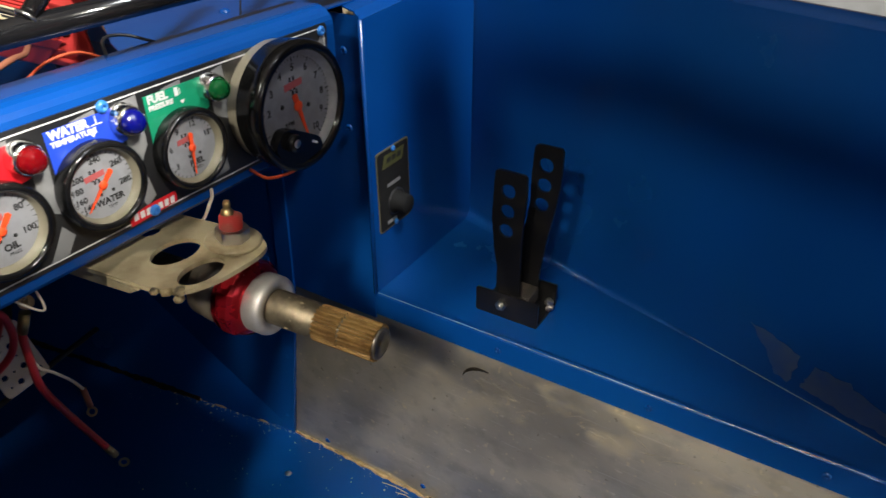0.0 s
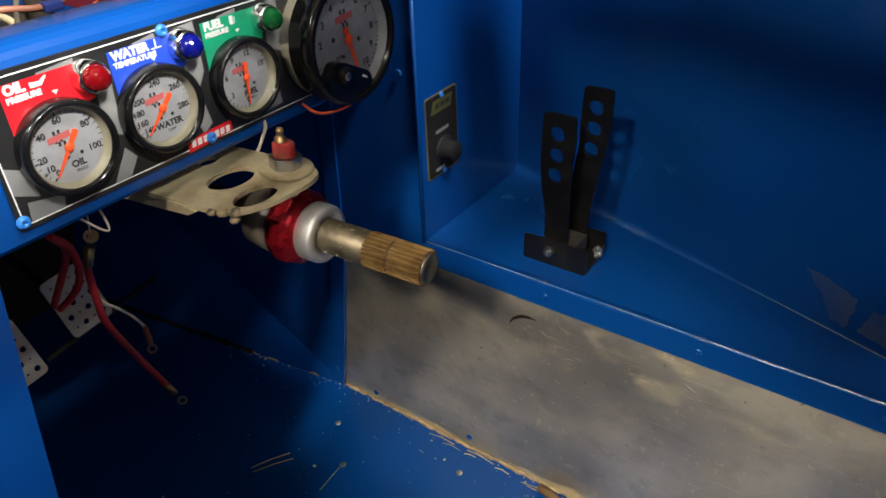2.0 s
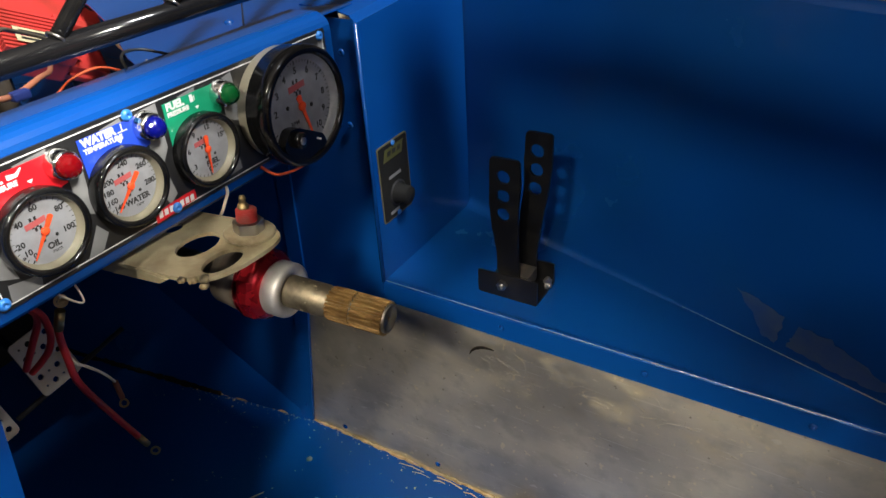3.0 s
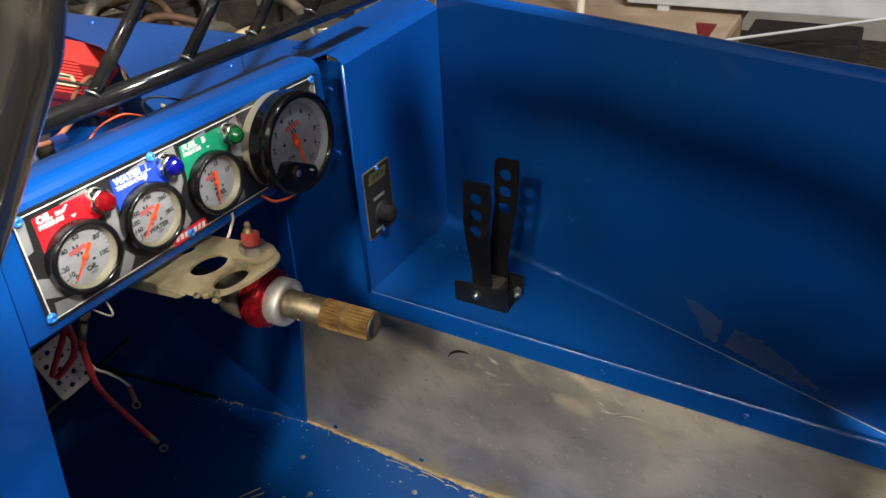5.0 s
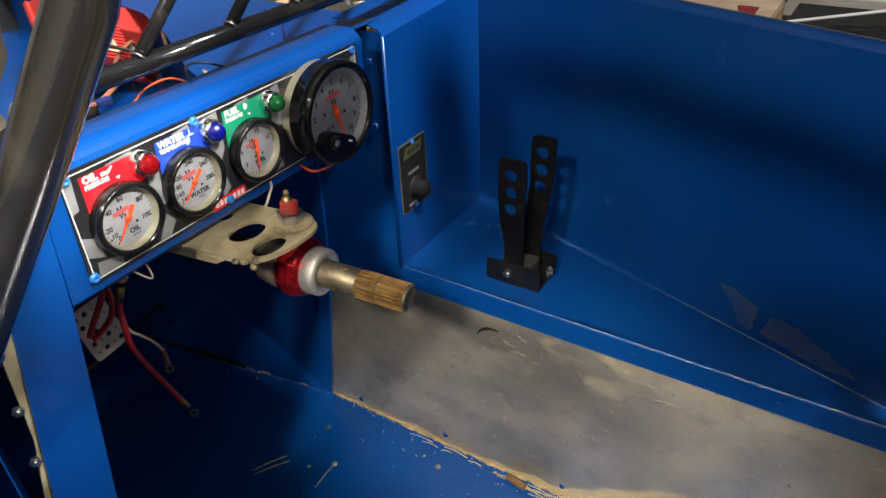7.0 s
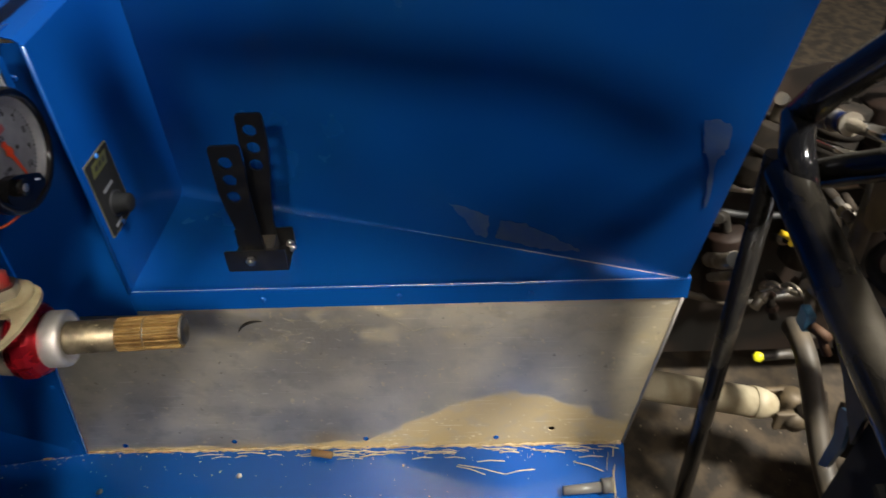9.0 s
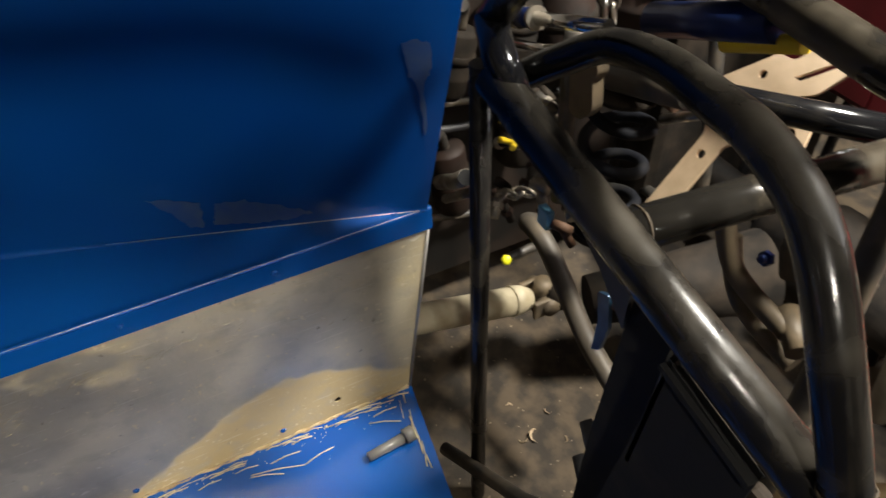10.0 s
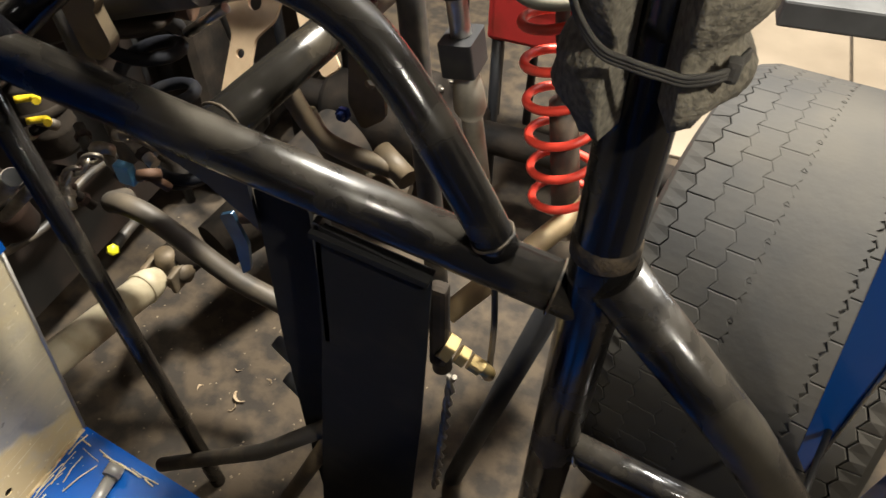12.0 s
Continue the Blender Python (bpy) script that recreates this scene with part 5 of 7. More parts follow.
bm_box(bm, (0.60, 0.74, 0.86), (0.72, 1.45, 0.93), 0.02)
part("valve_cover", bm, DUSTY, bay)
for k in range(5):
    tube_part("pipe", [(0.72, 0.70 + k * 0.12, 0.86), (0.80, 0.69 + k * 0.12, 0.93), (0.92, 0.70 + k * 0.12, 0.92), (1.0, 0.71 + k * 0.12, 0.80)], 0.018, TANSTEEL if k % 2 else STEEL, bay, 14, "", 6)
rnd = random.Random(57)
for k in range(34):
    x, y, z = rnd.uniform(0.78, 1.55), rnd.uniform(0.85, 2.4), 0.78
    m = rnd.choice((GRIME, GRIME, BROWNSTEEL, DUSTY, RUST, STEEL))
    if k % 3 == 0:
        w, l, h = rnd.uniform(0.04, 0.12), rnd.uniform(0.05, 0.16), rnd.uniform(0.05, 0.16)
        bm = B()
        bm_box(bm, (-w, -l, 0), (w, l, h), 0.010)
        bm_box(bm, (-w * 0.7, -l * 0.7, h - 0.004), (w * 0.7, l * 0.7, h + 0.014), 0.004)
        bmesh.ops.transform(bm, matrix=pose(x, y, z - 0.002, 0, 0, rnd.uniform(0, 180)), verts=bm.verts[:])
        part("cover", bm, m, bay)
    else:
        a, l = rnd.uniform(0, math.tau), rnd.uniform(0.10, 0.28)
        c, q = math.cos(a) * l, math.sin(a) * l
        tube_part("hose" if k % 3 == 1 else "pipe", [(x - c, y - q, z + 0.01), (x - c * 0.4, y - q * 0.5, z + rnd.uniform(0.06, 0.16)), (x + c * 0.3, y + q * 0.6, z + rnd.uniform(0.05, 0.15)), (x + c, y + q, z + 0.01)], rnd.uniform(0.008, 0.020), m, bay, 12, "", 6)
tube_part("bracket_strut", [(0.58, 0.60, 0.95), (0.66, 0.68, 1.02)], 0.010, CREAM, bay, 10)
bm = B()
bm_box(bm, (-0.45, 1.45, FLOOR - 0.003), (0.50, 1.47, 1.06), 0.0)
solid("firewall", bm, SATIN, "flat black sheet firewall ahead of the pedals", "firewall")
bm = B()
bm_plate(bm, [(0.34, FLOOR), (1.45, FLOOR), (1.45, 1.04), (0.62, 1.04), (0.52, 0.80), (0.34, 0.70)], [], 0.002, Matrix(((0, 0, 1, -0.16), (1, 0, 0, 0), (0, 1, 0, 0), (0, 0, 0, 1))))
solid("footwell_panel", bm, BLUE, "blue painted sheet beside the footwell", "panel")

# ---- roll cage ----
cage = thing("roll_cage", "black painted steel tube roll cage with welded joints", "roll cage", at=(-0.18, -0.33, GROUND))


WELDRUST = mat("dusty_rusty_weld", (0.060, 0.043, 0.025), 0.72, 0.1, (0.014, 0.011, 0.008), 70, (0.42, 0.62), 0.5, 300)


def weld(at, axis, r, parent, material=None):
    bm = B()
    a, b = frame_of(axis)
    at = Vector(at)
    rnd = random.Random(int(abs(at.x) * 1000) + 7)
    pts = [at + (a * math.cos(k * math.tau / 30) + b * math.sin(k * math.tau / 30)) * (r + rnd.uniform(-0.0006, 0.0008)) for k in range(30)]
    bm_tube(bm, pts, 0.0013, 6, close=True)
    return part("weld_bead", bm, material or WELDRUST, parent)


GREYTUBE = mat("grey_dusty_tube", (0.020, 0.018, 0.015), 0.16, 0.2, (0.085, 0.068, 0.044), 12, (0.47, 0.70), 0.15, 80, 0.6, detail=10)
TUBES = [
    ("cross_tube", [(0.395, -0.33, 0.902), (-0.175, -0.33, 0.800)], 0.0230),
    ("hoop_leg", [(-0.172, -0.332, 1.498), (-0.180, -0.33, 0.86), (-0.180, -0.33, -0.036)], 0.0245),
    ("brace_tube", [(-0.192, -0.325, 0.842), (-0.33, -0.315, 0.70), (-0.52, -0.30, 0.46)], 0.0245),
    ("lower_tube", [(-0.19, -0.33, 0.560), (-0.48, -0.33, 0.485)], 0.0165),
    ("side_rod", [(0.424, -0.33, 0.905), (0.398, -0.33, -0.036)], 0.0135),
    ("dash_bar", [(0.01, 0.535, 1.108), (0.60, 0.535, 1.108)], 0.0098),
    ("rear_tube", [(0.173, -0.335, 0.856), (0.153, -0.52, 0.855), (0.128, -0.75, 0.852)], 0.0215),
    ("top_stub", [(0.352, -0.333, 0.894), (0.395, -0.336, 0.924), (0.442, -0.350, 0.944)], 0.0190),
    ("roof_rail", curve([(-0.172, -0.332, 1.498), (-0.250, -0.22, 1.49), (-0.270, -0.10, 1.47), (-0.232, -0.028, 1.46), (-0.194, 0.008, 1.46), (-0.161, 0.045, 1.46), (-0.136, 0.099, 1.46), (-0.119, 0.157, 1.46), (-0.094, 0.214, 1.46), (-0.085, 0.270, 1.46), (-0.060, 0.368, 1.46)], 4), 0.0160),
    ("upper_tube", [(0.442, -0.352, 0.944), (0.404, -0.357, 0.995), (0.290, -0.355, 1.105), (0.10, -0.352, 1.30), (-0.06, -0.345, 1.498)], 0.0190),
]
tube_of = {}
for nm, pts, r in TUBES:
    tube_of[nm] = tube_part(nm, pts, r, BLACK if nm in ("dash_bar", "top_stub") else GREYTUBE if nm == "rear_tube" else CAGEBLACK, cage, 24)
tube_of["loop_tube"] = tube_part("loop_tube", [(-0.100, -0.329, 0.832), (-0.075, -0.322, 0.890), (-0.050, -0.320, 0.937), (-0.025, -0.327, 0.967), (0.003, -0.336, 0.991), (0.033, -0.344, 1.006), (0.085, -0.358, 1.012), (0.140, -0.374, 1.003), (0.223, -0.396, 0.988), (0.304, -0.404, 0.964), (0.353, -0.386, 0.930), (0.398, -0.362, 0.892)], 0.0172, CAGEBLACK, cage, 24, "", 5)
for x in (0.120, 0.237, 0.340, 0.448):
    st = tube_part("truss_strut", [(x, 0.535, 1.110), (x + 0.085, 0.535, 1.186), (x + 0.15, 0.535, 1.244)], 0.0066, BLACK, cage, 14)
    weld((x + 0.006, 0.535, 1.116), (1.1, 0, 1), 0.0075, st, ZINC)
PILLARBLACK = mat("scuffed_black_enamel", (0.012, 0.011, 0.0095), 0.16, 0, (0.034, 0.028, 0.020), 22, (0.5, 0.74), 0.10, 70, 0.36, coat=1.0)
PILLARBLACK.node_tree.nodes["Principled BSDF"].inputs["Specular IOR Level"].default_value = 1.0
PILLARBLACK.node_tree.nodes["Principled BSDF"].inputs["Coat Roughness"].default_value = 0.08
PILLAR = [(-0.060, 0.368, 1.462), (-0.034, 0.352, 1.36), (-0.020, 0.331, 1.262), (-0.031, 0.343, 1.222), (-0.066, 0.398, 1.119), (-0.129, 0.454, 0.985), (-0.22, 0.52, 0.79)]
tube_of["front_pillar"] = tube_part("front_pillar", PILLAR, 0.0205, PILLARBLACK, cage, 28)
tube_part("pillar_stay", [(-0.080, 0.385, 1.462), (-0.066, 0.372, 1.36), (-0.078, 0.378, 1.20), (-0.125, 0.43, 1.09), (-0.22, 0.52, 0.90)], 0.0115, DUSTY, cage, 20)
weld((-0.094, -0.327, 0.846), (0.40, 0.1, 0.88), 0.0180, tube_of["loop_tube"])
weld((-0.150, -0.33, 0.805), (1, 0, 0.18), 0.0240, tube_of["cross_tube"])
weld((0.1706, -0.357, 0.856), (-0.020, -0.185, -0.001), 0.0220, tube_of["rear_tube"])
weld((-0.206, -0.330, 0.553), (1, 0, -0.26), 0.0175, tube_of["lower_tube"], ZINC)
bm = B()
bm_lathe(bm, [(0.0246, -0.010), (0.0262, -0.008), (0.0264, 0.007), (0.0246, 0.010)], Matrix.Translation((-0.180, -0.33, 0.868)) @ pose(0, 0, 0, 3, 2, 0), 30)
part("joint_sleeve", bm, WELDRUST, tube_of["hoop_leg"], "rusty welded sleeve")
# sheet plate, strap and gusset under the cross tube
bm = B()
bm_plate(bm, [(0.064, 0.806), (-0.046, 0.778), (-0.030, 0.50), (0.012, -0.02), (0.165, -0.02), (0.125, 0.30), (0.085, 0.60)], [], 0.003, pose(0, -0.318, 0, 90, 0, 0))
part("seat_plate", bm, MATTEBLACK, cage, "flat black sheet plate")
bm = B()
bm_plate(bm, [(0.066, 0.808), (0.060, 0.808), (0.072, 0.62), (0.078, 0.62)], [], 0.022, pose(0, -0.318, 0, 90, 0, 0))
part("plate_flange", bm, SATIN, cage)
bm = B()
bm_box(bm, (-0.050, -0.330, 0.752), (0.066, -0.312, 0.760), 0.001)
bmesh.ops.rotate(bm, cent=(0.0, -0.32, 0.78), matrix=Matrix.Rotation(-0.18, 3, "Y"), verts=bm.verts[:])
bmesh.ops.translate(bm, verts=bm.verts[:], vec=(0, 0, 0.028))
part("angle_strip", bm, MATTEBLACK, cage)
bm = B()
bm_plate(bm, rounded([(0.150, 0.79), (0.092, 0.78), (0.100, 0.60), (0.118, 0.30), (0.12, -0.02), (0.17, -0.02), (0.170, 0.30), (0.166, 0.52)], 0.004), [], 0.006, pose(0, -0.352, 0, 90, 0, 0))
part("strap", bm, MATTEBLACK, cage)
bm = B()
bm_plate(bm, [(0.335, 0.865), (0.150, 0.835), (0.150, 0.74), (0.20, 0.785)], [circle2(0.19, 0.815, 0.009, 14)], 0.005, pose(0, -0.345, 0, 90, 0, 0))
part("gusset", bm, SATIN, cage)
for z in (0.462, 0.372):
    tube_part("lug", [(0.145, -0.37, z - 0.012), (0.175, -0.375, z - 0.006), (0.205, -0.38, z + 0.004)], [0.016, 0.014, 0.009], SATIN, cage, 14)
tube_part("floor_rail", [(0.48, -0.30, 0.03), (0.25, -0.33, 0.20), (0.07, -0.345, 0.415)], 0.013, DUSTY, cage, 16)
tube_part("floor_rail", [(0.24, -0.33, 0.02), (0.10, -0.345, 0.37)], 0.013, BROWNSTEEL, cage, 16)
# fittings on the plate edge
fit_b = thing("brake_fitting", "brass fitting with a hex nut on the black plate", "fitting", at=(-0.07, -0.34, 0.65))
bm = B()
bm_box(bm, (-0.055, -0.346, 0.62), (-0.036, -0.330, 0.748), 0.006)
part("tab", bm, GRIME, fit_b)
for x, r, h in ((-0.050, 0.0165, 0.012), (-0.066, 0.0120, 0.010), (-0.079, 0.0090, 0.014)):
    bm = B()
    bm_plate(bm, rounded(hexagon(r), 0.002, 2) if r > 0.01 else circle2(0, 0, r, 16), [], h, Matrix.Translation((x, -0.338, 0.655 + (x + 0.05) * 0.5)) @ Vector((-1, 0.05, -0.45)).to_track_quat("Z", "Y").to_matrix().to_4x4())
    part("nut", bm, BRASSBRIGHT, fit_b, "brass hex nut")
tube_part("pipe_elbow", [(-0.09, -0.338, 0.637), (-0.098, -0.34, 0.628), (-0.098, -0.345, 0.615)], 0.0075, BRASSBRIGHT, fit_b, 12, "", 5)
tube_part("pipe", [(-0.098, -0.345, 0.615), (-0.095, -0.36, 0.68), (-0.088, -0.37, 0.75)], 0.0035, DUSTY, fit_b, 8, "", 6)
bm = B()
for k in range(2):
    bm_tube(bm, [(-0.060 + 0.020 * j / 60 + 0.0032 * math.cos(j * 0.55 + k * math.pi), -0.338 + 0.0032 * math.sin(j * 0.55 + k * math.pi), 0.60 - 0.30 * j / 60) for j in range(61)], 0.0030, 6)
solid("braided_cable", bm, STEEL, "twisted steel cable beside the black plate", "cable")

# ---- padding ----
STRAPGREY = mat("dusty_grey_webbing", (0.060, 0.055, 0.046), 0.85, 0, (0.035, 0.032, 0.027), 60, (0.4, 0.65), 0.3, 400)
padding = thing("roll_bar_padding", "frayed grey foam padding strapped round the roll bar", "padding", at=(-0.17, -0.34, 1.05))


def foam(name, a, b, r0, r1, gap0, gap1, seed):
    """An open foam sleeve with an uneven rim."""
    a, b = Vector(a), Vector(b)
    d = (b - a).normalized()
    u, v = frame_of(d)
    rnd = random.Random(seed)
    bm = B()
    n, mrows = 34, 22
    rows_out, rows_in = [], []
    for j in range(mrows):
        t = j / (mrows - 1)
        ro, ri = [], []
        for k in range(n):
            an = gap0 + (gap1 - gap0) * k / (n - 1)
            dirn = u * math.cos(an) + v * math.sin(an)
            end = 0.006 * math.sin(an * 5 + seed) + rnd.uniform(-0.002, 0.002) if j in (0, mrows - 1) else 0
            c = a + d * (t * (b - a).length + end)
            ro.append(bm.verts.new(c + dirn * (r1 + rnd.uniform(-0.0008, 0.0008) + 0.0022 * math.sin(an * 3 + j * 0.45 + seed) * math.cos(j * 0.7) - 0.004 * (j in (0, mrows - 1)) - 0.011 * math.exp(-((c.z - 1.052) / 0.011) ** 2))))
            ri.append(bm.verts.new(c + dirn * r0))
        rows_out.append(ro), rows_in.append(ri)
    for j in range(mrows - 1):
        for k in range(n - 1):
            bm.faces.new((rows_out[j][k], rows_out[j][k + 1], rows_out[j + 1][k + 1], rows_out[j + 1][k])).smooth = True
            bm.faces.new((rows_in[j][k + 1], rows_in[j][k], rows_in[j + 1][k], rows_in[j + 1][k + 1])).smooth = True
        for k in (0, n - 1):
            bm.faces.new((rows_out[j][k], rows_out[j + 1][k], rows_in[j + 1][k], rows_in[j][k]))
    for j in (0, mrows - 1):
        for k in range(n - 1):
            bm.faces.new((rows_out[j][k], rows_out[j][k + 1], rows_in[j][k + 1], rows_in[j][k]))
    return part(name, bm, FOAM, padding)


FU, FV = frame_of((0.0055, -0.001, 0.203))
FRONT_ANGLE = math.atan2(FV.y, FU.y)
GAP_L = (FRONT_ANGLE + 0.36, FRONT_ANGLE + math.pi) if (FU * math.cos(FRONT_ANGLE + 1.5) + FV * math.sin(FRONT_ANGLE + 1.5)).x > 0 else (FRONT_ANGLE - 0.36, FRONT_ANGLE - math.pi)
GAP_R = (2 * FRONT_ANGLE - GAP_L[0], 2 * FRONT_ANGLE - GAP_L[1])
foam("foam_pad", (-0.1785, -0.331, 1.000), (-0.173, -0.332, 1.175), 0.0250, 0.054, *GAP_L, 3)
foam("foam_pad", (-0.1785, -0.331, 1.018), (-0.173, -0.332, 1.175), 0.0250, 0.055, *GAP_R, 5)
bm = B()
for dz in (-0.0022, 0.0, 0.0022):
    bm_tube(bm, curve([(-0.124, -0.312, 1.084 + dz), (-0.138, -0.288, 1.068 + dz), (-0.154, -0.279, 1.055 + dz), (-0.170, -0.277, 1.052 + dz), (-0.186, -0.277, 1.050 + dz), (-0.200, -0.278, 1.049 + dz), (-0.216, -0.285, 1.053 + dz), (-0.224, -0.300, 1.057 + dz)], 6), 0.0016, 8)
part("strap", bm, STRAPGREY, padding, "grey webbing tie")
bm = B()
bm_box(bm, (-0.2225, -0.293, 1.047), (-0.2145, -0.284, 1.060), 0.003)
part("strap_buckle", bm, STRAPGREY, padding)

# ---- spring and dampers ----
spring = thing("coil_over", "red coil spring round a dark damper behind the roll cage", "coil spring", at=(-0.07, -0.78, 0.40))
S0, S1 = Vector((-0.032, -0.80, 0.80)), Vector((-0.088, -0.80, 0.425))
dS = (S1 - S0)
su, sv = frame_of(dS)
bm = B()
N = 6.2
pts = []
for k in range(int(N * 28) + 1):
    a = k * math.tau / 28
    t = k / (N * 28)
    pts.append(S0 + dS * t + (su * math.cos(a) + sv * math.sin(a)) * 0.0540)
bm_tube(bm, pts, 0.0068, 12)
part("coil", bm, SPRINGRED, spring, "bright red coil")
SM = Matrix.Translation(S0) @ dS.to_track_quat("Z", "Y").to_matrix().to_4x4()
bm = B()
bm_lathe(bm, [(0, -0.02), (0.061, -0.02), (0.063, -0.012), (0.063, -0.006), (0.03, -0.002), (0, -0.002)], SM, 40)
part("spring_seat", bm, RINGCREAM, spring, "dull cream spring seat")
bm = B()
bm_lathe(bm, [(0.010, -0.10), (0.010, 0.16), (0.022, 0.165), (0.023, 0.36), (0.018, 0.40), (0, 0.40)], SM, 24)
part("damper", bm, DUSTY, spring)
bm = B()
bm_lathe(bm, [(0.012, 0.395), (0.020, 0.405), (0.020, 0.43), (0.010, 0.44), (0, 0.44)], SM, 20)
part("lower_eye", bm, ZINC, spring)
tube_part("mount_bolt", [(-0.05, -0.81, 0.41), (-0.12, -0.79, 0.42)], 0.008, ZINC, spring, 12)
link = thing("trailing_link", "tan painted suspension link tube", "suspension link", at=(-0.07, -0.75, 0.4))
tube_part("tube", [(-0.125, -0.80, 0.46), (-0.045, -0.72, 0.385), (0.05, -0.62, 0.30)], 0.0190, TANSTEEL, link, 18)
tube_part("rod_end", [(-0.125, -0.80, 0.46), (-0.145, -0.815, 0.475)], 0.0120, ZINC, link, 12)
PALEALU = mat("dusty_pale_aluminium", (0.34, 0.31, 0.25), 0.45, 0.4, (0.20, 0.175, 0.13), 18, (0.4, 0.65), 0.1, 120)
shock2 = thing("damper_adjuster", "black damper with threaded adjuster and pale collar", "damper", at=(0.07, -0.75, 0.6))
SA, SB = Vector((0.095, -0.75, 0.80)), Vector((0.048, -0.75, 0.50))
SQ = Matrix.Translation(SA) @ (SB - SA).to_track_quat("Z", "Y").to_matrix().to_4x4()
bm = B()
bm_lathe(bm, [(0.026, -0.16), (0.026, 0.0), (0.014, 0.005)], SQ, 24)
part("upper_can", bm, SATIN, shock2)
bm = B()
bm_lathe(bm, [(0.012, 0.0)] + [((0.0145 if k % 2 else 0.0120), 0.004 + 0.0026 * k) for k in range(22)] + [(0.010, 0.062)], SQ, 20)
part("thread", bm, ZINC, shock2, "bright threaded rod")
bm = B()
bm_plate(bm, rounded([(-0.03, -0.024), (0.03, -0.024), (0.03, 0.024), (-0.03, 0.024)], 0.005), [], 0.05, SQ @ Matrix.Translation((0, 0, 0.06)))
part("clevis", bm, SATIN, shock2)
bm = B()
bm_lathe(bm, [(0.012, 0.11), (0.017, 0.115), (0.023, 0.15), (0.024, 0.175), (0.017, 0.19), (0.017, 0.19)], SQ, 28)
part("collar", bm, PALEALU, shock2, "pale machined collar")
bm = B()
bm_lathe(bm, [(0.016, 0.185), (0.016, 0.36), (0, 0.36)], SQ, 20)
part("body", bm, PALEALU, shock2)

# ---- rear axle group ----
axle = thing("rear_axle", "greasy quick-change rear axle housing", "rear axle", at=(0.35, -0.95, 0.3))
AM = pose(0.36, -1.15, 0.24, 0, 90, 0)
bm = B()
bm_lathe(bm, [(0, -0.19), (0.06, -0.19), (0.075, -0.17), (0.080, -0.10), (0.112, -0.08), (0.115, -0.04), (0.108, 0.0), (0.115, 0.04), (0.112, 0.08), (0.080, 0.10), (0.075, 0.17), (0.06, 0.19), (0, 0.19)], AM, 40)
part("housing", bm, GRIME, axle)
for sgn in (-1, 1):
    bm = B()
    bm_lathe(bm, [(0.036, 0.18), (0.036, 0.62), (0.05, 0.63), (0.05, 0.66), (0, 0.66)], AM @ (Matrix() if sgn > 0 else Matrix.Rotation(math.pi, 4, "X")), 24)
    part("axle_tube", bm, GRIME, axle)
for k in range(10):
    a = k * math.tau / 10
    bolt_part("bolt", AM @ Vector((0.098 * math.cos(a), 0.098 * math.sin(a), -0.085)), (-1, 0, 0), 0.009, 0.006, STEEL, axle)
bm = B()
bm_tube(bm, [(0.55, -0.66, 0.22), (0.43, -1.0, 0.25)], [0.05, 0.09], 24)
part("pinion_snout", bm, GRIME, axle)
SHAFTWHITE = mat("grubby_white_paint", (0.44, 0.38, 0.26), 0.55, 0, (0.24, 0.19, 0.11), 16, (0.45, 0.72), 0.2, 110)
shaft = thing("drive_shaft", "white painted drive shaft with a universal joint", "drive shaft", at=(0.63, -0.3, 0.22))
tube_part("tube", [(0.63, 0.0, 0.346), (0.630, -0.22, 0.288), (0.626, -0.525, 0.208)], 0.0300, SHAFTWHITE, shaft, 28, "white painted tube")
tube_part("yoke", [(0.626, -0.525, 0.208), (0.6255, -0.548, 0.203), (0.622, -0.570, 0.198)], [0.033, 0.030, 0.022], SHAFTWHITE, shaft, 24)
for s in (-1, 1):
    bm = B()
    bm_box(bm, (0.600 + s * 0.030 + 0.02 - 0.006, -0.615, 0.172), (0.600 + s * 0.030 + 0.02 + 0.006, -0.560, 0.218), 0.004)
    part("yoke_ear", bm, BROWNSTEEL, shaft)
bm = B()
bm_lathe(bm, [(0.0, -0.045), (0.018, -0.045), (0.022, -0.030), (0.022, 0.030), (0.018, 0.045), (0.0, 0.045)], pose(0.62, -0.598, 0.195, 0, 90, 0), 20)
bm_lathe(bm, [(0.0, -0.045), (0.018, -0.045), (0.022, -0.030), (0.022, 0.030), (0.018, 0.045), (0.0, 0.045)], pose(0.62, -0.598, 0.195, 0, 0, 0), 20)
part("universal_joint", bm, BROWNSTEEL, shaft)
tube_part("output_flange", [(0.618, -0.61, 0.196), (0.60, -0.66, 0.205)], 0.04, GRIME, shaft, 24)
reflector = thing("reflector_bolt", "bolt with a bright yellow cap", "bolt", at=(0.62, -0.504, 0.346))
bm = B()
bm_lathe(bm, [(0, 0.0), (0.0105, 0.0), (0.0105, 0.018), (0.009, 0.021), (0, 0.021)], Matrix.Translation((0.620, -0.504, 0.346)) @ Vector((-0.75, 0.35, 0.75)).to_track_quat("Z", "Y").to_matrix().to_4x4(), 6)
part("cap", bm, LIME, reflector, "bright yellow cap")
tube_part("stem", [(0.620, -0.504, 0.346), (0.63, -0.56, 0.34), (0.635, -0.60, 0.335)], 0.009, DUSTY, reflector, 12)
pipe = thing("bent_pipe", "dusty grey bent steel pipe under the chassis", "pipe", at=(0.45, -0.55, 0.3))
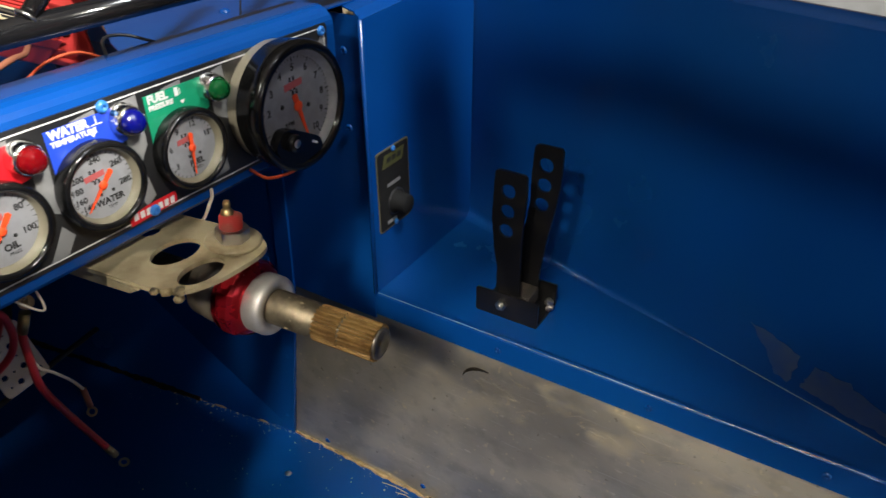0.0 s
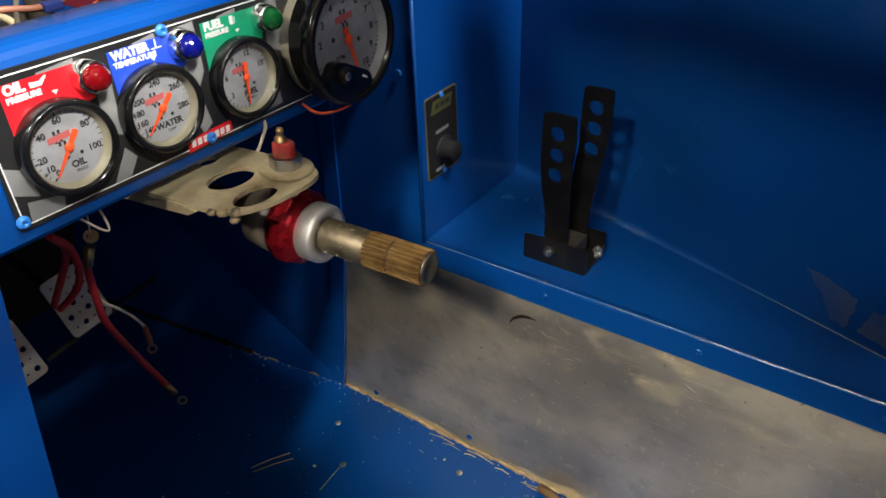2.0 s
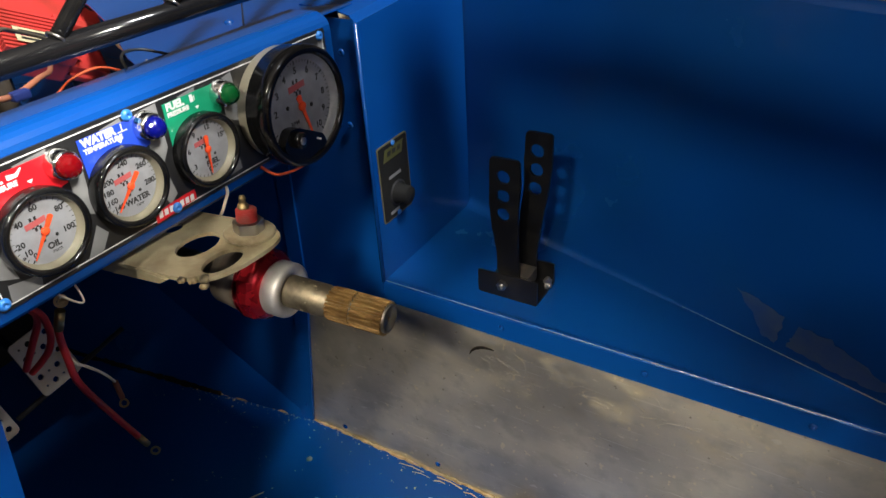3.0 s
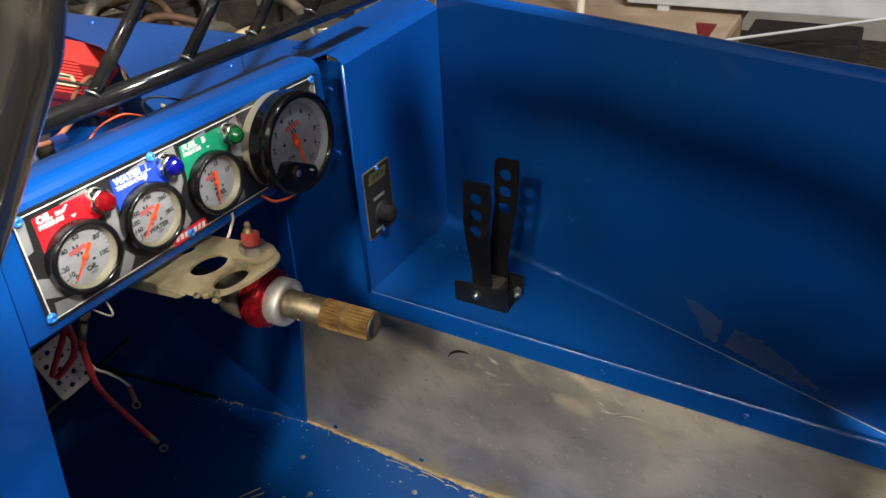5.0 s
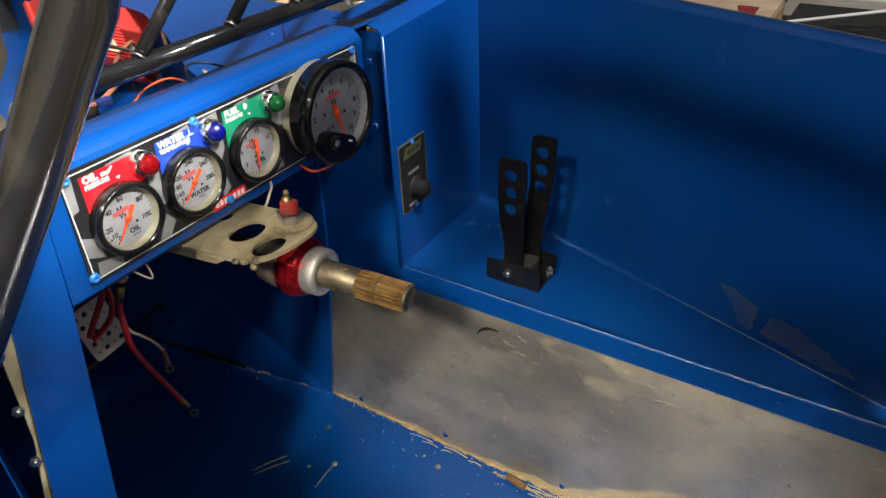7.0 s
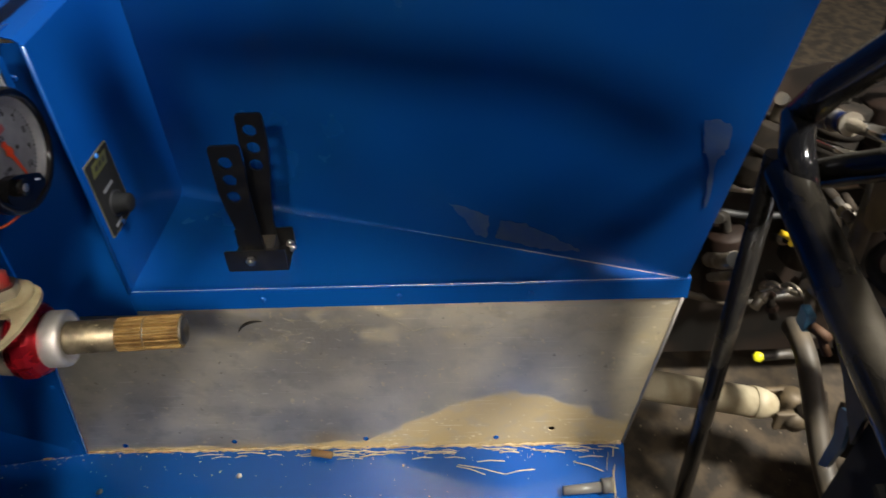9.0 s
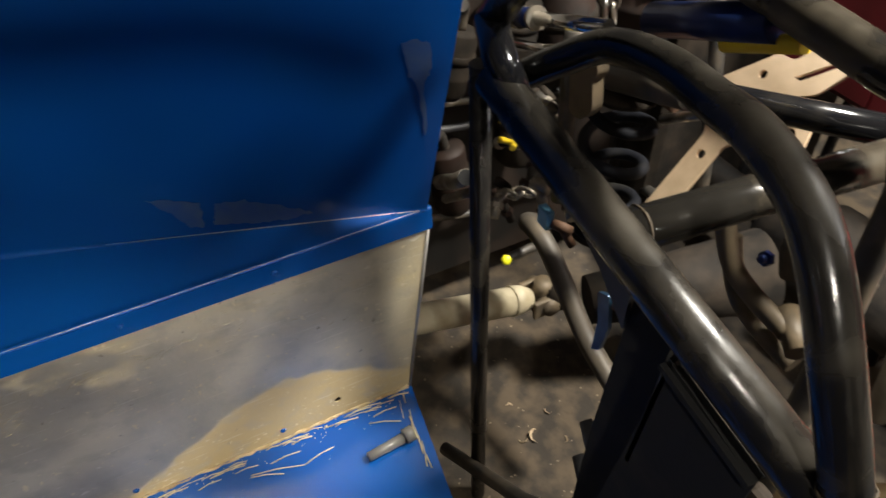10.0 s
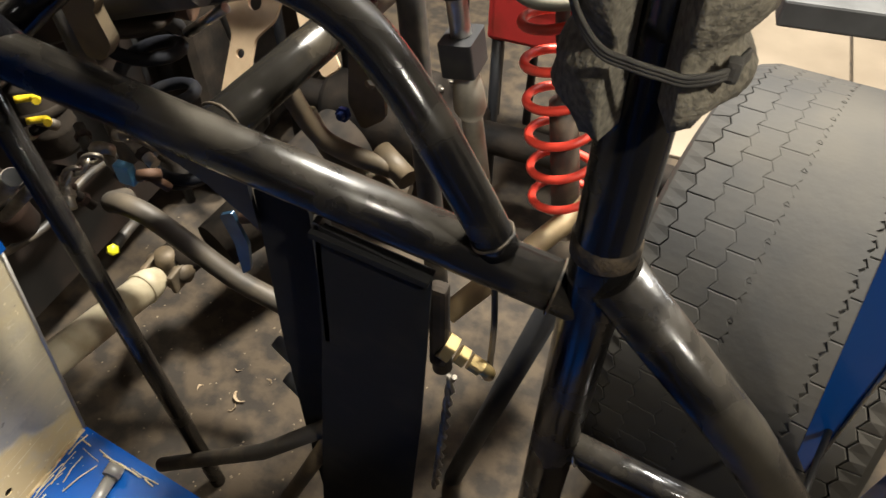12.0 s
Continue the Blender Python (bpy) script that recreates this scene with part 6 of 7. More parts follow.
tube_part("pipe_run", [(0.655, -0.60, 0.370), (0.640, -0.56, 0.402), (0.600, -0.55, 0.420), (0.555, -0.55, 0.410), (0.486, -0.55, 0.362), (0.410, -0.55, 0.308), (0.325, -0.55, 0.278)], 0.0185, mat("dusty_grey_steel", (0.070, 0.060, 0.048), 0.55, 0.2, (0.125, 0.100, 0.070), 16, (0.4, 0.7), 0.15, 90), pipe, 20, "", 8)
bm = B()
bm_plate(bm, rounded(hexagon(0.016), 0.002, 2), [], 0.012, Matrix.Translation((0.325, -0.55, 0.278)) @ Vector((-0.9, 0, -0.3)).to_track_quat("Z", "Y").to_matrix().to_4x4())
part("end_nut", bm, ZINC, pipe)


def drilled_strap(name, pts, holes, thick, m, label):
    bm = B()
    bm_plate(bm, rounded(pts, 0.008), holes, thick, m)
    return solid(name, bm, PALEPLATE, label, "bracket", "pale drilled brackets")


RY = lambda y: pose(0, y, 0, 90, 0, 0)
LEAN = pose(0.395, -0.684, 0.683, 128, 0, 0)
drilled_strap("bracket", [(0.026, 0.088), (-0.050, 0.094), (-0.044, 0.050), (-0.018, 0.020), (-0.018, -0.150), (0.024, -0.150), (0.020, 0.020), (0.042, 0.052)], [circle2(0.002, -0.005, 0.007, 12), circle2(-0.008, 0.068, 0.011, 12)], 0.006, LEAN, "pale drilled steel bracket strap")
drilled_strap("bracket", [(-0.058, 0.102), (-0.100, 0.108), (-0.118, 0.058), (-0.156, 0.008), (-0.134, -0.012), (-0.090, 0.036)], [circle2(-0.082, 0.082, 0.009, 12)], 0.006, LEAN, "pale drilled steel bracket elbow")
drilled_strap("bracket", [(0.439, 0.760), (0.385, 0.827), (0.359, 0.829), (0.345, 0.855), (0.282, 0.862), (0.305, 0.807), (0.356, 0.773)], [[(0.345, 0.811), (0.312, 0.850), (0.303, 0.849), (0.335, 0.811)], circle2(0.385, 0.795, 0.006, 12)], 0.006, pose(0, -0.75, 0.81, 125, 0, 0) @ Matrix.Translation((0, -0.81, 0)), "pale tan slotted steel plate by the damper")

horizontal = thing("blue_damper", "blue anodised damper with a chrome rod", "damper", at=(0.35, -0.55, 0.91))
tube_part("rod", [(0.500, -0.44, 0.899), (0.360, -0.445, 0.948)], 0.0085, CHROME, horizontal, 16, "chrome rod")
tube_part("rod_eye", [(0.572, -0.44, 0.868), (0.526, -0.44, 0.888)], [0.014, 0.012], STEEL, horizontal, 14)
tube_part("rod_sleeve", [(0.528, -0.44, 0.888), (0.487, -0.44, 0.904)], 0.0125, SHOCKBLUE, horizontal, 16, "blue anodised sleeve")
for f in (0.0, 0.9):
    c = Vector((0.528, -0.44, 0.888)).lerp(Vector((0.487, -0.44, 0.904)), f)
    tube_part("collar", [c, c + Vector((-0.006, 0, 0.0024))], 0.0150, STEEL, horizontal, 16)
tube_part("body", [(0.46, -0.60, 0.876), (0.28, -0.60, 0.951)], 0.0220, SHOCKBLUE, horizontal, 24, "blue anodised body")
tube_part("yellow_band", [(0.345, -0.605, 0.896), (0.245, -0.605, 0.942)], 0.0105, YELLOW, horizontal, 12)
tube_part("guide_rod", [(0.520, -0.42, 0.864), (0.437, -0.42, 0.893), (0.38, -0.44, 0.915)], 0.0055, CHROME, horizontal, 12)
tube_part("lower_rod", [(0.455, -0.52, 0.845), (0.330, -0.52, 0.886)], 0.0060, CHROME, horizontal, 12)
tube_part("lower_body", [(0.445, -0.535, 0.822), (0.310, -0.535, 0.868)], 0.0190, DUSTY, horizontal, 20)
upper = thing("upper_frame", "dark rear frame tubes above the axle", "frame", at=(0.2, -0.7, 0.8))
tube_part("frame_tube", [(0.486, -0.547, 0.801), (0.31, -0.649, 0.821), (0.172, -0.700, 0.849)], 0.0180, BLACK, upper, 20)
tube_part("top_rail", [(0.42, -0.60, 0.985), (0.27, -0.60, 0.972), (0.145, -0.60, 0.961), (-0.01, -0.60, 0.963), (-0.22, -0.60, 0.965)], 0.0230, GREYTUBE, upper, 20)
tube_part("frame_upright", [(0.125, -0.60, 0.955), (0.095, -0.61, 0.86), (0.045, -0.55, 0.55), (0.02, -0.52, 0.30)], 0.0160, DUSTY, upper, 18)
for dx, dy, dz in ((0.0, 0.0, 0.0), (-0.018, -0.012, -0.050)):
    tube_part("swept_arm", [(0.272 + dx, -0.60 + dy, 0.715 + dz), (0.256 + dx, -0.60 + dy, 0.678 + dz), (0.240 + dx, -0.60 + dy, 0.650 + dz), (0.218 + dx, -0.60 + dy, 0.631 + dz), (0.178 + dx, -0.60 + dy, 0.620 + dz), (0.125 + dx, -0.60 + dy, 0.615 + dz)], 0.0135, BROWNSTEEL, upper, 14, "dusty brown swept arm", 4)
bm = B()
bm_plate(bm, rounded([(0.195, 0.765), (0.152, 0.745), (0.150, 0.661), (0.188, 0.632), (0.205, 0.674)], 0.010), [circle2(0.170, 0.712, 0.007, 14)], 0.008, RY(-0.64))
part("arm_plate", bm, BROWNSTEEL, upper, "dusty brown bracket plate")
bolt_part("bolt", (0.187, -0.598, 0.691), (0, 1, 0.3), 0.010, 0.008, SHOCKBLUE, upper)
tube_part("arm_pivot", [(0.150, -0.62, 0.622), (0.098, -0.59, 0.612)], 0.016, BROWNSTEEL, upper, 18)
tube_part("strut_link", [(-0.145, -0.50, 0.63), (-0.04, -0.50, 0.105), (-0.012, -0.50, GROUND + 0.002)], 0.017, SATIN, upper, 16)
bm = B()
bm_plate(bm, rounded([(0.450, 0.858), (0.432, 0.880), (0.400, 0.884), (0.396, 0.866), (0.404, 0.856), (0.396, 0.815), (0.418, 0.790), (0.442, 0.790)], 0.010), [], 0.016, RY(-0.47))
part("drop_bracket", bm, BROWNSTEEL, upper, "dusty brown steel bracket")
tube_part("cross_rod", [(0.425, -0.62, 0.740), (0.352, -0.62, 0.792)], 0.0070, ZINC, upper, 12)
tube_part("rusty_sleeve", [(0.485, -0.60, 0.800), (0.40, -0.62, 0.790)], 0.024, RUST, upper, 18)
tube_part("drop_tube", [(0.515, -0.52, 0.86), (0.53, -0.54, 0.55)], 0.013, DUSTY, upper, 16)
# dark springs beside the axle
SPRINGBLUE = mat("dull_blue_spring", (0.003, 0.0035, 0.006), 0.75, 0, (0.010, 0.009, 0.007), 20, (0.5, 0.75), 0.2, 90)
SPRINGBLUE.node_tree.nodes["Principled BSDF"].inputs["Specular IOR Level"].default_value = 0.2
for x, y, z in ((0.455, -0.57, 0.775),):
    bm = B()
    bm_tube(bm, [(x + 0.045 * math.cos(k * 0.25), y + 0.045 * math.sin(k * 0.25), z - 0.0027 * k) for k in range(88)], 0.0090, 8)
    sp = thing("dark_spring", "dull blue-black coil spring near the axle", "coil spring", "dark springs", at=(x, y, z))
    part("coil", bm, SPRINGBLUE, sp)
    for dz in (0.012, -0.238):
        bm = B()
        bm_lathe(bm, [(0, -0.004), (0.050, -0.004), (0.052, 0), (0.050, 0.004), (0, 0.004)], Matrix.Translation((x, y, z + dz)), 24)
        part("spring_seat", bm, GRIME, sp)
# rusty rod ends and small clamps along the cross tube
for i, (p, q, mt) in enumerate((((0.348, -0.41, 0.690), (0.335, -0.42, 0.665), RUST), ((0.214, -0.41, 0.670), (0.205, -0.42, 0.640), RUST), ((0.36, -0.42, 0.74), (0.33, -0.44, 0.70), BROWNSTEEL))):
    e = thing("rod_end", "rusty rod end joint behind the cross tube", "rod end", "rod ends", at=p)
    tube_part("stem", [p, q], 0.006, mt, e, 12)
    bm = B()
    bm_lathe(bm, [(0.007, -0.006), (0.014, -0.006), (0.015, 0.0), (0.014, 0.006), (0.007, 0.006), (0.007, -0.006)], Matrix.Translation(p) @ pose(0, 0, 0, 40, 30, 0), 20)
    part("eye", bm, mt, e)
for p in ((0.370, -0.40, 0.688),):
    bm = B()
    bm_box(bm, (p[0] - 0.010, p[1] - 0.006, p[2] - 0.008), (p[0] + 0.012, p[1] + 0.006, p[2] + 0.020), 0.002)
    solid("pipe_clip", bm, mat("pale_blue_clip", (0.10, 0.28, 0.45), 0.3, 0.4), "pale blue anodised pipe clip", "clip", "blue clips")
bm = B()
bm_plate(bm, rounded([(0.252, 0.668), (0.232, 0.680), (0.222, 0.630), (0.229, 0.581), (0.244, 0.566), (0.242, 0.625)], 0.004), [], 0.005, RY(-0.40))
part("blue_bracket", bm, mat("dull_blue_steel", (0.035, 0.085, 0.14), 0.35, 0.3, (0.02, 0.05, 0.09), 30, (0.4, 0.65)), upper, "dull blue steel bracket")
for z in (0.741, 0.709):
    bm = B()
    bm_tube(bm, [(0.528 - 0.036 * k / 10, -0.42 - 0.012 * math.sin(k * 0.31), z + 0.008 * k / 10 - 0.004 * math.sin(k * 0.31)) for k in range(11)], 0.0048, 8)
    solid("yellow_clip", bm, YELLOW, "yellow bent spring wire clip", "clip", "yellow clips")

def chain(start, step, n, label):
    c = thing("chain", label, "chain", "hanging chains", at=start)
    for k in range(n):
        p = Vector(start) + Vector(step) * k
        bm = B()
        d = Vector(step).normalized()
        a, b = frame_of(d)
        s = a if k % 2 else b
        pts = [p + d * (0.013 * math.cos(t)) * 1.35 + s * (0.009 * math.sin(t)) for t in [j * math.tau / 16 for j in range(16)]]
        bm_tube(bm, pts, 0.0030, 6, close=True)
        part("link", bm, ZINC if n > 5 else STEEL, c)


chain((0.640, -0.65, 1.010), (-0.0030, 0.0, -0.0250), 9, "galvanised chain hanging behind the roll cage")
chain((0.628, -0.655, 0.90), (-0.004, -0.002, -0.0240), 5, "short end of galvanised chain behind the roll cage")
chain((0.480, -0.40, 0.650), (-0.022, 0.001, 0.018), 4, "short galvanised chain by the deck edge")
tube_part("silver_pipe", [(0.510, -0.358, 0.676), (0.560, -0.365, 0.630), (0.63, -0.375, 0.575)], 0.0125, STEEL, upper, 16, "bright short pipe")
# Black disc on the solid pipe end stands for its dark hollow.
tube_part("bore_disc", [(0.5115, -0.3579, 0.6746), (0.5094, -0.3577, 0.6766)], 0.0119, MATTEBLACK, upper, 14)
tube_part("silver_pipe", [(0.500, -0.368, 0.655), (0.62, -0.38, 0.545)], 0.008, STEEL, upper, 14)
# Made-up equipment, extended down to hide the lit floor behind it.
tank = thing("backdrop_bulk", "rust-brown and black equipment added as dark backdrop behind the seat", "tank", at=(0.6, -1.1, 0.6))
bm = B()
bm_box(bm, (0.78, -1.60, 0.02), (1.40, -0.98, 0.95), 0.03)
part("shell", bm, GRIME, tank)
tube_part("hose", [(0.80, -1.0, 0.9), (0.76, -0.93, 0.86), (0.74, -0.88, 0.74), (0.76, -0.92, 0.55), (0.80, -1.0, 0.45)], 0.018, SATIN, tank, 14, "", 6)
tube_part("hose", [(0.80, -1.0, 0.8), (0.72, -0.94, 0.80), (0.66, -0.92, 0.76), (0.62, -0.93, 0.60), (0.60, -0.95, 0.30), (0.80, -1.0, 0.2)], 0.014, DUSTY, tank, 14, "", 6)
tube_part("leg", [(0.9, -1.1, 0.03), (0.9, -1.1, GROUND + 0.001)], 0.02, GRIME, tank)
tube_part("leg", [(1.1, -1.4, 0.03), (1.1, -1.4, GROUND + 0.001)], 0.02, GRIME, tank)

DARKRUST = mat("dark_rusty_steel", (0.024, 0.011, 0.006), 0.6, 0.2, (0.010, 0.006, 0.004), 14, (0.4, 0.65), 0.4, 60)
# Near-black sheet added to stand for the dark behind the side panel.
inner = thing("dark_backing", "black sheet added as dark backing behind the side panel", "panel", at=(0.88, -0.7, 0.3))
bm = B()
bm_plate(bm, [(-1.00, GROUND + 0.12), (-0.30, GROUND + 0.12), (-0.30, 0.74), (-0.60, 0.80), (-1.00, 0.80)], [], 0.003, Matrix.Translation((0.88, 0, 0)) @ LV)
part("sheet", bm, mat("near_black_backing", (0.005, 0.0045, 0.004), 0.5, 0, (0.026, 0.014, 0.008), 7, (0.42, 0.70), 0.25, 30, 0.7), inner)
# greasy canisters and reservoirs strapped to the dark backing sheet
for x, y, z, r, h, tx, ty, mt, lab in ((0.815, -0.60, 0.64, 0.050, 0.12, 10, 5, GRIME, "greasy grey reservoir"), (0.800, -0.735, 0.60, 0.058, 0.17, -8, 8, DARKRUST, "rust-brown canister"),
                                       (0.805, -0.865, 0.66, 0.052, 0.14, 0, -6, DARKRUST, "rust-brown canister"), (0.825, -0.48, 0.60, 0.036, 0.13, 15, 0, GRIME, "greasy grey reservoir"),
                                       (0.820, -0.64, 0.40, 0.046, 0.15, 4, 6, GRIME, "greasy grey reservoir"), (0.825, -0.50, 0.32, 0.040, 0.16, -6, 4, DARKRUST, "rust-brown canister")):
    M = pose(x, y, z, tx, ty, 0)
    bm = B()
    bm_lathe(bm, [(0, 0), (r * 0.8, 0), (r, 0.012), (r, h * 0.30), (r * 1.04, h * 0.33), (r, h * 0.36), (r, h * 0.93), (r * 0.93, h * 0.97), (0, h * 0.97)], M, 28)
    can = part("canister", bm, mt, inner, lab)
    bm = B()
    bm_lathe(bm, [(r * 1.005, h * 0.55), (r * 1.06, h * 0.56), (r * 1.06, h * 0.66), (r * 1.005, h * 0.67)], M, 28)
    part("strap", bm, GRIME, can, "greasy steel band")
    tube_part("outlet", [M @ Vector((0, 0, h * 0.96)), M @ Vector((-0.01, 0.01, h + 0.035)), M @ Vector((-0.035, 0.03, h + 0.05))], 0.011, DUSTY, can, 12, "", 4)
for k, (y0, y1, z) in enumerate(((-0.40, -0.95, 0.555), (-0.38, -0.92, 0.50), (-0.42, -0.80, 0.27))):
    tube_part("pipe", [(0.862, y0, z + 0.02), (0.845, (y0 * 2 + y1) / 3, z), (0.850, (y0 + y1 * 2) / 3, z + 0.015), (0.862, y1, z - 0.01)], 0.008, (STEEL, SATIN, DUSTY)[k], inner, 12, "", 6)
for y in (-0.95, -0.36):
    tube_part("stay", [(0.886, y, 0.5), (0.886, y, GROUND + 0.001)], 0.012, SATIN, inner, 10)
rnd = random.Random(41)
for k, (x, y, z) in enumerate(((0.60, -0.47, 0.53), (0.56, -0.45, 0.59), (0.64, -0.52, 0.60), (0.50, -0.46, 0.63), (0.46, -0.45, 0.66), (0.42, -0.46, 0.69), (0.62, -0.56, 0.69), (0.58, -0.50, 0.74))):
    e = thing("link_joint", "greasy link joint with a hex nut behind the cross tube", "joint", "link joints", at=(x, y, z))
    d = Vector((rnd.uniform(-1, 1), rnd.uniform(-0.5, 0.5), rnd.uniform(-1, 0.4))).normalized()
    tube_part("stem", [Vector((x, y, z)), Vector((x, y, z)) + d * 0.055], 0.0075, rnd.choice((STEEL, GRIME, DUSTY)), e, 12)
    bm = B()
    bm_lathe(bm, [(0.006, -0.007), (0.014, -0.007), (0.017, 0.0), (0.015, 0.007), (0.006, 0.007), (0.006, -0.007)], Matrix.Translation((x, y, z)) @ pose(0, 0, 0, rnd.uniform(20, 70), rnd.uniform(-40, 40), 0), 20)
    part("eye", bm, rnd.choice((STEEL, GRIME, DARKRUST)), e)
    bm = B()
    bm_plate(bm, rounded(hexagon(0.011), 0.001, 2), [], 0.009, Matrix.Translation(Vector((x, y, z)) + d * 0.03) @ d.to_track_quat("Z", "Y").to_matrix().to_4x4())
    part("nut", bm, rnd.choice((STEEL, DARKRUST)), e)
# Invented shelf and parts, a dark screen before the lit garage floor.
shelf = thing("backdrop_shelf", "dark steel shelf of greasy car parts added as backdrop", "shelf", at=(1.6, -2.3, GROUND))
for z in (0.25, 0.70, 1.15):
    bm = B()
    bm_box(bm, (0.65, -2.7, z), (2.9, -2.2, z + 0.03), 0.004)
    part("shelf_board", bm, SATIN, shelf)
bm = B()
bm_box(bm, (0.65, -2.73, GROUND + 0.001), (2.9, -2.7, 1.6), 0.004)
part("back_board", bm, SATIN, shelf)
for x in (0.65, 2.86):
    bm = B()
    bm_box(bm, (x, -2.24, GROUND + 0.001), (x + 0.04, -2.2, 1.6), 0.004)
    part("post", bm, SATIN, shelf)
rnd = random.Random(11)
for z in (0.28, 0.73, 1.18):
    x = 0.75
    while x < 2.7:
        w, hh = rnd.uniform(0.10, 0.26), rnd.uniform(0.12, 0.32)
        bm = B()
        if rnd.random() < 0.5:
            bm_lathe(bm, [(0, 0), (w * 0.48, 0), (w * 0.5, 0.02), (w * 0.5, hh * 0.8), (w * 0.3, hh), (0, hh)], pose(x + w / 2, -2.42, z + 0.0005), 20)
            solid("canister", bm, rnd.choice((GRIME, RUST, DUSTY)), "greasy dark canister on the steel shelf", "canister", "parts on the shelf")
        else:
            bm_box(bm, (x, -2.55, z + 0.0005), (x + w, -2.28, z + hh), 0.012)
            solid("parts_box", bm, rnd.choice((GRIME, DUSTY, SATIN)), "dark dusty parts box on the steel shelf", "box", "parts on the shelf")
        x += w + rnd.uniform(0.03, 0.12)

bm = B()
bm_box(bm, (-0.705, -4.4, GROUND), (-0.05, -1.58, GROUND + 0.012), 0.003)
solid("pale_slab", bm, PALE, "pale worn plywood sheet on the garage floor", "floor sheet", "floor sheets")
bm = B()
bm_box(bm, (-2.6, -4.4, GROUND), (-0.715, -1.68, GROUND + 0.012), 0.003)
solid("pale_slab", bm, PALE, "pale worn plywood sheet on the garage floor", "floor sheet", "floor sheets")

# ---- tyre ----
tyre = thing("tyre", "worn dusty racing tyre with zigzag grooved tread", "tyre", at=(-0.45, -0.82, GROUND))
TR = 0.352
TY = Matrix.Translation((-0.288, -0.82, GROUND + TR * 1.05 - 0.004)) @ Matrix.Scale(1.05, 4) @ pose(0, 0, 0, 0, 5.5, -15.4) @ pose(0, 0, 0, 0, -90, 0)
bm = B()
bm_lathe(bm, [(0.19, 0.04), (0.21, 0.006), (0.28, -0.006), (0.325, 0.0), (0.340, 0.010), (0.347, 0.03), (0.3513, 0.07), (0.3513, 0.16), (0.3490, 0.25), (0.346, 0.29), (0.338, 0.308), (0.325, 0.32), (0.28, 0.326), (0.21, 0.314), (0.19, 0.28)], TY, 128)
part("carcass", bm, RUBBER, tyre)
bm = B()
bm_lathe(bm, [(0.0, 0.10), (0.06, 0.10), (0.15, 0.13), (0.185, 0.06), (0.192, 0.03), (0.20, 0.04), (0.192, 0.16), (0.19, 0.28)], TY, 64)
part("rim", bm, GREYBAR, tyre, "grey steel rim")
RIBS, PITCH = [0.010, 0.036, 0.069, 0.104, 0.137, 0.230, 0.290, 0.312], 46
NR = len(RIBS) - 1
BLK = {}
for i in range(NR):
    h0, h1 = RIBS[i] + (0.0006 if i < 5 else 0.0010), RIBS[i + 1] - (0.0006 if i < 4 else 0.0010)
    bm = B()
    da = math.tau / PITCH
    wide = i == 4
    us = [0.0, 0.02, 0.14, 0.26, 0.38, 0.5, 0.62, 0.74, 0.86, 0.98, 1.0] if wide else [0.014, 0.25, 0.5, 0.75, 0.986]
    zl, zr = (0.0030 if i else 0.0), (0.0030 if i < NR - 1 else 0.0)
    left = [(u, h0 + zl * (1 if k % 2 else -1)) for k, u in enumerate(us)]
    right = [(u, h1 - (0.013 if wide and u in (0.0, 1.0) else zr * (-1 if k % 2 else 1))) for k, u in enumerate(us)]
    hc = (h0 + h1) / 2
    n = len(us)
    loops = []
    for lvl, r in ((0, 0.343), (1, TR - 0.0006), (2, TR)):
        ring = []
        for u, hh in left + right:
            k = 0.0 if lvl < 2 or wide else 0.04
            rr = r - (0.006 if (i == 0 and hh < hc) or (i == NR - 1 and hh > hc) else 0) * (lvl > 0)
            a = (u + (0.5 - u) * k) * da
            ring.append(bm.verts.new((rr * math.cos(a), rr * math.sin(a), hh + (hc - hh) * k)))
        loops.append(ring)
    order = list(range(n)) + list(range(2 * n - 1, n - 1, -1))
    for p, q in zip(loops, loops[1:]):
        for k in range(2 * n):
            u, v = order[k], order[(k + 1) % (2 * n)]
            bm.faces.new((p[u], p[v], q[v], q[u]))
    top = loops[-1]
    for k in range(n - 1):
        bm.faces.new((top[k], top[k + 1], top[n + k + 1], top[n + k]))
    BLK[i] = mesh_of("tread_block", bm, RUBBER)
# blocks on the half that faces the cockpit are single parts
rest = B()
for i in range(NR):
    for k in range(PITCH):
        a = k * math.tau / PITCH + (0.5 * math.tau / PITCH if i % 2 else 0)
        mm = TY @ Matrix.Rotation(a, 4, "Z")
        mid = mm @ Vector((TR, 0, RIBS[i]))
        if mid.y > -0.86 and mid.z > 0.02:
            o = new("tread_block", BLK[i])
            o.parent = tyre
            o.matrix_world = mm
        else:
            n0 = len(rest.verts)
            rest.from_mesh(BLK[i])
            rest.verts.ensure_lookup_table()
            bmesh.ops.transform(rest, matrix=mm, verts=rest.verts[n0:])
tagged(part("tread", rest, RUBBER, tyre), kind="stuff")

# ---- body side beside the tyre ----
body = thing("body_panel", "thin blue painted body side panel by the tyre", "panel", at=(-0.43, -0.418, 0.6))
bm = B()
bm_plate(bm, [(-0.360, 0.985), (-0.380, 0.851), (-0.428, 0.541), (-0.449, 0.507), (-0.440, 0.713), (-0.432, 0.925)], [], 0.003, RY(-0.418))
part("sheet", bm, BLUE, body)
tube_part("sheet_edge", [(-0.449, -0.416, 0.507), (-0.440, -0.416, 0.713), (-0.432, -0.416, 0.925)], 0.0018, ZINC, body, 8, "thin bright sheet edge")
tube_part("stay", [(-0.437, -0.4175, 0.600), (-0.408, -0.310, 0.602)], 0.0035, SATIN, body, 8)

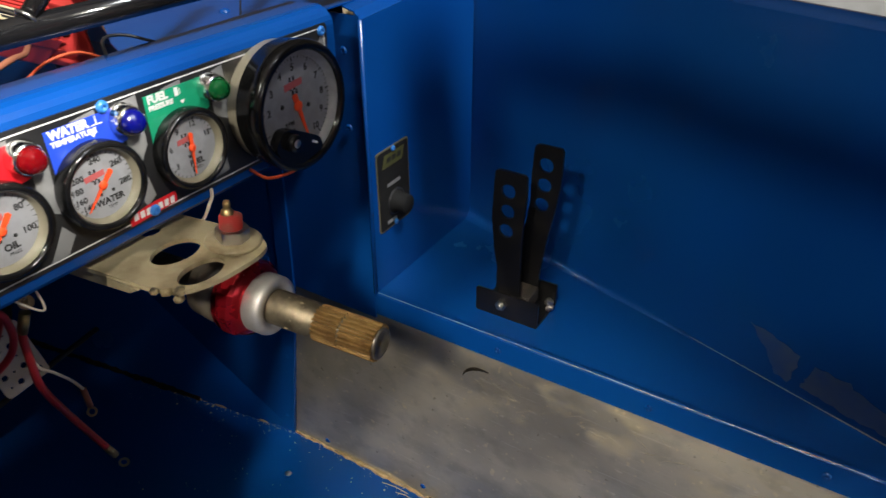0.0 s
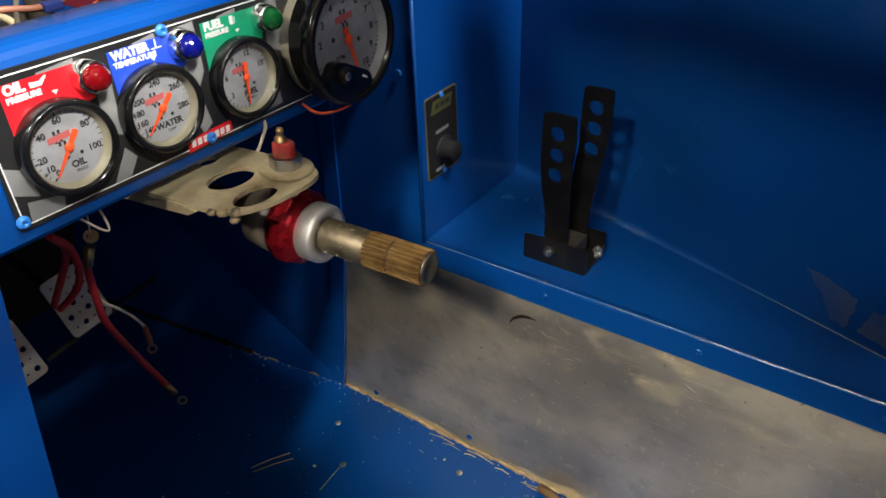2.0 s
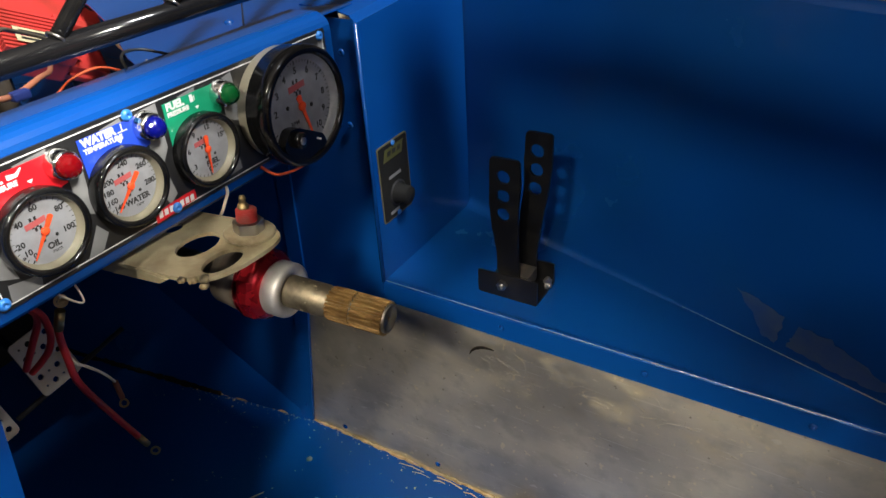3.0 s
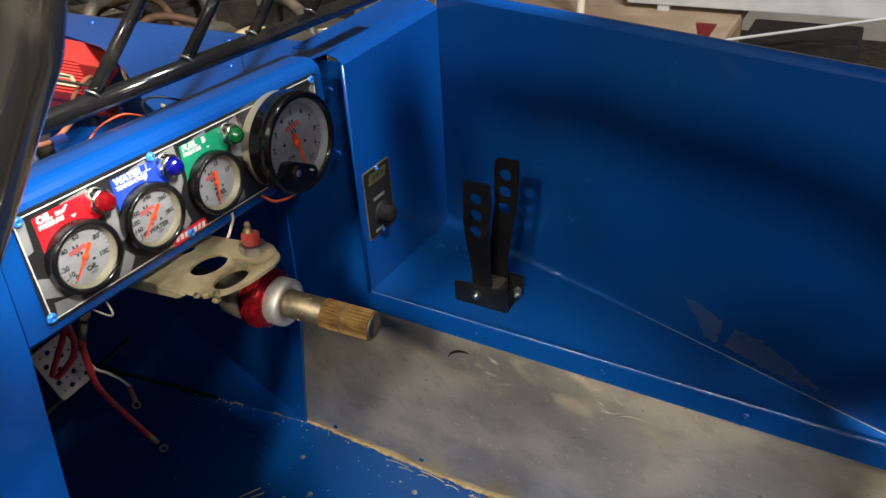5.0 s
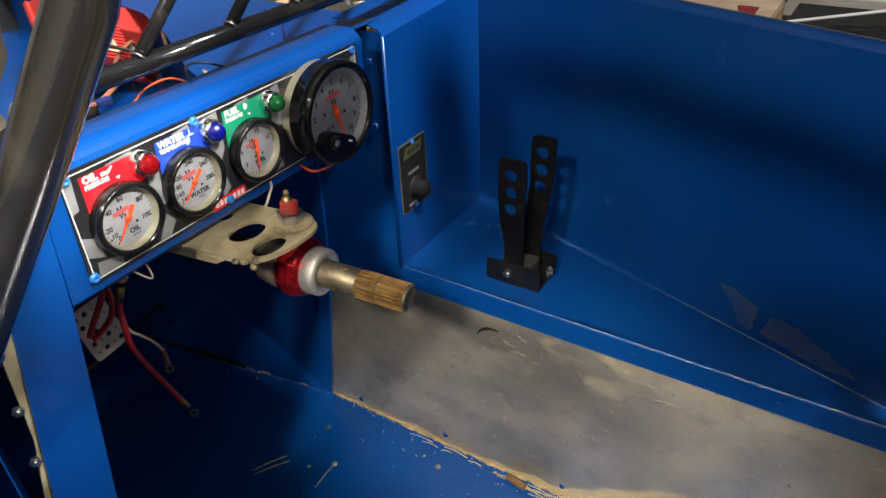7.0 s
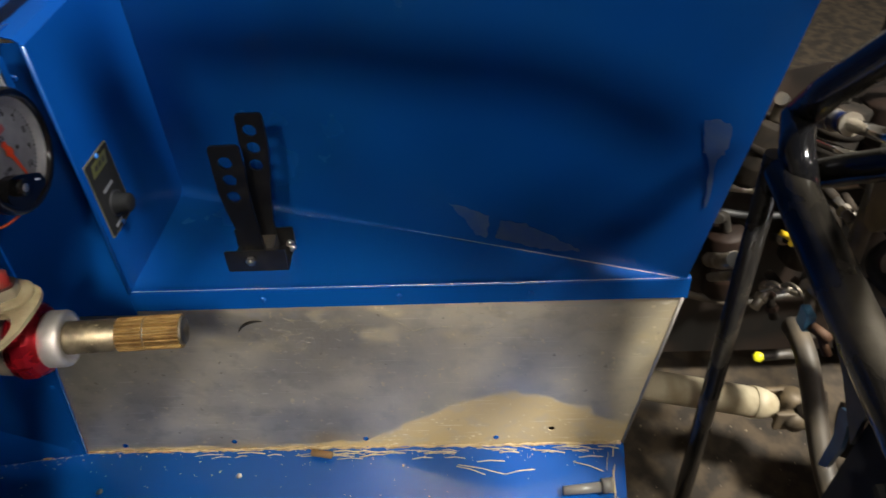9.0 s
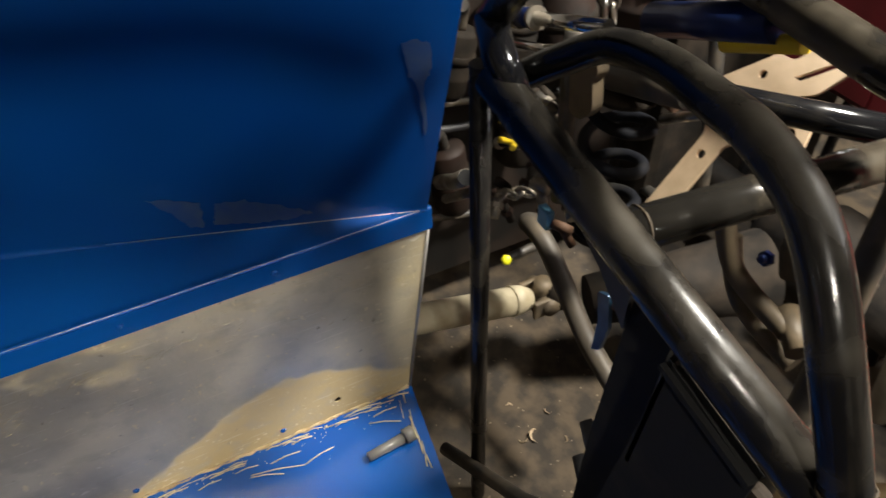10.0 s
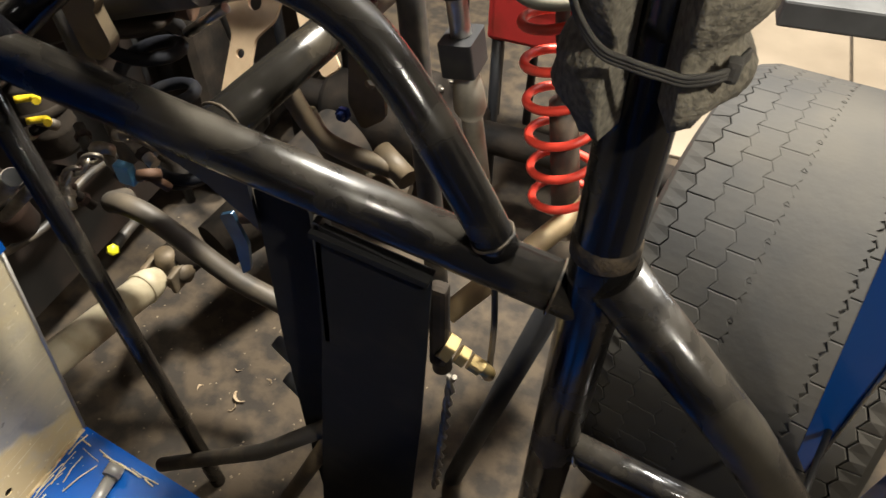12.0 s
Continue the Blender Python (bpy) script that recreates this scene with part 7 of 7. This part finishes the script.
# ---- garage things beyond the car ----
red_tool = thing("tool_cabinet", "red painted steel tool cabinet on dark legs", "cabinet", at=(0.06, -1.3, GROUND))
bm = B()
bm_box(bm, (-0.10, -1.60, 0.45), (0.19, -1.20, 0.72), 0.012)
part("carcase", bm, RED, red_tool)
for k in range(2):
    bm = B()
    bm_box(bm, (-0.085, -1.199, 0.462 + k * 0.125), (0.175, -1.193, 0.578 + k * 0.125), 0.003)
    d = part("drawer", bm, RED, red_tool)
    bm = B()
    bm_box(bm, (0.0, -1.193, 0.55 + k * 0.125), (0.10, -1.186, 0.562 + k * 0.125), 0.002)
    part("handle", bm, ZINC, d)
for x in (-0.08, 0.17):
    for y in (-1.58, -1.22):
        tube_part("leg", [(x, y, 0.452), (x, y, GROUND + 0.001)], 0.012, SATIN, red_tool)
bm = B()
bm_box(bm, (-1.5, -1.515, 0.46), (-0.36, -1.455, 0.52), 0.006)
bmesh.ops.rotate(bm, cent=(-0.36, -1.48, 0.49), matrix=Matrix.Rotation(0.10, 3, "Z"), verts=bm.verts[:])
solid("steel_rail", bm, mat("dull_grey_steel", (0.075, 0.075, 0.072), 0.7, 0, (0.05, 0.05, 0.048), 9, (0.4, 0.65), 0.1, 90), "long grey painted square steel rail", "rail")
tress = thing("trestle", "black steel trestle holding the rail", "trestle", at=(-1.0, -1.5, GROUND))
for x in (-0.95, -1.3):
    tube_part("leg", [(x, -1.46 - (x + 0.36) * -0.10, 0.459), (x - 0.05, -1.62, GROUND + 0.001)], 0.018, SATIN, tress)
    tube_part("leg", [(x, -1.46 - (x + 0.36) * -0.10, 0.459), (x + 0.05, -1.36, GROUND + 0.001)], 0.018, SATIN, tress)

bm = B()
bm_box(bm, (0.24, -1.62, 0.50), (0.78, -1.25, 1.05), 0.012)
locker = thing("maroon_locker", "dark maroon steel locker on legs behind the car", "cabinet", at=(0.5, -1.4, GROUND))
part("carcase", bm, MAROON, locker)
for x0 in (0.255, 0.513):
    bm = B()
    bm_box(bm, (x0, -1.249, 0.515), (x0 + 0.252, -1.241, 1.035), 0.003)
    part("door_leaf", bm, MAROON, locker)
for x in (0.27, 0.75):
    for y in (-1.59, -1.28):
        tube_part("leg", [(x, y, 0.502), (x, y, GROUND + 0.001)], 0.014, SATIN, locker)

# right-hand side of the garage
side_rail = thing("storage_rack", "grey steel beam and uprights of a storage rack", "rack", at=(2.8, 0.4, GROUND))
bm = B()
bm_box(bm, (2.88, -1.6, 0.585), (2.95, 0.80, 0.665), 0.006)
part("beam", bm, GREYBAR, side_rail, "pale grey steel beam")
for y in (0.62, -1.4):
    bm = B()
    bm_box(bm, (2.89, y, GROUND + 0.001), (2.94, y + 0.05, 0.60), 0.004)
    part("upright", bm, GREYBAR, side_rail)
bm = B()
bm_box(bm, (2.60, -0.12, GROUND + 0.001), (2.88, 0.27, 0.56), 0.01)
solid("equipment_box", bm, MATTEBLACK, "black equipment box on the garage floor", "box")
bm = B()
bm_tube(bm, [(2.64, 0.93, GROUND + 0.001), (2.66, 0.93, 1.2)], 0.018, 12)
solid("white_post", bm, WHITE, "white painted upright post", "post")
bm = B()
bm_tube(bm, [(2.50, 0.36, 0.561), (2.50, 0.319, 0.566), (2.50, -0.169, 0.682), (2.50, -0.60, 0.785)], 0.0055, 8)
solid("cord", bm, GREYBAR, "pale taut cord across the garage", "cord")
bm = B()
bm_tube(bm, [(2.52, 0.93, 0.573), (2.47, 0.55, 0.574), (2.42, 0.36, 0.573)], 0.0125, 10)
solid("timber", bm, mat("dark_stained_wood", (0.085, 0.050, 0.028), 0.6, 0, (0.045, 0.028, 0.016), 20, (0.4, 0.65), 0.2, 90), "dark stained wooden pole lying on the bench", "pole")
bench = thing("low_bench", "low pale plywood bench with clutter", "bench", at=(2.7, 0.8, GROUND))
bm = B()
bm_box(bm, (2.25, 0.33, 0.52), (3.6, 1.9, 0.56), 0.006)
part("top", bm, mat("pale_plywood", (0.42, 0.31, 0.22), 0.75, 0, (0.30, 0.21, 0.14), 6, (0.35, 0.65), 0.2, 60), bench)
for x, y in ((2.3, 0.4), (3.5, 0.4), (2.3, 1.8), (3.5, 1.8)):
    bm = B()
    bm_box(bm, (x, y, GROUND + 0.001), (x + 0.06, y + 0.06, 0.52), 0.004)
    part("leg", bm, WOOD, bench)
clamp = thing("red_bracket", "dull red steel angle bracket on the bench", "bracket", at=(2.36, 0.37, 0.56))
bm = B()
bm_plate(bm, [(0.34, 0.562), (0.37, 0.562), (0.40, 0.66), (0.33, 0.66), (0.355, 0.61)], [], 0.02, Matrix.Translation((2.33, 0, 0)) @ LV)
part("arm", bm, MAROON, clamp)
bm = B()
bm_box(bm, (2.28, 0.36, 0.561), (2.42, 0.56, 0.59), 0.008)
part("foot", bm, mat("pink_cloth", (0.45, 0.12, 0.16), 0.7), clamp, "pinkish red foot")
for i, (x, y) in enumerate(((2.35, -0.25), (2.40, -0.45))):
    bm = B()
    bm_tube(bm, curve([(x, y, 0.40), (x + 0.02, y - 0.08, 0.56), (x + 0.05, y - 0.16, 0.45), (x + 0.08, y - 0.2, GROUND + 0.012)], 8), 0.012, 8)
    solid("hose", bm, SATIN, "black rubber hose loop on the floor", "hose", "hoses")
bm = B()
bm_box(bm, (2.1, -0.62, GROUND + 0.001), (2.5, -0.22, 0.42), 0.02)
solid("maroon_chest", bm, MAROON, "maroon painted steel chest", "chest")
bm = B()
bm_box(bm, (-2.2, -3.6, GROUND + 0.001), (-0.9, -2.9, 1.5), 0.02)
solid("maroon_cabinet", bm, MAROON, "maroon painted steel cabinet against the wall", "cabinet")

# ---- litter on the cockpit floor ----
ZF = FLOOR + 0.0022


def stick(x0, y0, x1, y1, r=0.0009, material=None, label="pale thin broom bristle on the floor", name="bristle"):
    bm = B()
    bm_tube(bm, [(x0, y0, ZF), ((x0 + x1) / 2 + 0.002, (y0 + y1) / 2, ZF + 0.0008), (x1, y1, ZF)], r, 6)
    return solid(name, bm, material or STRAW, label, "bristle", "bristles on the floor")


rnd = random.Random(11)
for a in ((0.257, 0.726, 0.314, 0.690), (0.262, 0.735, 0.320, 0.703), (0.292, 0.608, 0.346, 0.612), (0.458, 0.052, 0.437, -0.029), (0.455, 0.055, 0.437, 0.005), (0.437, -0.030, 0.446, -0.082), (0.46, -0.15, 0.44, -0.20)):
    stick(*a)
for k in range(46):
    y = rnd.uniform(-0.235, 0.50) if k < 34 else rnd.uniform(0.05, 0.32)
    x = 0.490 - abs(rnd.gauss(0, 0.008))
    l = rnd.uniform(0.02, 0.055)
    da = rnd.gauss(0, 0.07)
    stick(x, y, x + l * math.sin(da), y + l * math.cos(da), rnd.uniform(0.0005, 0.0011))
for k in range(11):
    x = rnd.uniform(0.36, 0.49)
    y = -0.228 - (0.49 - x) * -0.12 + abs(rnd.gauss(0, 0.006))
    da = rnd.gauss(1.75, 0.13)
    l = rnd.uniform(0.02, 0.05)
    stick(x, y, x - l * math.sin(da) * 0.9, y + abs(l * math.cos(da)) * 0.5 + 0.002, rnd.uniform(0.0005, 0.0011))
peg = thing("plastic_plug", "frosted clear plastic plug lying on the floor", "plug", at=(0.40, -0.17, FLOOR))
tube_part("barrel", [(0.398, -0.125, ZF + 0.0085), (0.404, -0.190, ZF + 0.0085)], [0.0075, 0.009], CLEAR, peg, 18)
tube_part("cap", [(0.4035, -0.190, ZF + 0.012), (0.405, -0.206, ZF + 0.012)], 0.0125, CLEAR, peg, 18)
cork = thing("brown_plug", "short brown cardboard plug in the floor seam", "plug", at=(0.49, 0.29, FLOOR))
tube_part("body", [(0.484, 0.315, ZF + 0.007), (0.478, 0.278, ZF + 0.006)], 0.0065, mat("brown_card", (0.16, 0.09, 0.035), 0.8), cork, 12)
bm = B()
for k in range(620):
    if k < 420:
        x, y = 0.499 - abs(rnd.gauss(0, 0.02 if k < 200 else 0.004)), rnd.uniform(-0.24, 1.1) if k < 320 else rnd.uniform(0.55, 1.02)
        x -= max(0, y - 0.73) * 0.16
    else:
        x, y = rnd.uniform(0.12, 0.49), rnd.uniform(-0.1, 0.9)
    r = rnd.uniform(0.0004, 0.0012) if k % 24 else rnd.uniform(0.0015, 0.0030)
    vs = [bm.verts.new((x + r * rnd.uniform(0.5, 1.3) * math.cos(a), y + r * rnd.uniform(0.5, 1.3) * math.sin(a), FLOOR + 0.0003)) for a in [j * math.tau / 6 for j in range(6)]]
    c = bm.verts.new((x, y, FLOOR + 0.0003 + r * 0.8))
    for j in range(6):
        bm.faces.new((vs[j], vs[(j + 1) % 6], c))
tagged(solid("floor_crumbs", bm, STRAW, "crumbs of dirt and metal shavings on the floor", "debris"), kind="stuff")
# Shiny discs standing for pale reflective patches on the floor.
for x, y in ((0.417, 0.681), (0.352, 0.612), (0.444, 0.440)):
    bm = B()
    bm_lathe(bm, [(0.0055, 0), (0.0055, 0.0006), (0.004, 0.0014), (0, 0.0014)], pose(x, y, FLOOR + 0.0001), 12)
    solid("floor_fleck", bm, ZINC, "shiny flat disc for a reflective patch on the floor", "screw", "floor screws")
# caulk and dirt along the seam of floor and side panel
for nm, y0, y1, r0, r1, m, lab in (("seam_dirt", -0.24, 0.99, 0.0012, 0.0042, mat("dried_clay", (0.40, 0.31, 0.18), 0.9, 0, (0.22, 0.16, 0.08), 60, (0.4, 0.65), 0.6, 300), "dried tan clay along the floor seam"),
                                   ("seam_sealant", 0.95, 1.40, 0.006, 0.010, GRIME, "black sealant along the floor seam")):
    bm = B()
    pts = []
    n = int((y1 - y0) / 0.009)
    for k in range(n):
        y = y0 + (y1 - y0) * k / (n - 1)
        x = X0 - 0.002 - max(0, y - 0.74) * 0.15
        pts.append((x + rnd.uniform(-0.002, 0.0015), y, FLOOR + 0.0008))
    bm_tube(bm, pts, [rnd.uniform(r0, r1) for p in pts], 6)
    tagged(solid(nm, bm, m, lab, "sealant"), kind="stuff")
# litter on the garage floor
bm = B()
for k in range(240):
    x, y = rnd.uniform(0.1, 0.9), rnd.uniform(-0.9, -0.28)
    r = rnd.uniform(0.0008, 0.0028) if k % 30 else rnd.uniform(0.003, 0.006)
    vs = [bm.verts.new((x + r * rnd.uniform(0.4, 1.4) * math.cos(a), y + r * rnd.uniform(0.4, 1.4) * math.sin(a), GROUND + 0.0006)) for a in [j * math.tau / 7 for j in range(7)]]
    c = bm.verts.new((x, y, GROUND + 0.0006 + r * 0.4))
    for j in range(7):
        bm.faces.new((vs[j], vs[(j + 1) % 7], c))
tagged(solid("floor_litter", bm, mat("pale_chips", (0.20, 0.155, 0.10), 0.7, 0, (0.11, 0.08, 0.05), 60), "pale paint chips and grit on the concrete", "debris"), kind="stuff")
CURL = mat("curled_shaving", (0.36, 0.27, 0.17), 0.7, 0, (0.24, 0.17, 0.10), 80, (0.4, 0.65))
for x, y, k, turn in ((0.457, -0.512, 1.0, 0.3), (0.466, -0.470, 0.6, 2.1), (0.600, -0.430, 0.6, 4.0), (0.500, -0.560, 0.5, 1.2), (0.540, -0.490, 0.45, 5.1), (0.420, -0.545, 0.5, 3.3)):
    bm = B()
    rows = []
    for j in range(18):
        a = turn + j * 0.12
        r = k * (0.011 + 0.0008 * j)
        p = Vector((x + r * math.cos(a), y + r * math.sin(a), GROUND + 0.0012 + 0.002 * k * (1 + math.sin(j * 0.9))))
        w = Vector((math.cos(a), math.sin(a), 0.9)).normalized() * k * 0.0085 * math.sin(math.pi * (j + 1) / 19)
        rows.append((bm.verts.new(p), bm.verts.new(p + w), bm.verts.new(p + w + Vector((0, 0, 0.0005))), bm.verts.new(p + Vector((0, 0, 0.0005)))))
    for p, q in zip(rows, rows[1:]):
        for m in range(4):
            bm.faces.new((p[m], p[(m + 1) % 4], q[(m + 1) % 4], q[m]))
    bm.faces.new(rows[0])
    bm.faces.new(rows[-1])
    solid("shaving", bm, CURL, "curled pale shaving on the concrete", "shaving", "curled shavings")
